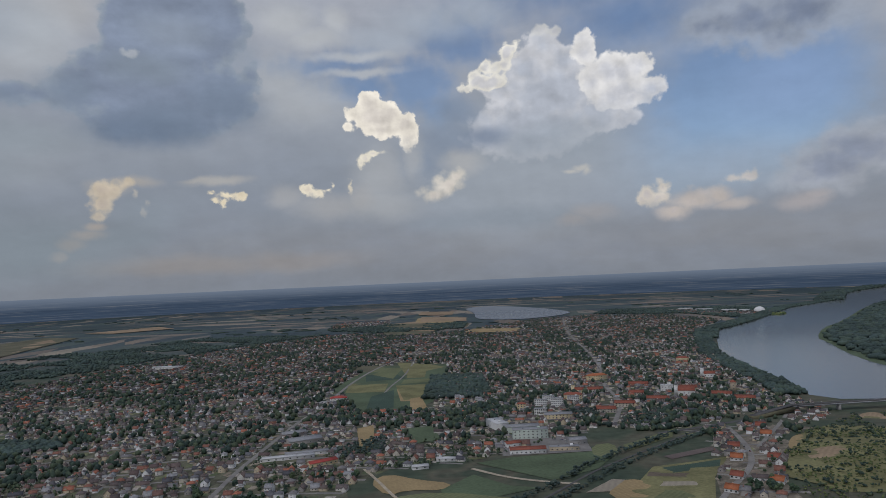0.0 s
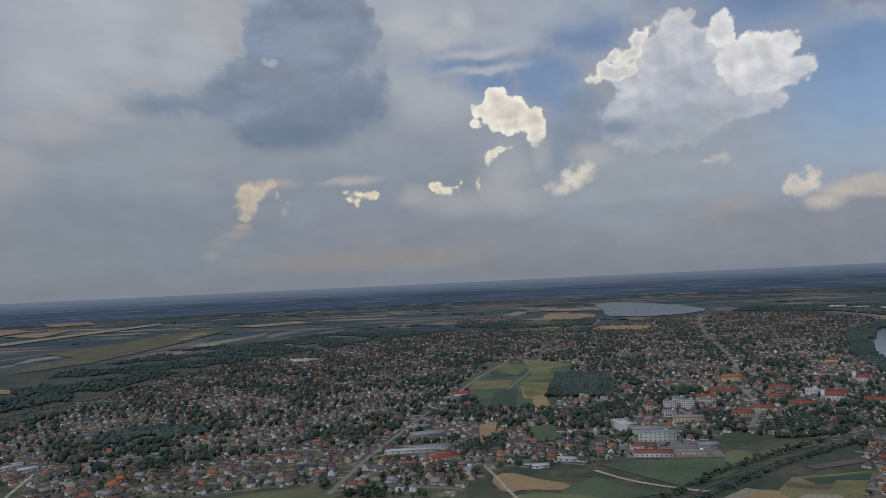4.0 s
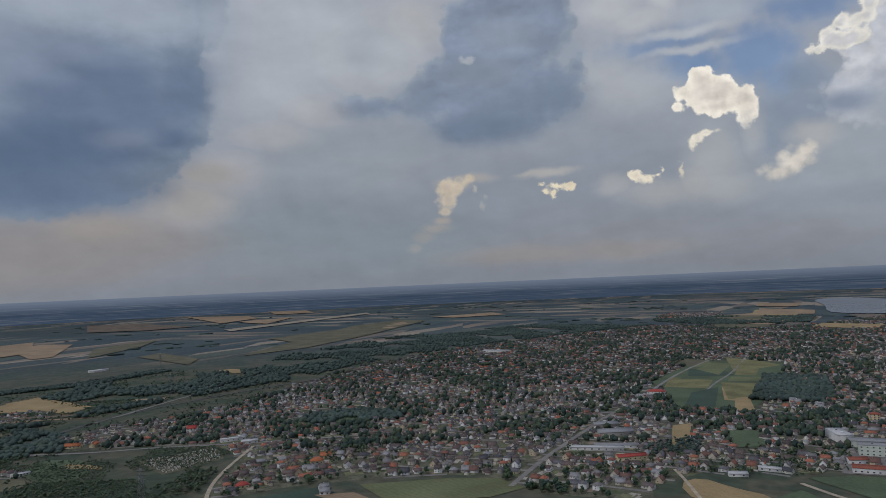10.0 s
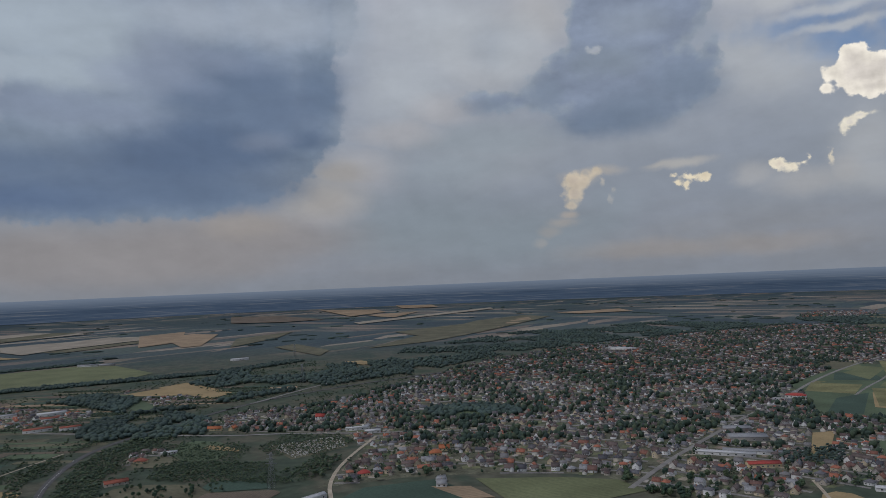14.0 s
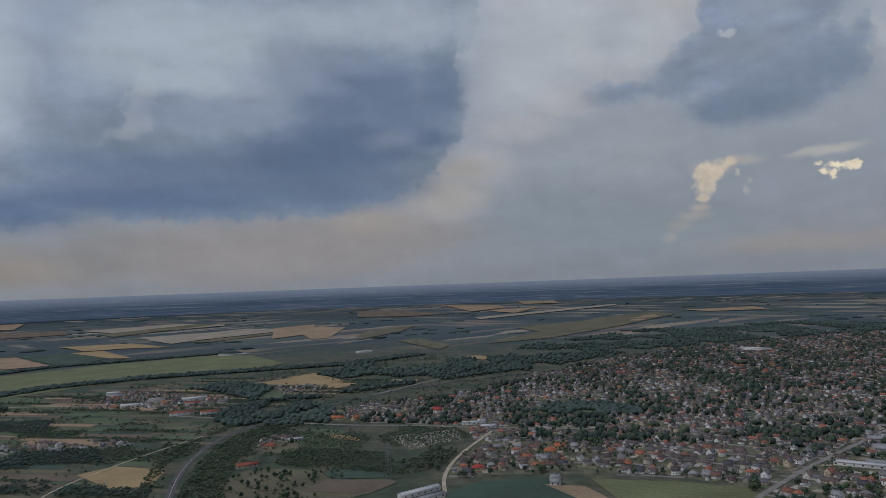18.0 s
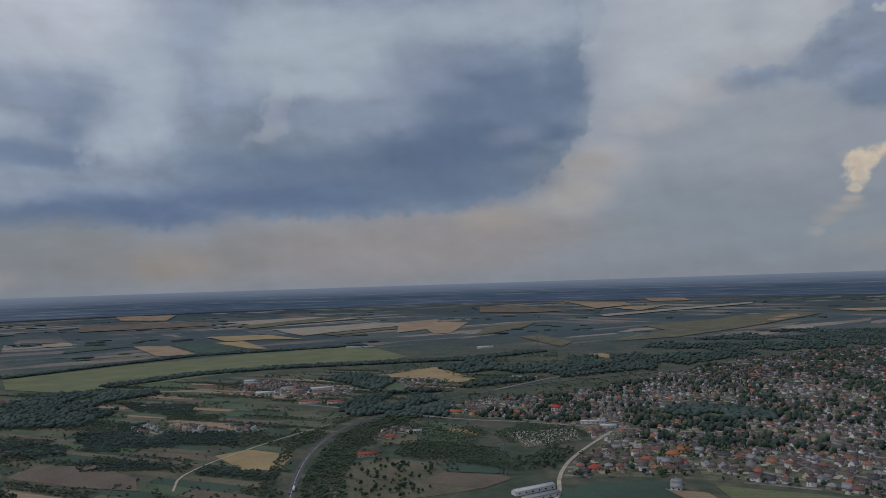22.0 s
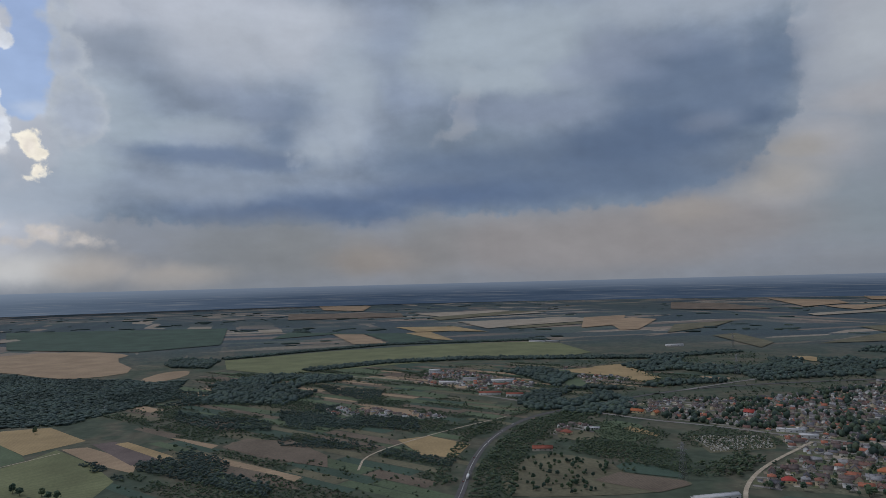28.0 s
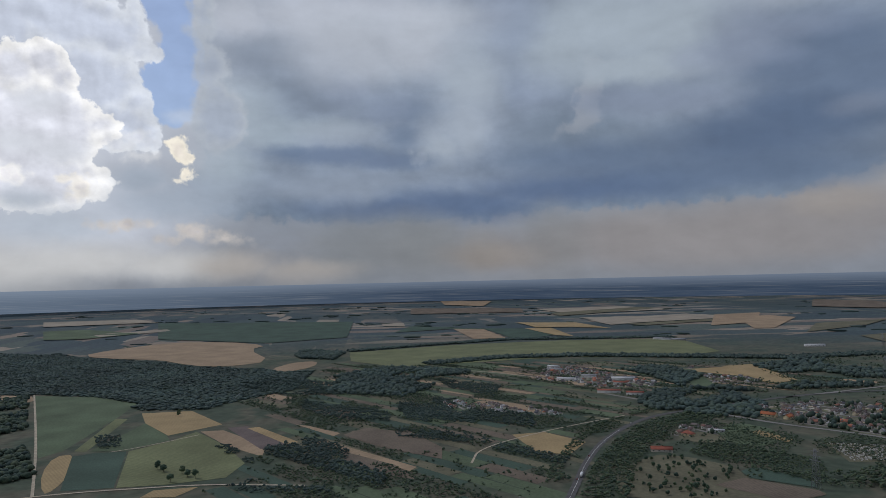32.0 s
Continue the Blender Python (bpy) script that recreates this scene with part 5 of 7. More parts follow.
# kinds: length, width, eaves, rise, hipped, wing
KINDS = [(12, 7.5, 3.0, 3.2, 0, 0), (10, 9.5, 3.2, 3.0, 1, 0), (14, 7, 3.0, 3.4, 0, 1), (10, 8.5, 5.4, 3.6, 0, 0), (11, 8, 3.2, 4.2, 0, 0), (9.5, 9, 5.6, 2.6, 1, 0), (16, 7, 3.0, 3.0, 0, 0), (12, 8, 3.2, 3.6, 0, 1), (9, 7, 2.9, 3.0, 0, 0), (11, 9, 3.4, 4.6, 0, 0)]


def shape(kind):
    l, w, h, rise, hip, wing = kind
    walls = [gable_walls(l, w, h, rise) if not hip else box_walls(l, w, h)]
    roofs = [gable_roof(l, w, h, rise) if not hip else hip_roof(l, w, h, rise)]
    if wing:
        wl, ww = w + 5.0, w * 0.72
        walls.append(turned(gable_walls(wl, ww, h, rise * 0.75), l * 0.28, -2.6, 90))
        roofs.append(turned(gable_roof(wl, ww, h, rise * 0.75), l * 0.28, -2.6, 90))
    ch = box_faces(l * 0.2 - 0.35, l * 0.2 + 0.35, w * 0.12 - 0.3, w * 0.12 + 0.3, h + rise * 0.5, h + rise + 0.9)
    return joined(walls), joined(roofs), ch


def part(name, vf, mat, parent, label="", m=None):
    me = build(name, np.array(vf[0]), vf[1], mat if isinstance(mat, list) else [mat])
    ob = new(name, me)
    ob.parent = parent
    if m is not None:
        ob.matrix_local = m
    if label:
        tagged(ob, label)
    return ob


def ring(w, h, t, d):
    """A frame of one piece, facing -y."""
    V, F = [], []
    for y in (-d, d):
        V += [(-w / 2, y, 0), (w / 2, y, 0), (w / 2, y, h), (-w / 2, y, h), (-w / 2 + t, y, t), (w / 2 - t, y, t), (w / 2 - t, y, h - t), (-w / 2 + t, y, h - t)]
    for i in range(4):
        j = (i + 1) % 4
        F += [(i, j, 4 + j, 4 + i), (8 + j, 8 + i, 12 + i, 12 + j), (j, i, 8 + i, 8 + j), (4 + i, 4 + j, 12 + j, 12 + i)]
    return V, F


def mesh_of(name, vf, mat):
    return build(name, np.array(vf[0]), vf[1], [mat])


WIN = mesh_of("window", ring(1.25, 1.35, 0.1, 0.06), M_FRAME)
PANE = mesh_of("pane", box_faces(-0.525, 0.525, -0.02, 0.02, 0.1, 1.25), M_GLASS)


def set_window(top, x, y, z, turn, frame_mesh=None, pane_mesh=None):
    o = new("window", frame_mesh or WIN)
    o.parent = top
    o.matrix_local = pose(x, y, z, 0, 0, turn)
    g = new("pane", pane_mesh or PANE)
    g.parent = o


DOOR = build("door", np.array(box_faces(-0.5, 0.5, -0.07, 0.07, 0, 2.05)[0]), box_faces(-0.5, 0.5, -0.07, 0.07, 0, 2.05)[1], [M_DOOR])


def make_house(kind, label, wall=None, roof=None):
    l, w, h, rise, hip, wing = kind
    top = new("house")
    walls, roofs, ch = shape(kind)
    part("wall", walls, wall or M_WALL, top)
    part("roof", roofs, roof or M_ROOF, top)
    part("chimney", ch, M_CHIM, top)

    for z in ([0.9] if h < 4.5 else [0.9, 3.4]):
        set_window(top, -l * 0.28, -w / 2 - 0.03, z, 0)
        set_window(top, l * 0.05, -w / 2 - 0.03, z, 0)
        set_window(top, -l / 2 - 0.03, w * 0.05, z, -90)
        set_window(top, l / 2 + 0.03, -w * 0.15, z, 90)
    o = new("door", DOOR)
    o.parent = top
    o.matrix_local = pose(-l * 0.12, w / 2 + 0.04, 0, 0, 0, 180)
    return tagged(top, label, "house", "houses of the town")


# ---------------------------------------------------------------- the town's plan
TOWN = [(-592, 611), (-676, 780), (-780, 852), (-956, 780), (-1072, 832), (-1040, 1066), (-1079, 1443), (-1138, 1807), (-1020, 2360), (-780, 2925), (-494, 3328), (-195, 3224), (78, 3250), (429, 3770), (806, 4030), (1170, 3770), (1274, 3250), (988, 2756), (858, 2405), (734, 1976), (676, 1755), (644, 1508), (611, 1287), (624, 1144), (520, 1027), (436, 936), (370, 780), (325, 712), (266, 712), (306, 832), (358, 988), (234, 1086), (78, 956), (26, 916), (-78, 897), (-124, 832), (-110, 767), (-247, 767), (-325, 819), (-448, 760), (-526, 696)]
HAMLETS = [
    [(-1677, 956), (-1599, 988), (-1469, 1060), (-1378, 1027), (-1300, 897), (-1339, 845), (-1456, 897)],
    [(-1755, 611), (-1534, 520), (-1365, 611), (-1352, 741), (-1469, 780), (-1690, 702)],
    [(-1079, 728), (-988, 793), (-936, 910), (-1027, 1040), (-1105, 910)],
    [(1378, 4290), (1599, 3770), (1729, 3575), (1456, 3445), (1248, 3900)],
    [(-650, 4290), (-325, 4355), (-312, 3900), (-624, 3770)],
    [(-910, 540), (-884, 598), (-936, 650), (-988, 611)],
    [(-1248, 234), (-1105, 429), (-1079, 494), (-1170, 429), (-1300, 299)],
    [(325, 708), (429, 897), (455, 910), (390, 708)],
]
SEEDS = [(-832, 936, 28), (-624, 806, 38), (-429, 884, 12), (-195, 988, -4), (-728, 1274, 24), (-390, 1300, 5), (-910, 1690, 12), (-546, 1820, 6), (-195, 2210, 8), (78, 1300, -10), (78, 2015, 2), (390, 1365, -20), (546, 1950, -14), (325, 2600, -6), (650, 2990, -18), (-390, 2730, 10), (-780, 2340, 14), (910, 3510, -20), (390, 884, -38), (156, 1014, -12), (-1495, 962, 30), (-1560, 650, 20), (1495, 3835, -20), (-494, 4095, 10), (-1040, 884, 25), (364, 780, -40), (-455, 754, 35)]
KEEP_OUT = [f for f in FIELDS]
CLEAR = []          # places of large buildings: x, y, radius


def seed_of(x, y):
    s = np.array(SEEDS)
    return np.argmin((x[..., None] - s[:, 0]) ** 2 + (y[..., None] - s[:, 1]) ** 2, -1)


def in_town(x, y):
    ok = inside(x, y, TOWN)
    for hm in HAMLETS:
        ok |= inside(x, y, hm)
    for f in KEEP_OUT:
        ok &= ~inside(x, y, f)
    ok &= ~inside(x, y, RIVER)
    return ok


LANDMARKS = [(-228, 1453, 32), (-861, 2197, 40), (-169, 942, 22), (-214, 982, 42), (114, 1037, 30), (86, 1105, 26), (101, 953, 26), (147, 956, 16), (88, 994, 14), (178, 1279, 22), (130, 1270, 12), (179, 1170, 20), (-218, 1072, 30), (568, 1540, 22), (445, 1339, 26), (540, 1346, 10), (604, 1820, 12), (332, 1580, 26), (234, 1316, 18), (-559, 566, 40), (-474, 702, 16), (-1004, 770, 18), (-786, 884, 22), (-559, 800, 14), (-910, 916, 12), (-578, 676, 12), (429, 1391, 12), (-767, 682, 8), (-1495, 585, 24), (-1462, 708, 30), (-1729, 618, 20)]
HOUSES, STREET_BITS = [], []


def plan_town():
    r = np.random.default_rng(11)
    for k, (sx, sy, deg) in enumerate(SEEDS):
        c, s = math.cos(radians(deg)), math.sin(radians(deg))
        row, u = np.meshgrid(np.arange(-715, 716, 54.0), np.arange(-806, 807, 15.5), indexing="ij")
        bend = 9 * np.sin(u / 90 + k) + 5 * np.sin(u / 37 + 2 * k)
        px_, py_ = sx + c * u - s * (row + bend), sy + s * u + c * (row + bend)
        ok = (seed_of(px_, py_) == k) & in_town(px_, py_)
        tilt = deg + np.degrees(np.arctan(np.gradient(bend, axis=1) / 15.5))
        for cx, cy, dg in zip(px_[ok], py_[ok], tilt[ok]):
            STREET_BITS.append((cx, cy, dg))
            c1, s1 = math.cos(radians(dg)), math.sin(radians(dg))
            far = math.hypot(cx, cy) > 1950
            for side in (1, -1):
                if r.random() < (0.30 if far else 0.2) + 0.25 * (math.sin(cx / 61 + 1.7 * math.sin(cy / 83)) > 0.75):
                    continue
                off = side * r.uniform(10, 15)
                du = r.uniform(-4, 4)
                hx, hy = cx + c1 * du - s1 * off, cy + s1 * du + c1 * off
                turn = dg + (90 if r.random() < 0.5 else 0) + r.normal(0, 6) + (180 if side < 0 else 0)
                HOUSES.append((hx, hy, turn, r.integers(len(KINDS)), r.uniform(0.70, 0.96)))
                if r.random() < 0.6:
                    off = side * r.uniform(19, 24)
                    HOUSES.append((cx + c1 * (du + 3) - s1 * off, cy + s1 * (du + 3) + c1 * off, dg + (90 if r.random() < 0.5 else 0), -1, r.uniform(0.8, 1.3)))


plan_town()
HOUSES = np.array(HOUSES)
_ok = in_town(HOUSES[:, 0], HOUSES[:, 1])
for _x, _y, _r in LANDMARKS:
    _ok &= np.hypot(HOUSES[:, 0] - _x, HOUSES[:, 1] - _y) > _r
for _p, _w in ROADS:
    for _q in _p[::1]:
        _ok &= np.hypot(HOUSES[:, 0] - _q[0], HOUSES[:, 1] - _q[1]) > _w / 2 + 6
HOUSES = HOUSES[_ok]
HOUSES = HOUSES[np.argsort(np.hypot(HOUSES[:, 0], HOUSES[:, 1]))]
_main = HOUSES[:, 3] >= 0
_near = _main & (np.cumsum(_main) <= 225)
HLABELS = ["low plastered house with a brown tiled gable roof", "square plastered house with a hipped tiled roof", "long L-shaped plastered house with a tiled roof", "two-storey plastered house with a gable roof", "plastered house with a steep tiled gable roof", "two-storey cube house with a hipped roof", "long low farmhouse with a tiled gable roof", "L-shaped family house with a steep tiled roof", "small plastered cottage with a tiled gable roof", "family house with a tall steep gable roof"]


def near_houses():
    first = {}
    for x, y, turn, k, s in HOUSES[_near]:
        k = int(k)
        m = Matrix.Translation(spot(x, y, 0.3)) @ pose(0, 0, 0, 0, 0, turn)
        if k not in first:
            first[k] = make_house(KINDS[k], HLABELS[k])
            first[k].matrix_basis = m
        else:
            copy_thing(first[k], m)


near_houses()


def scatter(name, protos, which, x, y, turn, scale, lift, mats, label, category, smooth=False, kind="stuff"):
    """Many copies of a few shapes as one mesh. protos: (verts, face sizes, flat indices, material indices)."""
    V, S, F, MI = [], [], [], []
    base = 0
    place = lay(x, y, lift)
    shrink = np.where(np.hypot(x, y) > NEAR, np.hypot(place[:, 0], place[:, 1]) / np.hypot(x, y), 1.0)
    scale = scale * shrink[:, None]
    for k, (pv, ps, pf, pm) in enumerate(protos):
        sel = np.where(which == k)[0]
        if not len(sel):
            continue
        c, s = np.cos(turn[sel]), np.sin(turn[sel])
        q = pv[None] * scale[sel][:, None]
        v = np.stack([q[..., 0] * c[:, None] - q[..., 1] * s[:, None], q[..., 0] * s[:, None] + q[..., 1] * c[:, None], q[..., 2]], -1) + place[sel][:, None]
        n = len(sel)
        V.append(v.reshape(-1, 3))
        F.append((pf[None] + (np.arange(n) * len(pv))[:, None] + base).ravel())
        S.append(np.tile(ps, n))
        MI.append(np.tile(pm, n))
        base += n * len(pv)
    me = bpy.data.meshes.new(name)
    raw(me, np.concatenate(V), np.concatenate(S), np.concatenate(F), mats, np.concatenate(MI), smooth)
    return tagged(new(name, me), label, category, kind=kind)


def proto(*groups):
    """(verts, faces, material index) groups into one shape."""
    V, S, F, M = [], [], [], []
    for (v, f), mi in groups:
        n = len(V)
        V += list(v)
        for q in f:
            S.append(len(q))
            F += [i + n for i in q]
            M.append(mi)
    return np.array(V, float), np.array(S), np.array(F), np.array(M)


HOUSE_PROTOS = []
for _k in KINDS:
    _w, _r, _c2 = shape(_k)
    HOUSE_PROTOS.append(proto((_w, 0), (_r, 1), (_c2, 0)))
HOUSE_PROTOS.append(proto((gable_walls(6, 4, 2.2, 1.4), 0), (gable_roof(6, 4, 2.2, 1.4, 0.3, 0.15), 1)))


def plain_gable(l, w, h, rise, over=0.5):
    """A closed gable roof of few faces, for houses far out."""
    a, b = l / 2 + over, w / 2 + over
    v = [(-a, -b, h - 0.3), (a, -b, h - 0.3), (a, b, h - 0.3), (-a, b, h - 0.3), (-a, 0, h + rise), (a, 0, h + rise)]
    return v, [(0, 3, 2, 1), (0, 1, 5, 4), (2, 3, 4, 5), (1, 2, 5), (3, 0, 4)]


FAR_PROTOS = [proto((box_walls(l, w, h), 0), (plain_gable(l, w, h, rise), 1)) for l, w, h, rise, hip, wing in KINDS] + [proto((box_walls(6, 4, 2.2), 0), (plain_gable(6, 4, 2.2, 1.4), 1))]


def far_houses():
    rest = HOUSES[~_near]
    zone = seed_of(rest[:, 0], rest[:, 1])
    names = [("houses of the old town round the churches, tiled roofs", (10, 11, 12)), ("houses of the western village, brown and orange tiled roofs", (0, 1, 2, 4, 24, 26)), ("rows of houses in the middle of the town", (3, 5, 9, 18, 19, 25)), ("houses of the far quarters under trees", (6, 7, 8, 13, 14, 15, 16, 17, 22, 23)), ("houses of the hamlets in the fields", (20, 21))]
    for label, zs in names:
        h = rest[np.isin(zone, zs)]
        which = np.where(h[:, 3] < 0, len(KINDS), h[:, 3]).astype(int)
        scatter("house_rows", FAR_PROTOS if zs[0] == 6 else HOUSE_PROTOS, which, h[:, 0], h[:, 1], np.radians(h[:, 2]), np.repeat(h[:, 4:5], 3, 1), 0.3 + np.maximum(0, np.hypot(h[:, 0], h[:, 1]) - 1500) * 0.001, [M_WALL_I, M_ROOF_I], label, "houses")


far_houses()


def flats(name, x, y, deg, lx, ly, lift, mat, label, category):
    """Many small rectangles lying on the ground."""
    c, s = np.cos(np.radians(deg)), np.sin(np.radians(deg))
    V = []
    for a, b in ((-1, -1), (1, -1), (1, 1), (-1, 1)):
        u, v = a * lx / 2, b * ly / 2
        px_, py_ = x + c * u - s * v, y + s * u + c * v
        V.append(lay(px_, py_, lift + np.maximum(0, np.hypot(px_, py_) - 1500) * 0.0011))
    V = np.stack(V, 1).reshape(-1, 3)
    n = len(x)
    me = bpy.data.meshes.new(name)
    raw(me, V, np.full(n, 4), np.arange(4 * n), [mat])
    return tagged(new(name, me), label, category, kind="stuff")


SB = np.array(STREET_BITS)
tagged(flats("side_streets", SB[:, 0], SB[:, 1], SB[:, 2], np.full(len(SB), 15.6), np.full(len(SB), 6.0), 0.22, M_STREET, "narrow grey streets between the houses", "streets"), kind="structure")
_g = np.random.default_rng(5)
_pick = SB[_g.integers(0, len(SB), 14000)]
_side = _g.choice([-1, 1], len(_pick)) * _g.uniform(16, 26, len(_pick))
_du = _g.uniform(-8, 8, len(_pick))
_rad = np.radians(_pick[:, 2])
_gx, _gy = _pick[:, 0] + np.cos(_rad) * _du - np.sin(_rad) * _side, _pick[:, 1] + np.sin(_rad) * _du + np.cos(_rad) * _side
_in = in_town(_gx, _gy)
flats("garden_plots", _gx[_in], _gy[_in], _pick[_in, 2], _g.uniform(5, 12, _in.sum()), _g.uniform(8, 16, _in.sum()), 0.12 + 0.06 * _g.random(_in.sum()), M_YARD, "small vegetable plots and lawns behind the houses", "gardens")


# ---------------------------------------------------------------- larger buildings
BIGWIN = mesh_of("window", ring(2.2, 1.7, 0.12, 0.07), M_FRAME)
BIGPANE = mesh_of("pane", box_faces(-1.0, 1.0, -0.02, 0.02, 0.12, 1.58), M_GLASS)


def building(name, label, category, x, y, deg, l, w, h, rise, wall, roof, storeys=1, bays=4, hip=False, chimneys=0, group=""):
    """A large building with its ridge along x; flat-roofed when rise is 0."""
    top = new(name)
    top.matrix_basis = Matrix.Translation(spot(x, y, 0.3)) @ pose(0, 0, 0, 0, 0, deg)
    if rise == 0:
        part("wall", box_walls(l, w, h), wall, top)
        part("roof", box_faces(-l / 2 - 0.3, l / 2 + 0.3, -w / 2 - 0.3, w / 2 + 0.3, h, h + 0.5), roof, top)
        part("roof_vent", box_faces(-l * 0.2 - 1, -l * 0.2 + 1, -1, 1, h + 0.5, h + 1.7), M_STEEL, top)
        part("stair_head", box_faces(l * 0.25 - 2, l * 0.25 + 2, -2, 1.5, h + 0.5, h + 2.9), wall, top)
    elif hip:
        part("wall", box_walls(l, w, h), wall, top)
        part("roof", hip_roof(l, w, h, rise, 0.6), roof, top)
    else:
        part("wall", gable_walls(l, w, h, rise), wall, top)
        part("roof", gable_roof(l, w, h, rise, 0.5, 0.3), roof, top)
        part("ridge_cap", box_faces(-l / 2, l / 2, -0.35, 0.35, h + rise + 0.12, h + rise + 0.42), roof, top)
    for i in range(chimneys):
        cx = l * ((i + 1) / (chimneys + 1) - 0.5)
        part("chimney", box_faces(cx - 0.5, cx + 0.5, w * 0.1 - 0.4, w * 0.1 + 0.4, h + rise * 0.5, h + rise + 1.3), M_CHIM, top)
    for s in range(storeys):
        z = 1.0 + s * (h / storeys)
        for i in range(bays):
            wx = l * ((i + 0.5) / bays - 0.5)
            set_window(top, wx, -w / 2 - 0.04, z, 0, BIGWIN, BIGPANE)
            set_window(top, wx, w / 2 + 0.04, z, 180, BIGWIN, BIGPANE)
    o = new("door", DOOR)
    o.parent = top
    o.matrix_local = pose(l * 0.5 / max(bays, 1) * 0.0 + l / 2 + 0.05, 0, 0, 0, 0, 90)
    return tagged(top, label, category, group)


building("supermarket", "white shop with a bright red hipped roof on a paved lot", "shop", -224, 1459, 4, 34, 20, 4.5, 3.6, M_WHITE, M_RED, 1, 5, True)
sheet("paved_lot", [(-276, 1424), (-195, 1410), (-190, 1440), (-273, 1446)], M_CONCRETE, 0.55, "pale paved car park in front of the shop", "car park")
building("warehouse", "long low white warehouse at the town's edge", "warehouse", -861, 2197, 0, 94, 16, 6, 1.6, M_WHITE, M_PALEROOF, 1, 9)
building("factory_hall", "long hall with a bright red sheet roof", "hall", -169, 939, 34, 39, 12, 4.5, 2.2, M_CREAM, M_RED, 1, 6)
building("shed", "long low shed with a pale grey roof", "shed", -224, 975, 14, 76, 9, 4.0, 1.6, M_WHITE, M_PALEROOF, 1, 8, group="long sheds")
building("shed", "long low shed with a grey roof", "shed", -195, 998, 14, 71, 9, 4.0, 1.6, M_WALL, M_GREYROOF, 1, 8, group="long sheds")
building("warehouse", "wide warehouse with a weathered grey roof", "warehouse", -221, 1079, 28, 51, 26, 5, 3.0, M_WALL, M_GREYROOF, 1, 4)
building("warehouse", "grey-roofed warehouse beside a yard", "warehouse", -247, 1128, 30, 39, 18, 5, 2.4, M_WALL, M_GREYROOF, 1, 4)
building("factory", "three-storey pale green factory block with rows of windows", "factory", 117, 1040, 0, 51, 17, 13, 0, M_MINT, M_GREYROOF, 3, 8)
building("factory", "tall white windowless factory block", "factory", 75, 1121, -72, 46, 20, 10, 0, M_WHITE, M_PALEROOF, 1, 2)
building("factory", "dark roofed factory wing behind the block", "factory", 109, 1089, 2, 53, 22, 8, 2.0, M_MINT, M_GREYROOF, 1, 6)
building("factory_hall", "long white hall with a dark red roof", "hall", 103, 953, -1, 48, 15, 5.5, 2.6, M_WHITE, M_BRICKRED, 1, 8)
building("factory_hall", "small white hall with a dark red roof", "hall", 87, 993, 20, 23, 12, 5, 2.2, M_WHITE, M_BRICKRED, 1, 3)
building("office", "low grey-white office building", "office", 153, 959, -4, 39, 10, 5, 0, M_WALL, M_GREYROOF, 1, 6)
building("warehouse", "grey warehouse beside the factory", "warehouse", 176, 994, 10, 25, 18, 6, 2.4, M_CONCRETE, M_GREYROOF, 1, 3)
sheet("paved_yard", [(68, 939), (188, 944), (192, 1014), (146, 1060), (78, 1060)], M_STREET, 0.5, "grey paved factory yard", "yard")
for _x, _y, _h in ((166, 1280, 13), (195, 1277, 15), (185, 1316, 13), (229, 1306, 12), (156, 1209, 10)):
    building("apartment_block", "plain grey-white block of flats with rows of windows", "apartment block", _x, _y, -8, 22, 11, _h, 0, M_WHITE, M_GREYROOF, 4, 6, group="blocks of flats")
building("house", "tall yellow house with a dark roof", "house", 130, 1270, -6, 15, 11, 9, 3.0, M_CREAM, M_BRICKRED, 3, 3, True, 1)
building("school", "long cream school with a grey roof", "school", 179, 1173, 0, 46, 13, 7, 2.5, M_CREAM, M_GREYROOF, 2, 8)
building("town_hall", "long cream public building with an orange tiled roof", "public building", 332, 1583, 14, 46, 15, 9, 4.5, M_CREAM, M_ORANGE, 2, 8, True, 2)
building("town_hall", "yellow public building with a red tiled roof", "public building", 237, 1352, -12, 34, 13, 8, 4, M_CREAM, M_BRICKRED, 2, 6, True, 2)
building("town_hall", "white cube-like public hall", "public building", 429, 1394, -10, 23, 14, 11, 0, M_WHITE, M_PALEROOF, 2, 4)
for _x, _y, _d, _l in ((377, 1280, -20, 34), (309, 1248, -14, 30), (500, 1300, -22, 30), (468, 1384, -16, 28), (390, 1456, -12, 34), (292, 1410, -6, 26), (520, 1248, -25, 30), (358, 1352, -15, 24), (266, 1202, -10, 28)):
    building("town_house", "two-storey town house with a long red tiled roof", "town house", _x, _y, _d, _l * 1.15, 11, 6.5, 4, M_WALL, M_BRICKRED, 2, 6, False, 2, group="old town houses")
building("barn", "long white farm barn out in the fields", "barn", -2379, 1242, 38, 69, 14, 6, 2.5, M_WHITE, M_GREYROOF, 1, 6, group="far barns")
building("barn", "long grey farm barn out in the fields", "barn", -2334, 1280, 38, 57, 14, 6, 2.5, M_CONCRETE, M_GREYROOF, 1, 5, group="far barns")
building("barn", "long white shed with a pale roof beside woods", "barn", -1986, 1566, 70, 60, 12, 5, 2, M_WHITE, M_PALEROOF, 1, 5, group="far barns")
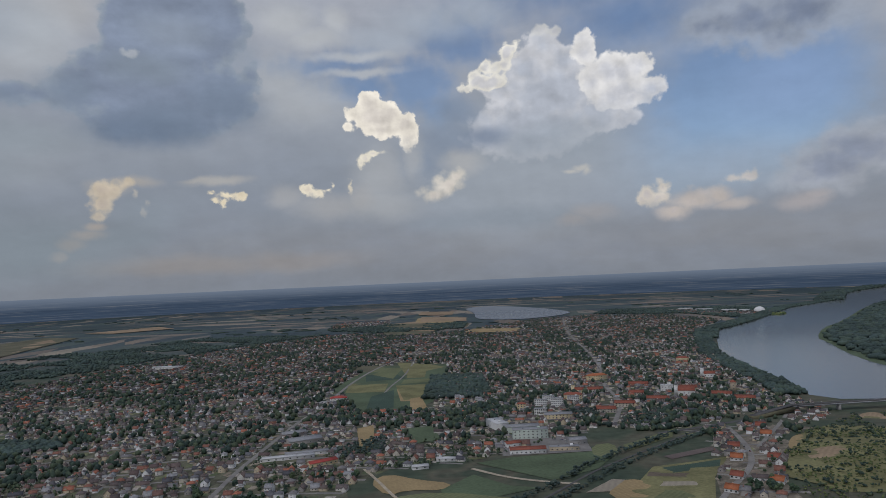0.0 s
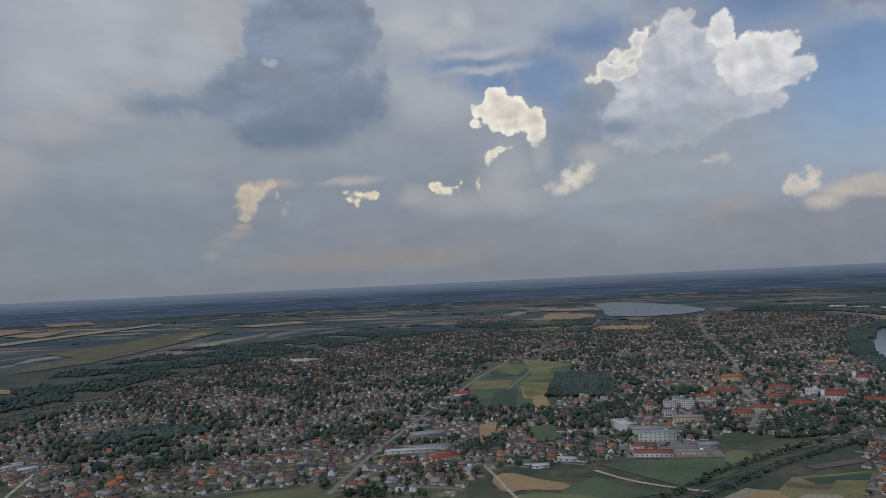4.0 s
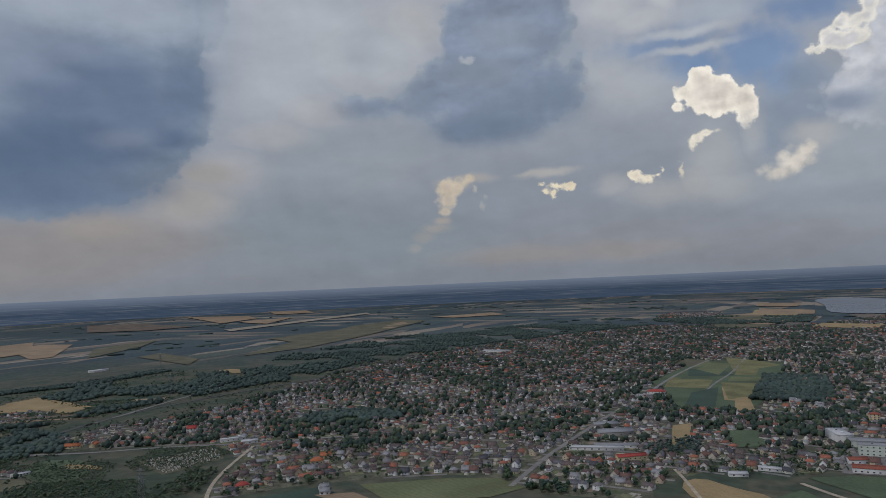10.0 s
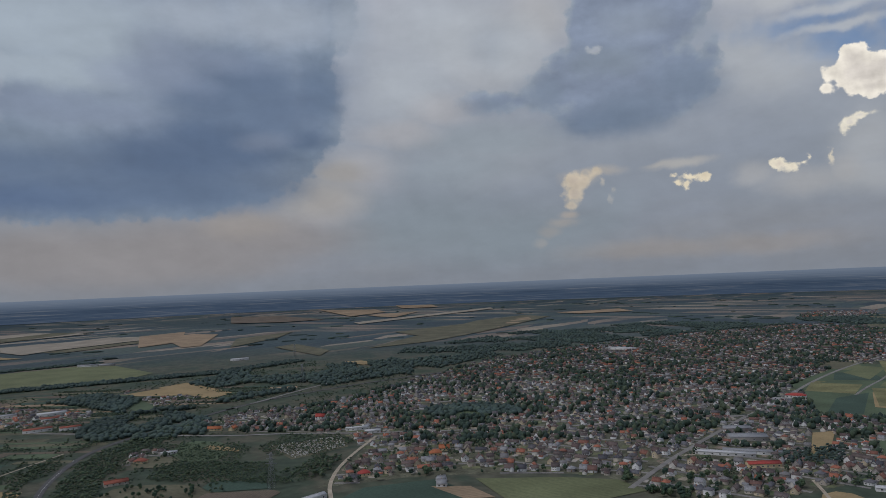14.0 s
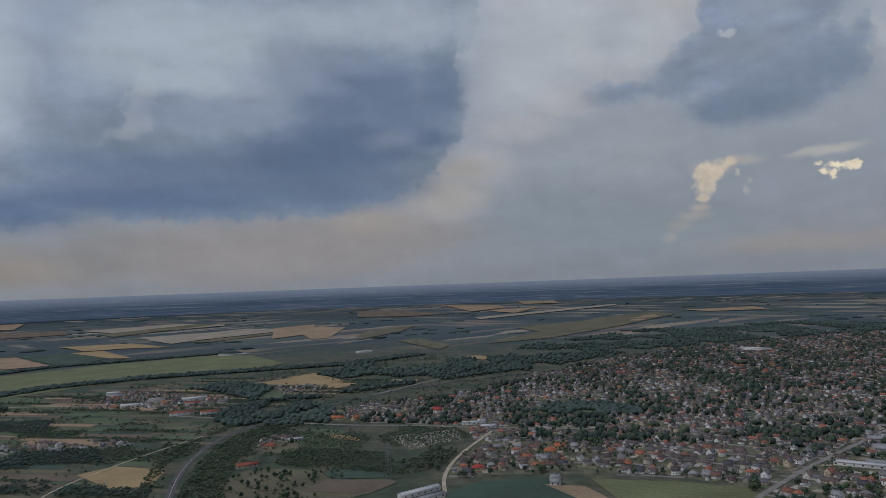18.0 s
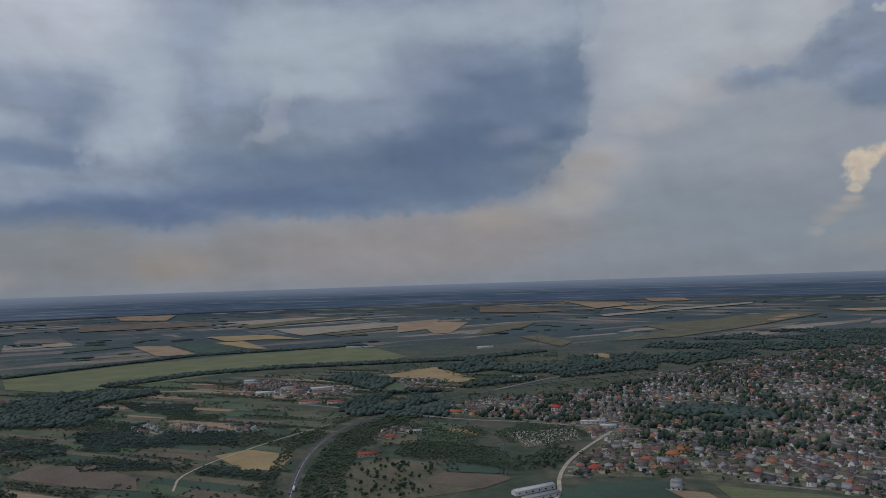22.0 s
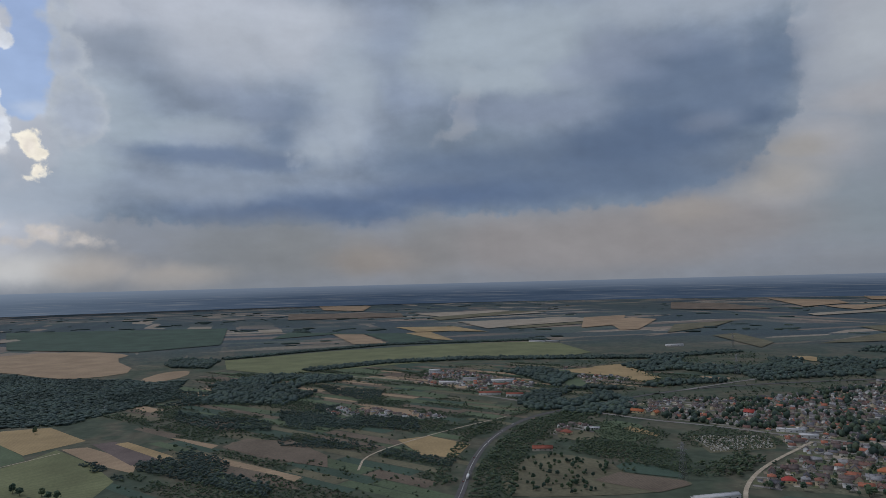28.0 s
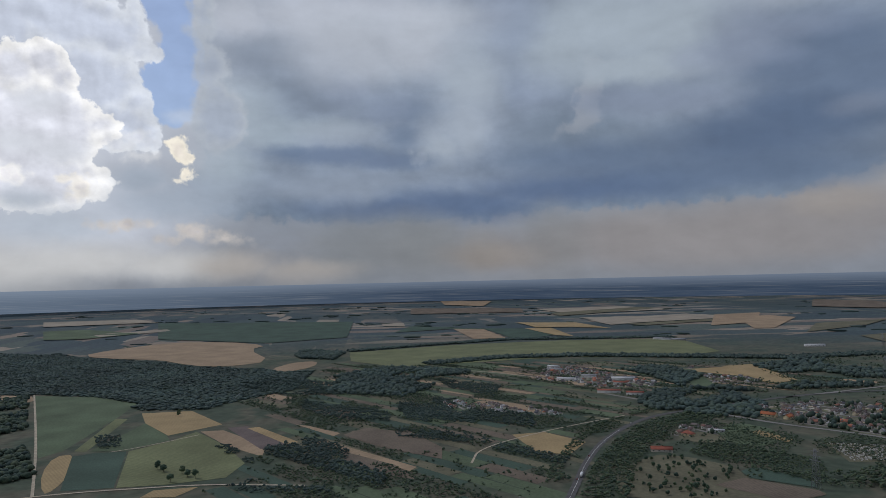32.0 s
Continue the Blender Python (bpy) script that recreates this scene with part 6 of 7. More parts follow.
for _x, _y, _d, _l, _m in ((-1502, 582, 62, 34, M_PALEROOF), (-1472, 708, 70, 46, M_PALEROOF), (-1534, 650, 65, 30, M_GREYROOF), (-1410, 676, 65, 26, M_BRICKRED), (-1677, 611, 50, 34, M_GREYROOF), (-1729, 624, 50, 26, M_PALEROOF), (-1313, 611, 70, 40, M_BRICKRED), (-1274, 650, 70, 30, M_BRICKRED)):
    building("workshop", "low white workshop of a small works in the fields", "workshop", _x, _y, _d, _l * 1.15, 13, 5, 2, M_WHITE, _m, 1, 4, group="works in the fields")
building("shed", "long white farm shed with a pale roof beside the lane", "shed", -562, 562, 84, 53, 10, 4.2, 1.8, M_WHITE, M_PALEROOF, 1, 6, group="farm sheds")
building("shed", "second long farm shed with a pale grey roof", "shed", -538, 552, 84, 46, 9, 3.8, 1.6, M_WHITE, M_GREYROOF, 1, 5, group="farm sheds")
building("house", "white house with a steep grey gable roof", "house", -478, 702, 60, 11, 8, 3.4, 3.6, M_WHITE, M_GREYROOF, 2, 2, False, 1)
building("house", "white annex house with a steep grey gable roof", "house", -465, 686, 30, 12, 7, 4, 4.5, M_WHITE, M_GREYROOF, 1, 2, False, 1)
building("house", "house with a large bright orange tiled roof", "house", -562, 802, 40, 17, 11, 4, 4.5, M_CREAM, M_ORANGE, 1, 3, True, 1)
building("house", "house with a bright orange tiled roof", "house", -569, 832, 35, 15, 10, 3.6, 4, M_CREAM, M_ORANGE, 1, 3, False, 1)
building("house", "house with a bright red roof beside the lane", "house", -580, 677, 50, 15, 9, 3.5, 4, M_CREAM, M_RED, 1, 3, True, 1)
building("house", "white house with a bright red tiled roof", "house", -910, 918, 28, 17, 10, 6, 4.5, M_WHITE, M_RED, 2, 3, False, 1)
building("house", "house with a red roof among orchards", "house", -911, 573, 30, 17, 10, 3.6, 4, M_CREAM, M_BRICKRED, 1, 3, True, 1)
building("shed", "white shed among orchards", "shed", -924, 625, 65, 23, 6, 3, 1.2, M_WHITE, M_PALEROOF, 1, 3)
building("farmhouse", "long farmhouse with a red tiled roof at an orchard", "farmhouse", -833, 494, 68, 28, 8, 3.4, 3.2, M_WALL, M_BRICKRED, 1, 4, False, 1)
building("house", "long house with an orange tiled roof at the village edge", "house", -1011, 767, 30, 25, 9, 3.6, 3.5, M_CREAM, M_ORANGE, 1, 4, False, 1)
building("house", "house with an orange tiled roof at the village edge", "house", -985, 785, 120, 18, 9, 3.6, 3.5, M_CREAM, M_ORANGE, 1, 3, False, 1)
building("petrol_station", "long flat pale canopy building beside the junction", "station", -784, 881, 50, 39, 9, 4.2, 0, M_WHITE, M_PALEROOF, 1, 5)
building("hall", "low pale hall at the junction", "hall", -744, 874, 48, 25, 10, 4.2, 1.6, M_WHITE, M_PALEROOF, 1, 3)
building("shed", "white-roofed shed in a garden", "shed", -39, 897, 14, 21, 9, 3.4, 1.6, M_WHITE, M_PALEROOF, 1, 2)
building("shed", "long white-roofed shed in a garden", "shed", -6, 930, -8, 25, 8, 3.4, 1.4, M_WHITE, M_PALEROOF, 1, 3)
for _x, _y, _d, _m in ((289, 738, -40, M_ORANGE), (312, 780, -42, M_BRICKRED), (341, 748, -42, M_ORANGE), (377, 832, -30, M_BRICKRED), (341, 852, -32, M_ORANGE), (361, 910, -20, M_BRICKRED), (429, 968, -30, M_ORANGE), (448, 1027, -32, M_BRICKRED)):
    building("house", "family house with a fresh red-orange tiled roof", "house", _x, _y, _d, 14, 10, 3.8, 4.2, M_WHITE, _m, 1, 3, False, 1, group="red-roofed houses by the hill")


def spire(w, z, h, sides=8):
    V = [(math.cos(2 * math.pi * i / sides) * w, math.sin(2 * math.pi * i / sides) * w, z) for i in range(sides)] + [(0, 0, z + h)]
    return V, [(i, (i + 1) % sides, sides) for i in range(sides)] + [tuple(range(sides))[::-1]]


def church(label, x, y, deg, l, w, h, rise, tower, tip, wall, roof, spiremat):
    top = new("church")
    top.matrix_basis = Matrix.Translation(spot(x, y, 0.3)) @ pose(0, 0, 0, 0, 0, deg)
    part("wall", gable_walls(l, w, h, rise), wall, top)
    part("roof", gable_roof(l, w, h, rise, 0.4, 0.3), roof, top)
    t = -l / 2 - 3
    part("tower", box_faces(t - 3.2, t + 3.2, -3.2, 3.2, -0.6, tower), wall, top)
    part("cornice", box_faces(t - 3.6, t + 3.6, -3.6, 3.6, tower, tower + 0.6), wall, top)
    v, f = spire(3.6, tower + 0.6, tip)
    part("spire", ([(a + t, b, c) for a, b, c in v], f), spiremat, top)
    v, f = joined([box_faces(t - 0.12, t + 0.12, -0.12, 0.12, tower + tip + 0.4, tower + tip + 2.6), box_faces(t - 0.12, t + 0.12, -0.6, 0.6, tower + tip + 1.5, tower + tip + 1.8)])
    part("cross", (v, f), M_STEEL, top)
    for i in range(4):
        for s, turn in ((-1, 0), (1, 180)):
            set_window(top, l * ((i + 0.5) / 4 - 0.5), s * (w / 2 + 0.05), h * 0.4, turn, BIGWIN, BIGPANE)
    for z in (tower * 0.45, tower - 3.5):
        set_window(top, t, -3.25, z, 0)
        set_window(top, t - 3.25, 0, z, -90)
    return tagged(top, label, "church")


church("white church with a tall slender tower and dark spire", 568, 1542, -8, 24, 11, 8, 5, 20, 12, M_WHITE, M_BRICKRED, M_GREYROOF)
church("white church with a broad red tiled roof", 447, 1336, -14, 30, 15, 9, 8, 18, 9, M_WHITE, M_BRICKRED, M_GREYROOF)
church("small yellow church with a short tower", 260, 1410, -20, 18, 9, 7, 4, 15, 8, M_CREAM, M_BRICKRED, M_GREYROOF)


def keep():
    top = new("castle_tower")
    top.matrix_basis = Matrix.Translation(spot(540, 1346, 0.3)) @ pose(0, 0, 0, 0, 0, -18)
    part("wall", box_faces(-5, 5, -5, 5, -0.6, 17), M_STONE, top)
    part("parapet", box_faces(-5.5, 5.5, -5.5, 5.5, 17, 18.2), M_STONE, top)
    part("roof", hip_roof(10, 10, 18.4, 5, 0.6), M_BRICKRED, top)
    for z in (6, 12):
        set_window(top, 0, -5.05, z, 0)
        set_window(top, -5.05, 0, z, -90)
    tagged(top, "square old stone tower with a pyramid roof", "tower")


keep()
building("castle_wing", "yellow mansion on the river hill", "mansion", 604, 1820, -15, 30, 12, 10, 4, M_CREAM, M_BRICKRED, 2, 5, True, 1)


def dome():
    top = new("dome_hall")
    top.matrix_basis = Matrix.Translation(spot(1640, 3685, 2.0))
    V, F = [], []
    n, m, r = 24, 8, 26.0
    for i in range(m):
        a = i * math.pi / 2 / m
        V += [(r * math.cos(a) * math.cos(2 * math.pi * j / n), r * math.cos(a) * math.sin(2 * math.pi * j / n), r * 0.85 * math.sin(a) + 2) for j in range(n)]
    V.append((0, 0, r * 0.85 + 2))
    for i in range(m - 1):
        F += [(i * n + j, i * n + (j + 1) % n, (i + 1) * n + (j + 1) % n, (i + 1) * n + j) for j in range(n)]
    F += [((m - 1) * n + j, (m - 1) * n + (j + 1) % n, m * n) for j in range(n)]
    part("dome_shell", (V, F), M_WHITE, top)
    V = [(r * math.cos(2 * math.pi * j / n), r * math.sin(2 * math.pi * j / n), z) for z in (-3, 2) for j in range(n)]
    part("ring_wall", (V, [(j, (j + 1) % n, n + (j + 1) % n, n + j) for j in range(n)]), M_CONCRETE, top)
    tagged(top, "large white dome at the far works by the river", "dome")


dome()
for _x, _y, _l in ((1547, 3848, 60), (1469, 4004, 70), (1599, 3770, 40), (1417, 4160, 60)):
    building("warehouse", "long pale hall of the far works by the river", "warehouse", _x, _y, -30, _l * 1.15, 24, 8, 2.5, M_WHITE, M_PALEROOF, 1, 4, group="far works")
sheet("paved_yard", [(1378, 4251), (1606, 3731), (1534, 3679), (1313, 4160)], CROP["pale"], 1.2, "bare pale ground of the far works", "yard")


# ---------------------------------------------------------------- bridge
def bar(p, q, w, h=None):
    """A straight square bar between two places."""
    p, q = Vector(p), Vector(q)
    d = (q - p).normalized()
    side = d.cross(Vector((0, 0, 1)))
    side = side.normalized() if side.length > 1e-3 else Vector((1, 0, 0))
    up = side.cross(d).normalized()
    h = h or w
    V = []
    for c in (p, q):
        for a, b in ((-1, -1), (1, -1), (1, 1), (-1, 1)):
            V.append(tuple(c + side * (a * w / 2) + up * (b * h / 2)))
    return V, [(0, 1, 2, 3), (7, 6, 5, 4), (0, 4, 5, 1), (1, 5, 6, 2), (2, 6, 7, 3), (3, 7, 4, 0)]


def bridge():
    top = new("bridge")
    top.location = (545, 1134, 0)
    a, b = Vector((0, 0, 12.0)), Vector((546, 10, 19.0))
    part("deck", bar(a, b, 11.0, 0.9), M_ASPHALT, top)
    for s in (-5.2, 5.2):
        o = Vector((0, s, 0))
        part("girder", bar(a + o + Vector((0, 0, -1.8)), b + o + Vector((0, 0, -1.2)), 0.6, 2.0), M_STEEL, top)
        part("railing", bar(a + o + Vector((0, 0, 1.5)), b + o + Vector((0, 0, 1.5)), 0.15), M_STEEL, top)
        for i in range(24):
            p = a.lerp(b, i / 23) + o
            part("post", bar(p + Vector((0, 0, 0.4)), p + Vector((0, 0, 1.5)), 0.15), M_STEEL, top)
    for f in (0.14, 0.36, 0.6, 0.84):
        p = a.lerp(b, f)
        part("pier", box_faces(p.x - 1.6, p.x + 1.6, p.y - 5, p.y + 5, -3, p.z - 2.1), M_CONCRETE, top)
    q0 = Vector((-80, -38, 5.5))
    part("approach_ramp", bar(q0, a, 11.0, 1.2), M_ASPHALT, top)
    part("embankment", bar(q0 - Vector((0, 0, 2.9)), a - Vector((0, 0, 5.0)), 16.0, 6.0), CROP["olive"], top)
    tagged(top, "long grey steel girder bridge over the river", "bridge")


bridge()


# ---------------------------------------------------------------- pylons and mast
def pylon(x, y, h, deg):
    top = new("pylon")
    top.matrix_basis = Matrix.Translation(spot(x, y)) @ pose(0, 0, 0, 0, 0, deg)
    b, t = h * 0.09, h * 0.018
    corners = [(1, 1), (-1, 1), (-1, -1), (1, -1)]
    for sx, sy in corners:
        part("leg", bar((sx * b, sy * b, -0.5), (sx * t, sy * t, h), 0.28), M_STEEL, top)
    braces = []
    n = 9
    for i in range(n):
        za, zb = h * i / n, h * (i + 1) / n
        ra, rb = b + (t - b) * i / n, b + (t - b) * (i + 1) / n
        for k in range(4):
            (ax, ay), (bx, by) = corners[k], corners[(k + 1) % 4]
            braces.append(bar((ax * ra, ay * ra, za), (bx * rb, by * rb, zb), 0.14))
            braces.append(bar((bx * ra, by * ra, za), (ax * rb, ay * rb, zb), 0.14))
    tagged(part("bracing", joined(braces), M_STEEL, top), kind="stuff")
    for z, w in ((0.70, 0.17), (0.82, 0.14), (0.93, 0.11)):
        part("cross_arm", bar((-h * w, 0, h * z), (h * w, 0, h * z), 0.5, 0.6), M_STEEL, top)
    tagged(top, "tall grey lattice power pylon", "pylon", "power pylons")


pylon(-637, 578, 44, 20)
pylon(-1320, 1248, 48, 20)
pylon(-1846, 1690, 48, 20)


def mast():
    top = new("mast")
    top.location = spot(-1443, -136)
    part("pole", bar((0, 0, -0.5), (0, 0, 14), 0.35), M_STEEL, top)
    part("boom", bar((0, 0, 13), (5, -8, 4), 0.25), M_STEEL, top)
    tagged(top, "thin steel mast with a slanting boom", "mast")


mast()


# ---------------------------------------------------------------- vehicles
def wheel_mesh(r, w):
    n = 12
    V = [(r * math.cos(2 * math.pi * i / n), s, r * math.sin(2 * math.pi * i / n)) for s in (-w / 2, w / 2) for i in range(n)]
    F = [(i, (i + 1) % n, n + (i + 1) % n, n + i) for i in range(n)] + [tuple(range(n))[::-1], tuple(range(n, 2 * n))]
    return V, F


CAR_WHEEL = mesh_of("wheel", wheel_mesh(0.32, 0.2), M_TYRE)
LORRY_WHEEL = mesh_of("wheel", wheel_mesh(0.5, 0.35), M_TYRE)


def heading(p, i):
    d = p[min(i + 1, len(p) - 1)] - p[i]
    return math.degrees(math.atan2(d[1], d[0]))


def near_on(p, x, y):
    i = int(np.argmin(np.hypot(p[:, 0] - x, p[:, 1] - y)))
    return p[i], heading(p, i)


def lorry(x, y):
    q, deg = near_on(HIGHWAY, x, y)
    top = new("lorry")
    c, s = math.cos(radians(deg)), math.sin(radians(deg))
    top.matrix_basis = Matrix.Translation(spot(q[0] + s * 2.0, q[1] - c * 2.0, 0.66)) @ pose(0, 0, 0, 0, 0, deg)
    v, f = box_faces(-7, 4.2, -1.25, 1.25, 1.0, 3.9)
    part("trailer", (v, f), M_PAINT_W, top)
    cab = [(4.6, -1.2, 0.6), (7.0, -1.2, 0.6), (7.0, 1.2, 0.6), (4.6, 1.2, 0.6), (4.6, -1.2, 3.3), (6.6, -1.2, 3.3), (6.6, 1.2, 3.3), (4.6, 1.2, 3.3)]
    part("cab", (cab, box_faces(0, 1, 0, 1, 0, 1)[1]), M_PAINT_W, top)
    part("windscreen", ([(6.86, -1.1, 1.9), (6.86, 1.1, 1.9), (6.66, 1.1, 3.0), (6.66, -1.1, 3.0), (6.9, -1.1, 1.9), (6.9, 1.1, 1.9), (6.7, 1.1, 3.0), (6.7, -1.1, 3.0)], [(0, 3, 2, 1), (4, 5, 6, 7), (0, 1, 5, 4), (1, 2, 6, 5), (2, 3, 7, 6), (3, 0, 4, 7)]), M_GLASS, top)
    part("chassis", box_faces(-6.8, 6.5, -0.5, 0.5, 0.6, 1.0), M_TYRE, top)
    for wx in (-6, -4.8, -3.6, 2.5, 5.9):
        for wy in (-1.05, 1.05):
            o = new("wheel", LORRY_WHEEL)
            o.parent = top
            o.matrix_local = pose(wx, wy, 0.5)
    tagged(top, "white articulated lorry on the main road", "lorry")


lorry(-754, 344)


def car(label):
    top = new("car")
    prof = [(-2.1, 0.35), (2.1, 0.35), (2.1, 0.75), (1.2, 0.9), (-2.0, 0.95)]
    V = [(x, s * 0.88, z) for s in (-1, 1) for x, z in prof]
    F = [(0, 1, 2, 3, 4)] + [(9, 8, 7, 6, 5)] + [(i, i + 5, (i + 1) % 5 + 5, (i + 1) % 5) for i in range(5)]
    part("body", (V, F), M_PAINT, top)
    cab = [(-1.7, 0.93), (0.9, 0.9), (0.3, 1.45), (-1.2, 1.45)]
    V = [(x, s * 0.78, z) for s in (-1, 1) for x, z in cab]
    part("cabin_glass", (V, [(0, 1, 2, 3), (7, 6, 5, 4)] + [(i, i + 4, (i + 1) % 4 + 4, (i + 1) % 4) for i in range(4)]), M_GLASS, top)
    part("roof", box_faces(-1.15, 0.28, -0.72, 0.72, 1.45, 1.5), M_PAINT, top)
    for wx in (-1.3, 1.3):
        for wy in (-0.8, 0.8):
            o = new("wheel", CAR_WHEEL)
            o.parent = top
            o.matrix_local = pose(wx, wy, 0.32)
    return tagged(top, label, "car", "cars")


def cars():
    first = None
    spots = []
    for (x, y), side in (((-775, 369), -2.0), ((-832, 390), 2.0), ((-910, 442), -2.0), ((-728, 340), 2.0), ((-656, 302), -2.0), ((-1014, 526), 2.0)):
        q, deg = near_on(HIGHWAY, x, y)
        c, s = math.cos(radians(deg)), math.sin(radians(deg))
        spots.append((q[0] - s * side, q[1] + c * side, 0.66, deg))
    r = random.Random(3)
    for i in range(9):
        spots.append((-266 + 7 * i, 1427 - 1.4 * i + r.uniform(-1, 1), 0.6, 80))
    for i in range(8):
        spots.append((-767 + 5.5 * i, 848 + 6 * i + r.uniform(-2, 2), 0.66, 50 + r.uniform(-8, 8)))
    for i in range(8):
        spots.append((156 + 3.6 * i, 1015 + r.uniform(-1, 1), 0.55, 90))
    for i in range(6):
        spots.append((370 + 5 * i, 884 + 28 * i, 0.66, 72))
    for x, y, h, deg in spots:
        m = Matrix.Translation(spot(x, y, h)) @ pose(0, 0, 0, 0, 0, deg)
        if first is None:
            first = car("small passenger car on asphalt")
            first.matrix_basis = m
        else:
            copy_thing(first, m)


cars()


# ---------------------------------------------------------------- cemetery
def cemetery():
    r = np.random.default_rng(9)
    n = 1400
    x, y = r.uniform(-832, -708, n), r.uniform(690, 845, n)
    x, y = np.round(x / 3.2) * 3.2, np.round(y / 4.0) * 4.0 + r.uniform(-0.3, 0.3, n)
    ok = inside(x, y, [(-822, 728), (-777, 835), (-718, 785), (-731, 696)]) & (r.random(n) < 0.8)
    x, y = x[ok], y[ok]
    k = len(x)
    stone = proto((joined([box_faces(-0.5, 0.5, -0.12, 0.12, 0, 1.2), box_faces(-0.55, 0.55, 0.12, 2.0, 0, 0.3)]), 0))
    scatter("gravestones", [stone], np.zeros(k, int), x, y, np.full(k, 0.6), np.stack([r.uniform(0.9, 1.5, k)] * 3, 1), 0.2, [M_TOMB], "rows of pale gravestones among trees", "gravestones")


sheet("cemetery_ground", [(-827, 728), (-777, 840), (-712, 785), (-728, 690)], CROP["olive"], 0.2, "worn grass of the cemetery", "cemetery")
cemetery()


# ---------------------------------------------------------------- trees
def blob(sub, seed, squash=1.0, rough=0.28):
    """A lumpy clump of leaves of radius one."""
    bm = bmesh.new()
    bmesh.ops.create_icosphere(bm, subdivisions=sub, radius=1.0)
    for v in bm.verts:
        n = noise.noise(v.co * 1.7 + Vector((seed * 3.1, 0, 0))) * 1.2 + noise.noise(v.co * 4.0 + Vector((0, seed * 2.3, 0))) * 0.6
        v.co *= 1 + rough * n
        v.co.z *= squash
    v = [tuple(q.co) for q in bm.verts]
    f = [tuple(w.index for w in q.verts) for q in bm.faces]
    bm.free()
    return v, f


def moved(vf, dx, dy, dz, s):
    return [(x * s + dx, y * s + dy, z * s + dz) for x, y, z in vf[0]], vf[1]


def crown(seed, clumps, sub=1, tall=1.0):
    """Clumps of leaves round a crown of about radius one, with gaps; its foot is at z = 0."""
    r = random.Random(seed)
    pieces = []
    for i in range(clumps):
        a, u = r.uniform(0, 2 * math.pi), r.uniform(-0.6, 1.0)
        k = math.sqrt(max(0.0, 1 - u * u)) * r.uniform(0.35, 0.72)
        pieces.append(moved(blob(sub, seed * 7 + i, 0.85, 0.4), k * math.cos(a), k * math.sin(a), (0.85 + u * 0.62) * tall, r.uniform(0.28, 0.5)))
    return joined(pieces)


def trunk_mesh(h, r0, seed):
    r = random.Random(seed)
    V, F = [], []

    def limb(p, q, ra, rb):
        d = (Vector(q) - Vector(p)).normalized()
        side = d.orthogonal().normalized()
        up = d.cross(side)
        n = len(V)
        for c, rad in ((p, ra), (q, rb)):
            for i in range(6):
                t = i * math.pi / 3
                V.append(tuple(Vector(c) + side * (rad * math.cos(t)) + up * (rad * math.sin(t))))
        for i in range(6):
            j = (i + 1) % 6
            F.append((n + i, n + j, n + 6 + j, n + 6 + i))

    limb((0, 0, -0.5), (0, 0, h), r0, r0 * 0.6)
    for i in range(4):
        a = i * 1.6 + r.uniform(0, 0.6)
        limb((0, 0, h * r.uniform(0.7, 1.0)), (math.cos(a) * h * 0.45, math.sin(a) * h * 0.45, h * r.uniform(1.25, 1.6)), r0 * 0.45, r0 * 0.15)
    return V, F


TUFTS = [proto((crown(200 + i, 3, 1, 0.8), 0)) for i in range(5)]
CLUMPS = [proto((crown(100 + i, 5, 1, 1.0 + 0.15 * (i % 3)), 0)) for i in range(6)]
LUMPS = [proto((moved(blob(1, 40 + i, 0.95, 0.5), 0, 0, 0.75, 1.0), 0)) for i in range(6)]
SPIRES = [proto((moved(blob(1, 60 + i, 2.6, 0.25), 0, 0, 2.2, 1.0), 0)) for i in range(2)]


def occupied():
    """Marks, on a grid of 5 m, where houses and streets stand."""
    g = np.zeros((1000, 1000), bool)

    def mark(x, y, r):
        i, j = ((np.asarray(x) + 2000) / 5).astype(int), (np.asarray(y) + 400) / 5
        j = j.astype(int)
        for a in range(-r, r + 1):
            for b in range(-r, r + 1):
                ii, jj = i + a, j + b
                ok = (ii >= 0) & (ii < 1000) & (jj >= 0) & (jj < 1000)
                g[ii[ok], jj[ok]] = True

    mark(HOUSES[:, 0], HOUSES[:, 1], 1)
    mark(SB[:, 0], SB[:, 1], 0)
    for p, w in ROADS:
        mark(p[:, 0], p[:, 1], 2)
    for x, y, r in LANDMARKS:
        mark(np.array([x]), np.array([y]), max(1, int(r / 5)))
    return g


TAKEN = occupied()


def free(x, y):
    i, j = ((x + 2000) / 5).astype(int), ((y + 400) / 5).astype(int)
    ok = (i >= 0) & (i < 1000) & (j >= 0) & (j < 1000)
    out = np.ones(x.shape, bool)
    out[ok] = ~TAKEN[i[ok], j[ok]]
    return out


def patchy(x, y, size):
    return np.sin(x / size + 1.3 * np.sin(y / size * 0.7)) + np.sin(y / size * 1.13 + 1.7 * np.sin(x / size * 0.6 + 2)) + 0.6 * np.sin((x + y) / size * 2.1)


TR = np.random.default_rng(21)


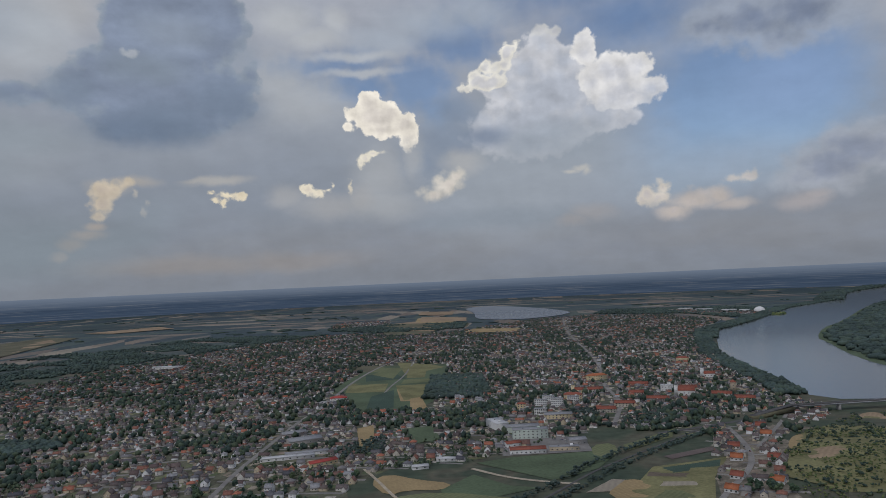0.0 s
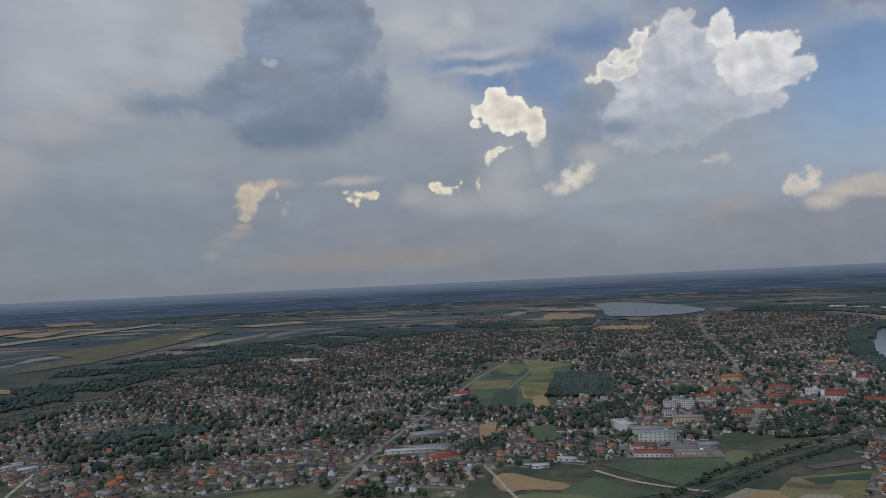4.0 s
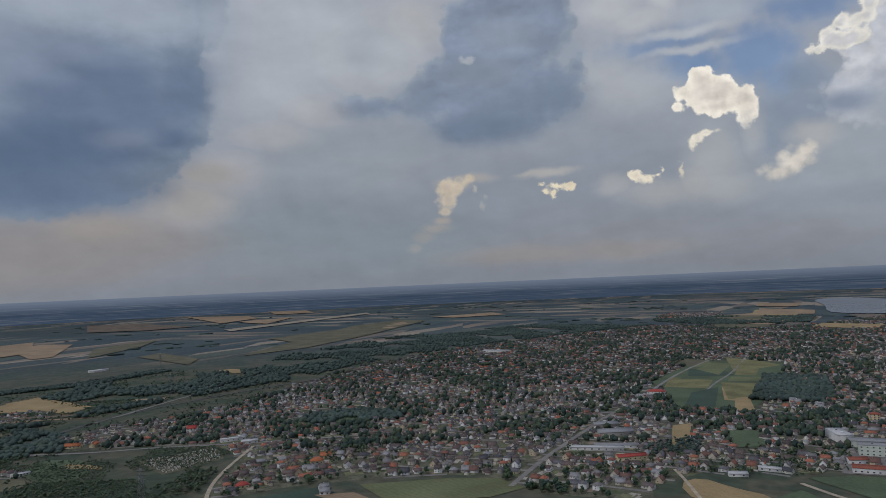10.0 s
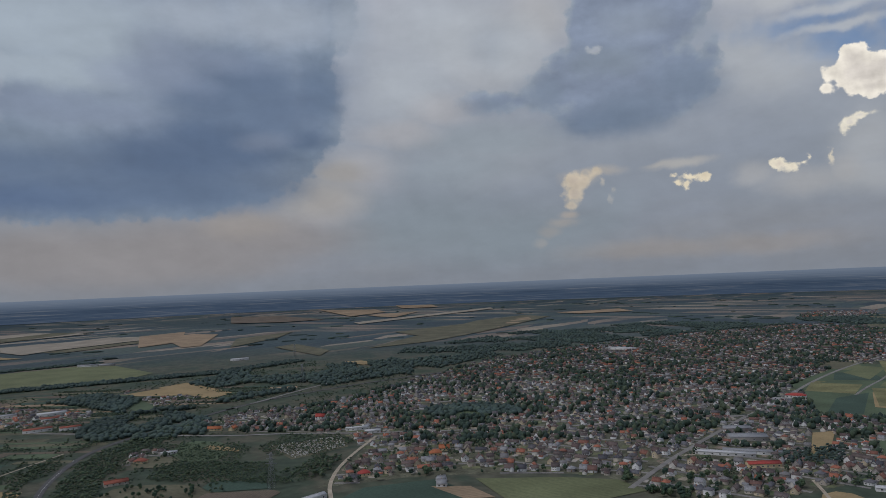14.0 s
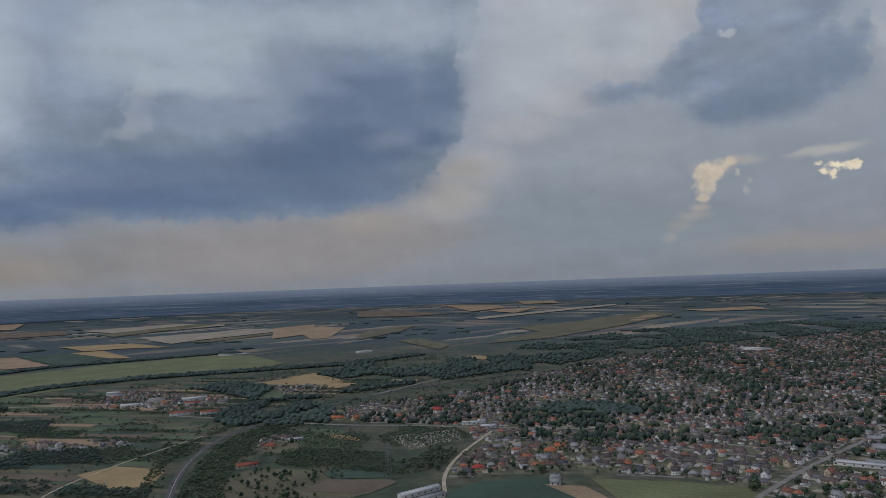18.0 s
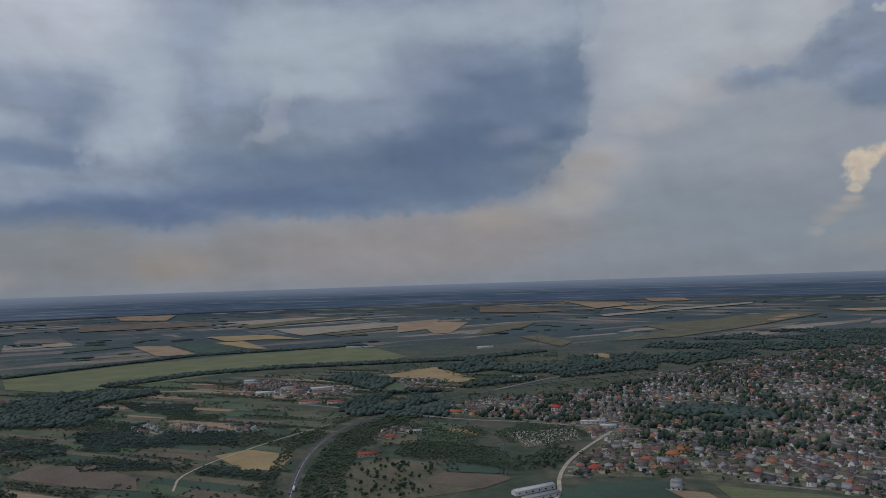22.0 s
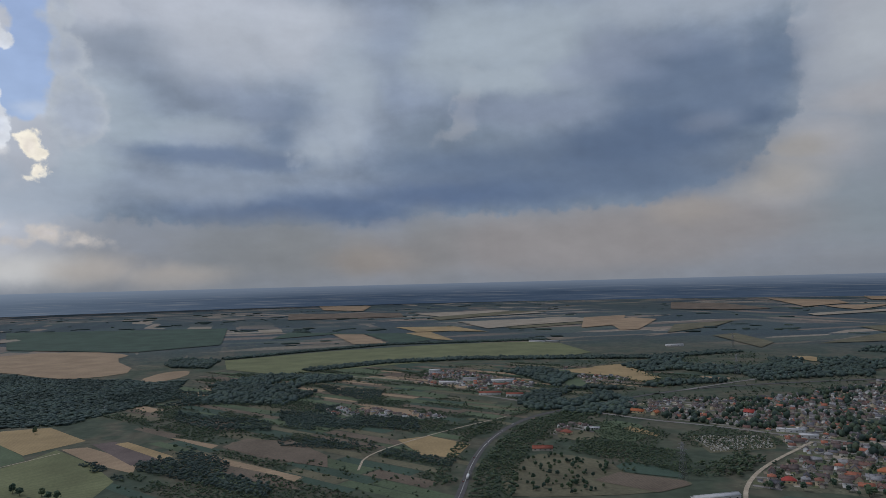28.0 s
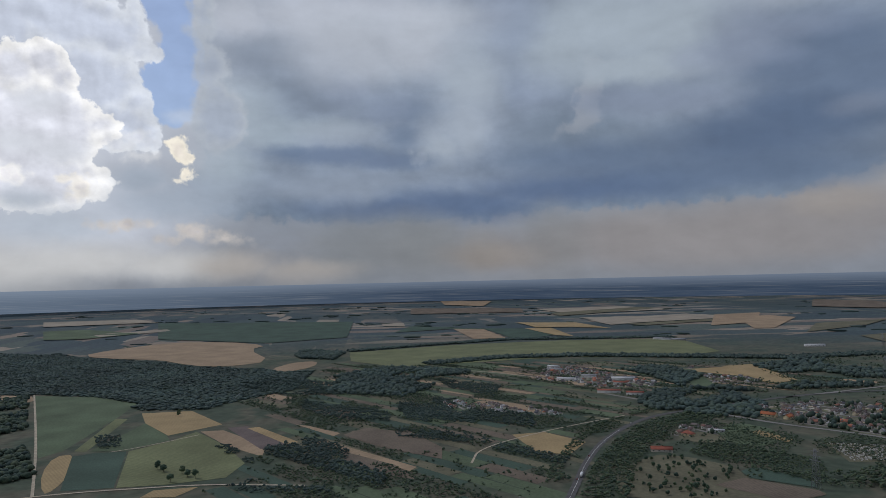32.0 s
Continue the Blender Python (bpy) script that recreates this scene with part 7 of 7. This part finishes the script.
def grove(name, poly, spacing, size, label, shapes=None, mat=None, gaps=0.0, category="woodland", skip=(), low=0.8, flat=1.0):
    """A wood: tree crowns packed over a patch of land."""
    a = np.array(poly, float)
    (x0, y0), (x1, y1) = a.min(0), a.max(0)
    gx, gy = np.meshgrid(np.arange(x0, x1, spacing), np.arange(y0, y1, spacing))
    x, y = gx.ravel() + TR.uniform(-0.45, 0.45, gx.size) * spacing, gy.ravel() + TR.uniform(-0.45, 0.45, gx.size) * spacing
    ok = inside(x, y, poly)
    if gaps:
        ok &= patchy(x, y, spacing * 6) > gaps * 2 - 2.2
    for p, w in ROADS:
        near = np.zeros(x.shape, bool)
        for q in p:
            near |= (x - q[0]) ** 2 + (y - q[1]) ** 2 < (w / 2 + 3.5) ** 2 + 60
        ok &= ~near
    for f in skip:
        ok &= ~inside(x, y, f)
    x, y = x[ok], y[ok]
    shapes = shapes or LUMPS
    n = len(x)
    s = TR.uniform(low, 1.25, n) * size
    sc = np.stack([s * TR.uniform(0.85, 1.15, n), s * TR.uniform(0.85, 1.15, n), s * TR.uniform(0.6, 0.95, n) * flat], 1)
    return scatter(name, shapes, TR.integers(0, len(shapes), n), x, y, TR.uniform(0, 6.28, n), sc, TR.uniform(-0.2, 0.35, n) * size, [mat or M_WOOD_I], label, category)


def band(pts, width):
    """The polygon of a strip along a line."""
    p = np.array(pts, float)
    t = np.gradient(p, axis=0)
    t /= np.linalg.norm(t, axis=1)[:, None]
    n = np.stack([-t[:, 1], t[:, 0]], 1) * width / 2
    return [tuple(q) for q in np.concatenate([p + n, (p - n)[::-1]])]


FOREST = [(-2990, -1495), (-2632, -923), (-2502, -786), (-2353, -618), (-2275, -494), (-2093, -358), (-1950, -130), (-1859, -72), (-1898, 6), (-1547, -32), (-1398, -156), (-1339, -176), (-1365, -306), (-1566, -452), (-1644, -611), (-1547, -650), (-1300, -910), (-1560, -1430)]
grove("forest", FOREST, 7.6, 5.4, "dense dark green forest", low=0.7, flat=0.45, skip=FIELDS[:5])
grove("forest", [(-910, -318), (-988, -358), (-1170, -436), (-1612, -611), (-1430, -780), (-1040, -650), (-832, -429), (-806, -312)], 9.0, 5.2, "scrubby young wood along a track", mat=M_LEAF_I, gaps=0.55)
grove("tree_belt", band([(-1924, 312), (-2008, 546), (-1989, 780), (-1846, 1079), (-1729, 1300), (-1742, 1612)], 62), 7.0, 5.0, "dark belt of trees beside a long field")
grove("tree_belt", band([(-2379, 104), (-2502, 390), (-2613, 728), (-2548, 988), (-2470, 1326)], 45), 7.0, 4.8, "dark belt of trees across the fields")
grove("tree_belt", [(-2132, 52), (-2340, 91), (-2470, -52), (-2327, -78), (-2210, -52)], 9.0, 6.0, "wood between the fields")
grove("tree_belt", band([(-656, 341), (-780, 406), (-897, 484), (-994, 572), (-1040, 656), (-1053, 728)], 52), 5.2, 4.2, "thick trees along the main road", shapes=TUFTS, mat=M_GARDEN_I, low=0.55)
grove("tree_belt", band([(-728, 309), (-832, 354), (-942, 422), (-1060, 520), (-1121, 637), (-1170, 832)], 16), 5.2, 3.8, "row of trees along the main road", shapes=TUFTS, mat=M_GARDEN_I, low=0.5)
grove("copse", [(-1040, 676), (-988, 728), (-1118, 832), (-1248, 832), (-1313, 728), (-1222, 624), (-1118, 611)], 8.0, 5.2, "wood round the main road", gaps=0.35)
grove("copse", [(-832, 520), (-741, 552), (-637, 604), (-621, 656), (-708, 728), (-728, 832), (-806, 845), (-956, 767), (-1040, 708), (-1027, 650), (-910, 520)], 5.6, 3.2, "gardens and thickets below the village", shapes=TUFTS, mat=M_GARDEN_I, gaps=0.86, low=0.45)
grove("copse", [(-860, 525), (-868, 580), (-815, 628), (-745, 662), (-690, 632), (-655, 592), (-735, 568), (-810, 522)], 5.4, 3.6, "dense thicket below the village", shapes=TUFTS, mat=M_GARDEN_I, gaps=0.1, low=0.6)
grove("copse", [(-676, 624), (-611, 650), (-559, 708), (-624, 748), (-702, 728)], 7.5, 4.2, "trees beside the lane", shapes=CLUMPS, mat=M_GARDEN_I, gaps=0.45)
grove("copse", [(-39, 1625), (-39, 1736), (78, 1729), (91, 1502), (72, 1401), (-52, 1414)], 8.0, 5.5, "dark square plantation of trees in the town")
grove("copse", rounded([(-793, 1060), (-728, 1008), (-624, 1098), (-585, 1092), (-650, 1170), (-741, 1144)], 1), 8.0, 5.5, "dark park trees in the town", gaps=0.3)
grove("tree_line", band([(65, 744), (114, 796), (156, 858), (234, 939), (361, 1060)], 9), 6.0, 4.2, "line of trees beside the railway", shapes=CLUMPS)
grove("tree_line", band([(86, 715), (130, 770), (192, 848), (268, 926), (390, 1040)], 9), 6.0, 3.6, "line of trees beside the railway", shapes=CLUMPS)
grove("copse", [(-130, 1053), (-98, 1079), (-91, 988), (-156, 956), (-162, 1014)], 7.5, 4.6, "dark trees behind the long sheds", shapes=CLUMPS)
grove("copse", [(188, 1222), (247, 1235), (260, 1176), (208, 1157)], 7.5, 4.6, "trees in the town centre", shapes=CLUMPS)
grove("copse", [(221, 1144), (338, 1176), (377, 1131), (286, 1079)], 7.5, 4.0, "trees below the old town", shapes=CLUMPS, gaps=0.4)
_bank = [(897, 2392), (767, 1989), (728, 1794), (697, 1580), (686, 1443), (650, 1287)]
grove("riverside_wood", band([(x - 30, y) for x, y in _bank], 50), 8.0, 6.0, "dark trees along the river bank", skip=[RIVER])
grove("riverside_wood", band([(2405, 4446), (1885, 3926), (1280, 3055), (1001, 2704), (884, 2405)], 80), 9.5, 7.0, "dark woods along the far river bank", skip=[RIVER])
grove("riverside_wood", band([(4082, 6604), (3016, 5454), (2418, 4446)], 160), 20.0, 13.0, "distant woods along the river")
grove("island_wood", rounded([(2580, 4108), (2132, 3562), (1580, 2756), (1378, 2535), (1190, 2230), (1164, 2132), (1060, 1846), (1020, 1677), (1040, 1508), (1950, 1300), (2860, 2080), (3380, 3770)], 1), 19.0, 13.0, "dense dark wood on the river island", flat=0.7)
grove("islet_wood", [(1547, 3341), (1632, 3386), (1677, 3497), (1586, 3432)], 12.0, 6.0, "bushes on the islet", mat=M_BUSH_I)
_hill = [(345, 690), (352, 765), (395, 850), (478, 978), (545, 1020), (600, 1075), (676, 1105), (832, 1040), (832, 650), (546, 585), (364, 650)]
_bare = [[(405, 812), (430, 858), (470, 860), (462, 828), (432, 806)], [(408, 866), (452, 948), (478, 962), (440, 892)], [(600, 1040), (628, 1095), (668, 1110), (640, 1030), (585, 962)]]
grove("hill_scrub", _hill, 5.2, 2.5, "bushes and thickets on the sunlit hillside", shapes=TUFTS, mat=M_BUSH_I, gaps=0.82, category="bushes", skip=_bare, low=0.3)
grove("hill_scrub", _hill, 12.0, 4.6, "small trees among the hillside bushes", shapes=TUFTS, mat=M_LEAF_I, gaps=0.85, category="bushes", skip=_bare, low=0.5)
grove("town_fringe_wood", [(-1170, 1820), (-1053, 2379), (-806, 2951), (-546, 3380), (-1170, 3510), (-1599, 2795), (-1625, 2015), (-1300, 1495), (-1144, 1456)], 12.0, 5.5, "dark woods and orchards past the town", gaps=0.8, low=0.5)
grove("town_fringe_wood", [(-520, 3406), (-130, 3276), (78, 3328), (130, 3835), (-325, 3900), (-624, 3744)], 13.0, 6.0, "woods between the town and the lake", gaps=0.85, low=0.5)
grove("town_fringe_wood", [(832, 4056), (1300, 3835), (1365, 3250), (1040, 2782), (1313, 3068), (1872, 3913), (1690, 4290), (1040, 4550)], 14.0, 6.5, "woods between the town and the river", gaps=0.6, low=0.5)
grove("fields_wood", [(-1677, 767), (-1547, 793), (-1300, 780), (-1235, 897), (-1313, 845), (-1482, 910), (-1651, 897)], 9.0, 5.5, "trees round the hamlets", gaps=0.5)
grove("fields_wood", [(-1248, 910), (-1313, 1079), (-1599, 1105), (-1690, 1300), (-1430, 1690), (-1170, 1495), (-1222, 1170)], 12.0, 6.0, "hedges and copses west of the town", gaps=0.85)
grove("fields_wood", [(-1885, 195), (-1690, 26), (-1495, 39), (-1365, 195), (-1729, 416)], 10.0, 5.5, "scattered woods west of the main road", gaps=0.7)
grove("copse", [(-996, -42), (-989, 13), (-794, 126), (-750, 113), (-905, -3), (-947, -37)], 5, 4.6, "dark dense copse between strip fields", shapes=TUFTS, mat=M_WOOD_I, gaps=0, low=0.6)
grove("copse", [(-1029, 8), (-1032, 32), (-938, 80), (-890, 77), (-945, 27)], 5, 4.6, "dark dense copse between strip fields", shapes=TUFTS, mat=M_WOOD_I, gaps=0, low=0.6)
grove("copse", [(-1018, -115), (-1011, -91), (-923, -49), (-900, -48), (-944, -82)], 5, 3.8, "dark trees along a field edge", shapes=TUFTS, mat=M_WOOD_I, gaps=0.3, low=0.6)
grove("copse", [(-812, -91), (-812, -38), (-764, 55), (-737, 55), (-764, -33)], 5, 4, "dark trees beside the track", shapes=TUFTS, mat=M_WOOD_I, gaps=0.2, low=0.6)
grove("copse", [(-1133, -319), (-1126, -277), (-1041, -252), (-1039, -284)], 5, 3.6, "dark bushes in the meadow", shapes=TUFTS, mat=M_WOOD_I, gaps=0.1, low=0.6)
grove("copse", [(-1385, -6), (-1213, 154), (-1129, 151), (-1175, 58), (-1282, -1)], 6, 4.6, "dark wood among the smallholdings", shapes=TUFTS, mat=M_WOOD_I, gaps=0, low=0.6)
grove("copse", [(-1777, -113), (-1568, 115), (-1429, 132), (-1464, -39), (-1610, -160)], 6.5, 5, "dark wood among the smallholdings", shapes=TUFTS, mat=M_WOOD_I, gaps=0.2, low=0.6)
grove("copse", [(-1213, 187), (-1147, 301), (-1074, 286), (-1132, 222)], 6, 4.6, "dark copse among the smallholdings", shapes=TUFTS, mat=M_WOOD_I, gaps=0, low=0.6)
grove("copse", [(-1347, 254), (-1315, 295), (-1243, 281), (-1273, 246)], 5, 4.4, "dark rounded copse in the smallholdings", shapes=TUFTS, mat=M_WOOD_I, gaps=0, low=0.6)
grove("copse", [(-1310, 184), (-1118, 396), (-1024, 373), (-1216, 173)], 5, 4.2, "long dark hedge of trees", shapes=TUFTS, mat=M_WOOD_I, gaps=0.15, low=0.6)
grove("copse", [(-1210, 182), (-1169, 227), (-1104, 218), (-1152, 175)], 5, 4.2, "dark copse in the smallholdings", shapes=TUFTS, mat=M_WOOD_I, gaps=0, low=0.6)
grove("copse", [(-1621, 296), (-1453, 420), (-1326, 371), (-1468, 308)], 5.5, 4.4, "dark wood in the smallholdings", shapes=TUFTS, mat=M_WOOD_I, gaps=0.1, low=0.6)
grove("copse", [(-1071, 157), (-1035, 208), (-987, 265), (-933, 261), (-1015, 151)], 4.6, 3.8, "dark hedge of trees", shapes=TUFTS, mat=M_WOOD_I, gaps=0.3, low=0.6)
grove("copse", [(-967, 274), (-828, 364), (-795, 347), (-913, 269)], 4.4, 3.4, "dark hedge of trees", shapes=TUFTS, mat=M_WOOD_I, gaps=0.3, low=0.6)


def hedgerows():
    """All hedges between the strip fields, as one growth."""
    xs, ys = [], []
    for quad in HEDGES:
        a = np.array(quad)
        (x0, y0), (x1, y1) = a.min(0), a.max(0)
        gx, gy = np.meshgrid(np.arange(x0, x1, 5.2), np.arange(y0, y1, 5.2))
        x, y = gx.ravel() + TR.uniform(-2.4, 2.4, gx.size), gy.ravel() + TR.uniform(-2.4, 2.4, gx.size)
        ok = inside(x, y, quad) & (patchy(x, y, 33) > -1.7)
        for f in FIELDS[:22]:
            ok &= ~inside(x, y, f)
        xs.append(x[ok])
        ys.append(y[ok])
    x, y = np.concatenate(xs), np.concatenate(ys)
    clear = np.ones(x.shape, bool)
    for p, w in ROADS:
        for q in p:
            clear &= (x - q[0]) ** 2 + (y - q[1]) ** 2 > (w / 2 + 3.5) ** 2 + 60
    x, y = x[clear], y[clear]
    n = len(x)
    s = TR.uniform(0.5, 1.25, n) * 3.4
    scatter("hedgerows", TUFTS, TR.integers(0, len(TUFTS), n), x, y, TR.uniform(0, 6.28, n), np.stack([s, s * TR.uniform(0.85, 1.15, n), s * TR.uniform(0.6, 0.95, n)], 1), 0.0, [M_GARDEN_I], "dark hedges of trees between strip fields", "hedge")


hedgerows()


def countryside_trees():
    """Single trees and bushes strewn over the smallholdings and round the hamlets."""
    n = 20000
    x, y = TR.uniform(-2080, -570, n), TR.uniform(-156, 1625, n)
    ok = (patchy(x, y, 30) + TR.normal(0, 1.0, n) > 0.1) & free(x, y)
    keep = inside(x, y, SMALL) | inside(x, y, [(-1885, 208), (-1690, 1625), (-1118, 1495), (-962, 832), (-832, 546), (-624, 572), (-676, 390), (-1170, 624), (-1729, 429)])
    ok &= keep & ~inside(x, y, TOWN)
    for f in FIELDS[:22]:
        ok &= ~inside(x, y, f)
    for p, w in ROADS:
        for q in p:
            ok &= (x - q[0]) ** 2 + (y - q[1]) ** 2 > 90
    x, y = x[ok], y[ok]
    k = len(x)
    s = TR.uniform(1.2, 4.2, k)
    scatter("field_trees", TUFTS, TR.integers(0, len(TUFTS), k), x, y, TR.uniform(0, 6.28, k), np.stack([s, s, s * TR.uniform(0.85, 1.2, k)], 1), 0.0, [M_GARDEN_I], "single trees and bushes strewn over the smallholdings", "trees")


countryside_trees()


def far_woods():
    """Low dark woods strewn over the far plain."""
    n = 3000
    ang = np.radians(TR.uniform(-50, 130, n))
    dist = 2750 + 4200 * TR.random(n) ** 1.2
    x, y = -np.sin(ang) * dist, np.cos(ang) * dist
    ok = patchy(x, y, 210) + patchy(x, y, 70) * 0.7 > 0.9
    ok &= ~inside(x, y, RIVER) & ~inside(x, y, LAKE) & ~inside(x, y, TOWN)
    for f in FIELDS:
        ok &= ~inside(x, y, f)
    x, y = x[ok], y[ok]
    n = len(x)
    s = TR.uniform(3.5, 7.0, n)
    sc = np.stack([s * TR.uniform(2.0, 9.0, n), s * TR.uniform(1.2, 2.6, n), s * TR.uniform(0.55, 0.9, n)], 1)
    turn = np.arctan2(y, x) + math.pi / 2 + TR.normal(0, 0.25, n)
    scatter("far_woods", LUMPS, TR.integers(0, 6, n), x, y, turn, sc, -1.0, [M_WOOD_I], "far dark woods strewn over the plain", "woodland")


far_woods()


def town_trees():
    n = 210000
    x, y = TR.uniform(-1170, 1300, n), TR.uniform(585, 4030, n)
    ok = in_town(x, y) & free(x, y) & (patchy(x, y, 55) + TR.normal(0, 0.8, n) > np.where(np.hypot(x, y) < 1150, 0.35, -0.2))
    x, y = x[ok], y[ok]
    thin = (np.hypot(x, y) < 1300) | (TR.random(len(x)) < 0.5)
    x, y = x[thin], y[thin]
    d = np.hypot(x, y)
    near = d < 900
    order = np.argsort(d[near])
    nx, ny = x[near][order], y[near][order]
    fx, fy = np.concatenate([nx[240:], x[~near]]), np.concatenate([ny[240:], y[~near]])
    d = np.hypot(fx, fy)
    for lo, hi, protos, label in ((0, 1050, CLUMPS, "garden trees between the nearer houses"), (1050, 9000, LUMPS, "garden trees of the farther quarters")):
        m = (d >= lo) & (d < hi)
        k = m.sum()
        s = TR.uniform(1.6, 4.0, k) * (1.0 if lo == 0 else 1.3)
        sc = np.stack([s, s, s * TR.uniform(0.9, 1.45, k)], 1)
        scatter("garden_trees", protos, TR.integers(0, len(protos), k), fx[m], fy[m], TR.uniform(0, 6.28, k), sc, 0.0, [M_GARDEN_I if lo == 0 else M_LEAF_I], label, "trees")
    return nx[:240], ny[:240]


def tree_kind(i, label):
    top = new("tree")
    h = 2.2 + 0.4 * (i % 3)
    part("trunk", trunk_mesh(h, 0.24, i), M_BARK, top)
    v, f = crown(i * 13 + 5, 24, 1, 1.0 + 0.12 * (i % 4))
    r = random.Random(i)
    for _ in range(22):                       # loose sprays of leaves at the rim
        a, u = r.uniform(0, 6.28), r.uniform(-0.5, 1)
        k = math.sqrt(1 - u * u) * r.uniform(0.85, 1.08)
        v2, f2 = moved(blob(1, r.randint(0, 999), 0.7, 0.5), k * math.cos(a), k * math.sin(a), 0.85 + u * 0.75, r.uniform(0.07, 0.14))
        n = len(v)
        v = v + v2
        f = f + [tuple(j + n for j in q) for q in f2]
    size = 3.4
    part("crown", ([(a * size, b * size, c * size + h * 0.55) for a, b, c in v], f), M_LEAF, top)
    return tagged(top, label, "tree", "garden trees")


def near_trees():
    nx, ny = town_trees()
    labels = ["broad leafy garden tree", "rounded walnut tree beside houses", "green fruit tree in a garden", "dense dark green garden tree", "loose-crowned tree beside a lane", "tall leafy tree between houses"]
    kinds = []
    more = [(-1280, -221), (-884, -156), (-868, -130), (-852, -120), (-842, -109), (-832, -136), (-897, -166)]
    spots = list(zip(nx, ny)) + more + list(zip(*orchard()))
    for i, (x, y) in enumerate(spots):
        s = TR.uniform(0.55, 1.15) if i < len(nx) else (1.3 if i < len(nx) + len(more) else TR.uniform(0.3, 0.85))
        m = Matrix.Translation(spot(x, y, 0.1)) @ pose(0, 0, 0, 0, 0, TR.uniform(0, 360)) @ Matrix.Diagonal((s, s, s * TR.uniform(0.9, 1.2), 1))
        k = i % 6
        if i < 6:
            t = tree_kind(i, labels[i])
            t.matrix_basis = m
            kinds.append(t)
        else:
            c = copy_thing(kinds[k], m)
            c.matrix_basis = m


def orchard():
    n = 420
    x, y = TR.uniform(-830, -600, n), TR.uniform(360, 585, n)
    ok = inside(x, y, [(-735, 400), (-815, 470), (-800, 506), (-740, 540), (-700, 525), (-678, 480), (-650, 480), (-620, 500), (-645, 400), (-665, 368)])
    return x[ok][:110], y[ok][:110]


near_trees()
